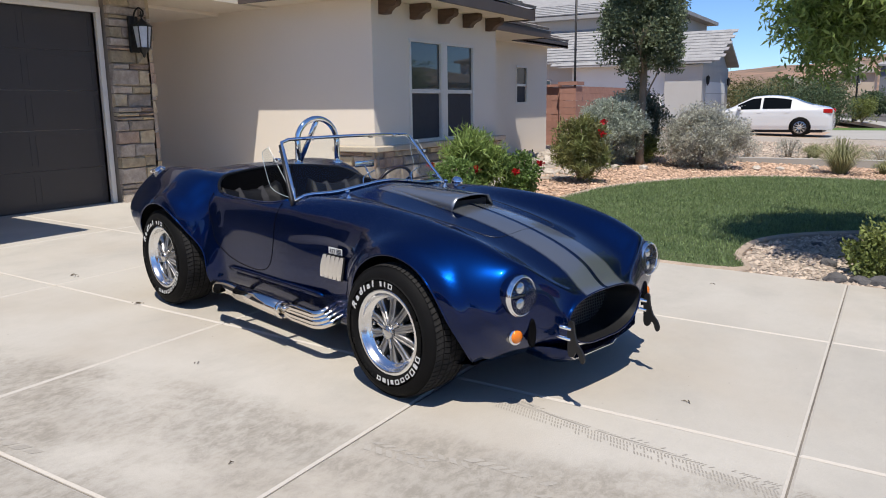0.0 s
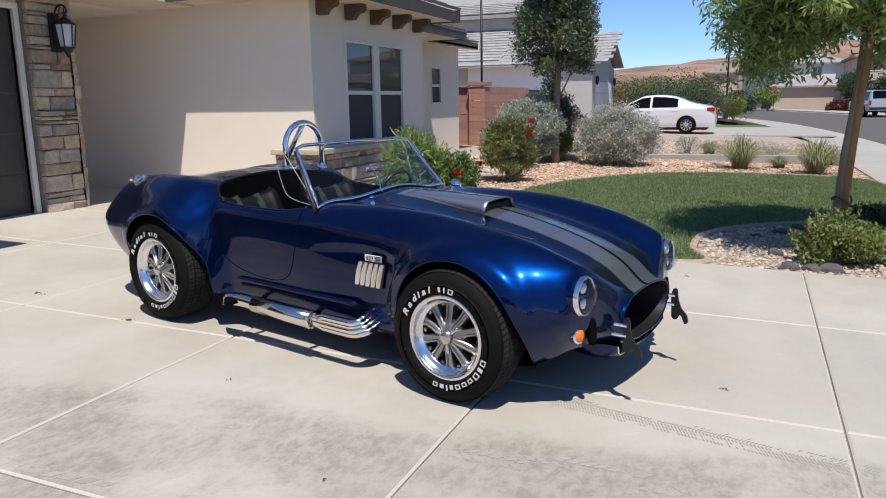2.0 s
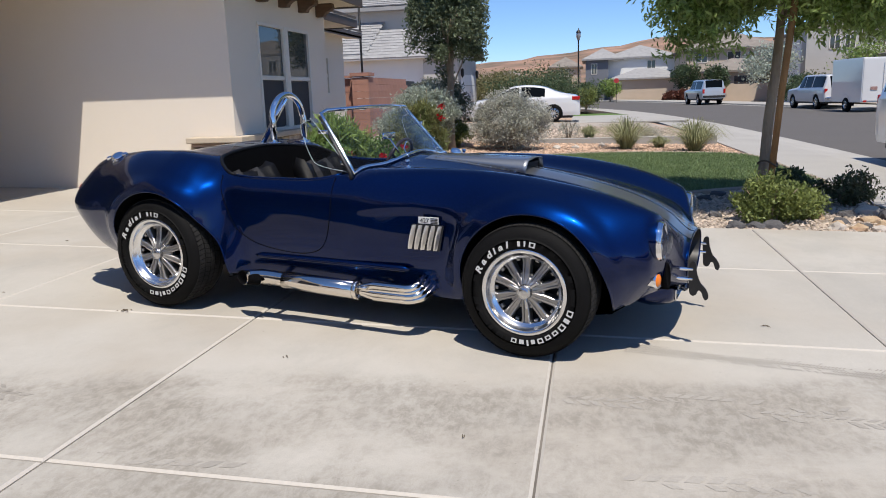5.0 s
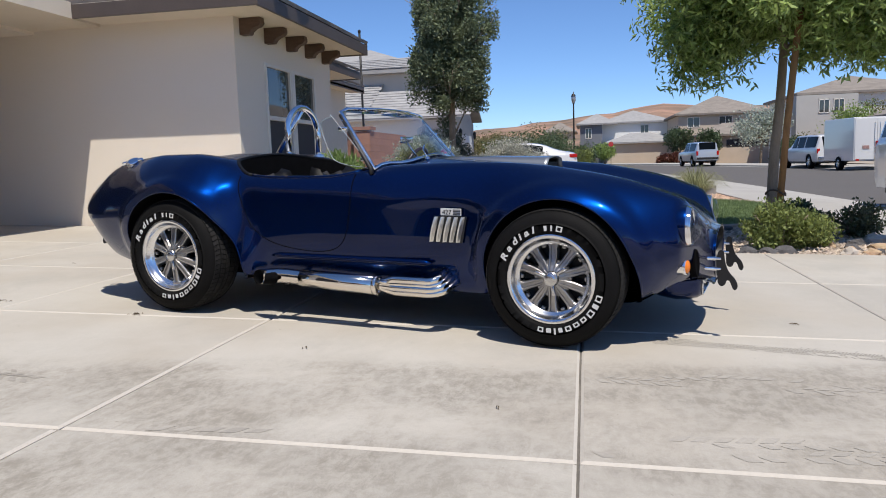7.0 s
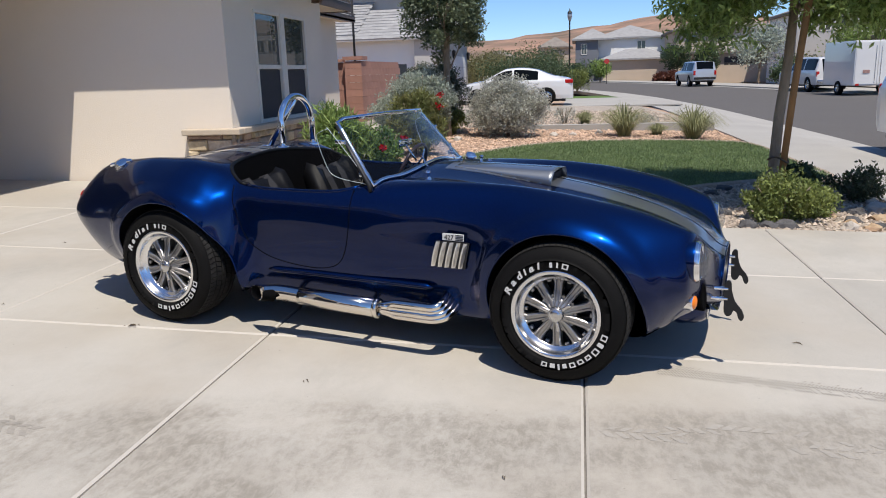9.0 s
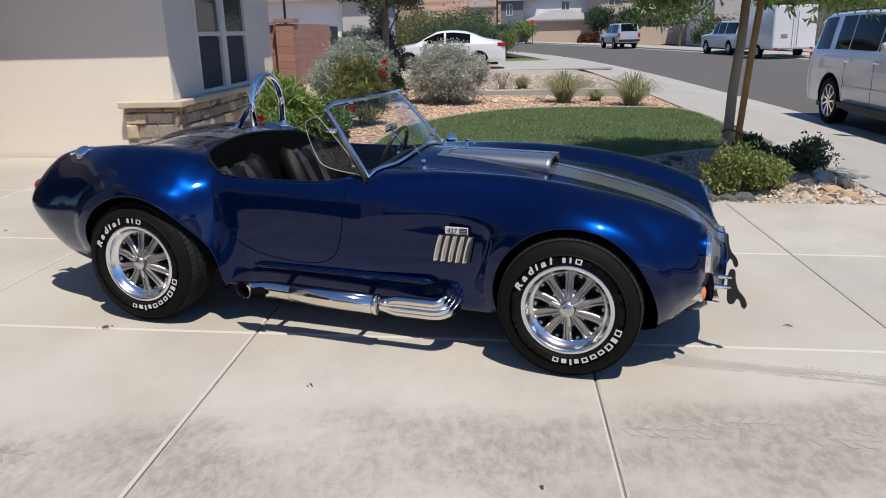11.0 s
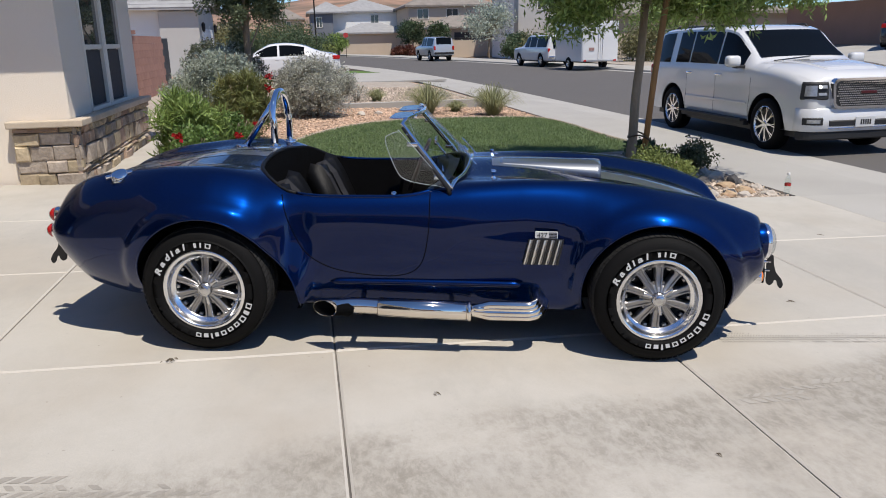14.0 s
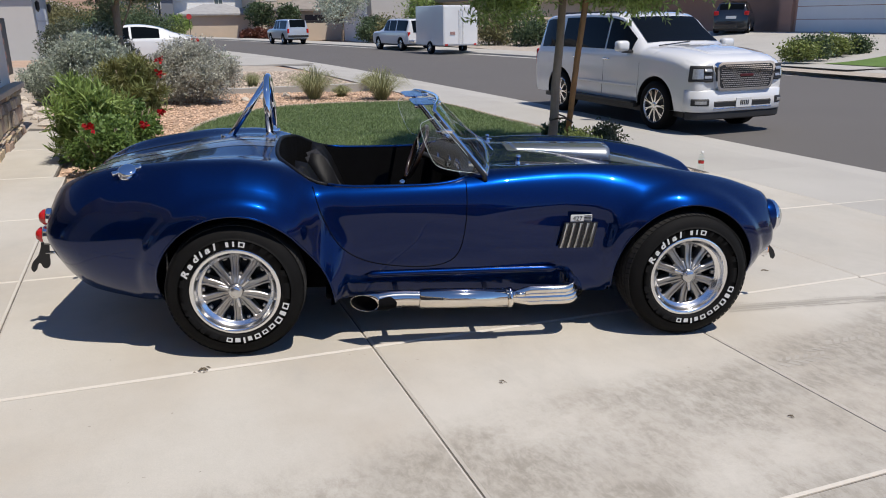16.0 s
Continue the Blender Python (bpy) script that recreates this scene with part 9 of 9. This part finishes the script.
for k, (x, y, r, h, m, tr_) in enumerate(((12.2, 80, 1.6, 4.2, M_dark_leaf, True), (15.2, 80.5, 1.5, 3.6, M_dark_leaf, True), (17.4, 66, 2.9, 5.2, M_sage_green, True), (25.2, 60, 2.6, 5.0, M_olive, True), (18.8, 55.0, 1.6, 2.2, M_olive, False), (21.5, 55, 2.2, 4.6, M_oleander, True), (17.6, 57.0, 1.3, 1.7, M_dark_leaf, False), (4.6, 90, 1.5, 2.7, M_oleander, True), (2.0, 92, 1.6, 2.0, M_olive, False), (27, 52, 2.4, 5.0, M_dark_leaf, True), (21.6, 42, 1.7, 2.2, M_olive, False), (22.6, 39, 1.6, 2.0, M_dark_leaf, False), (24, 44.5, 2.6, 4.8, M_oleander, True), (12.0, 78.5, 1.0, 1.1, M_red_bush, False), (13.8, 78, 1.1, 1.2, M_red_bush, False), (10.6, 79, 0.9, 1.0, M_red_bush, False), (19.5, 62, 1.6, 2.2, M_dark_leaf, False), (-8, 90, 2.6, 4.2, M_olive, True), (-3, 76, 2.2, 3.0, M_olive, False), (1.5, 74, 2.0, 2.6, M_dark_leaf, False))):
    far_plant("far_tree" if tr_ else "far_shrub", (x, y), r, h, 3600, m, "distant garden tree" + " by a house" if tr_ else "distant low garden shrub by the street", 230 + k, 0.24 if y > 60 else 0.18, foot=h * 0.25 if tr_ else 0, trunk=tr_, group="distant garden planting")
for k, (x, y, r, h) in enumerate(((20.9, 16.2, 0.75, 0.7), (22.2, 16.9, 0.8, 0.8), (23.6, 17.4, 0.85, 0.85), (24.8, 17.2, 0.7, 0.75))):
    far_plant("kerb_shrub", (x, y), r, h, 2600, M_dark_leaf if k % 2 else M_yellow_leaf, "low green shrub beside the driveway across the street", 260 + k, 0.11, z=0.0, group="shrubs across the street")
for k, (x, y, r, h) in enumerate(((1.75, 16.4, 0.35, 0.55), (0.9, 15.6, 0.4, 0.5), (3.8, 15.6, 0.4, 0.4))):
    bush("dry_shrub", (x, y), r, h, 1500, 0.04, 0.3, M_sage, "small dry grey shrub in the gravel", 280 + k)


for k, (x, y, r, h) in enumerate(((-5.2, 52, 2.0, 2.9), (-3.0, 54, 2.2, 3.3), (-0.9, 55, 2.3, 3.9), (-2.6, 60, 2.0, 3.4))):
    far_plant("desert_tree", (x, y), r, h, 4200, M_olive, "broad olive-green desert tree beyond the neighbouring house", 800 + k, 0.17, 0.2, True, -0.4, "desert trees beyond the drive")

# unseen stand-ins behind the camera: houses, wall and trees added for dark bodywork reflections
south = thing("south_house", "unseen tan stucco house added behind the camera for reflections", "house")
block(south, -16.0, 1.5, -27.0, -15.5, -0.5, 3.1, M_stucco_tan)
bm = bmesh.new()
hip(bm, -16.0, 1.5, -27.0, -15.5, 3.1, 5.6)
part("roof", bm, M_tile_far, south)
far_window(south, "y", (-15.5, 1), -4.0, -2.6, 0.9, 2.2)
far_window(south, "y", (-15.5, 1), -9.0, -7.6, 0.9, 2.2)
slabbox("south_wall", -16.0, 2.5, -12.9, -12.7, -0.3, 1.75, M_block, "unseen red block wall added behind the camera for reflections", "wall")
se = thing("corner_house", "unseen brown stucco house added across the street for reflections", "house")
block(se, 31.0, 42.0, -34.0, -4.0, -0.5, 3.4, M_stucco_brown)
bm = bmesh.new()
hip(bm, 31.0, 42.0, -34.0, -4.0, 3.4, 6.0)
part("roof", bm, M_tile_far, se)
for k, (x, y, r, h) in enumerate(((3.6, -14.5, 1.3, 3.6), (-3.0, -14.0, 0.9, 2.2), (1.0, -14.2, 0.8, 2.0), (-7.5, -14.0, 1.2, 3.4))):
    far_plant("unseen_garden_tree", (x, y), r, h, 1600, M_dark_leaf, "unseen dark green tree added behind the camera for reflections", 700 + k, 0.16, 0.3, True, -0.2, "trees behind the wall")
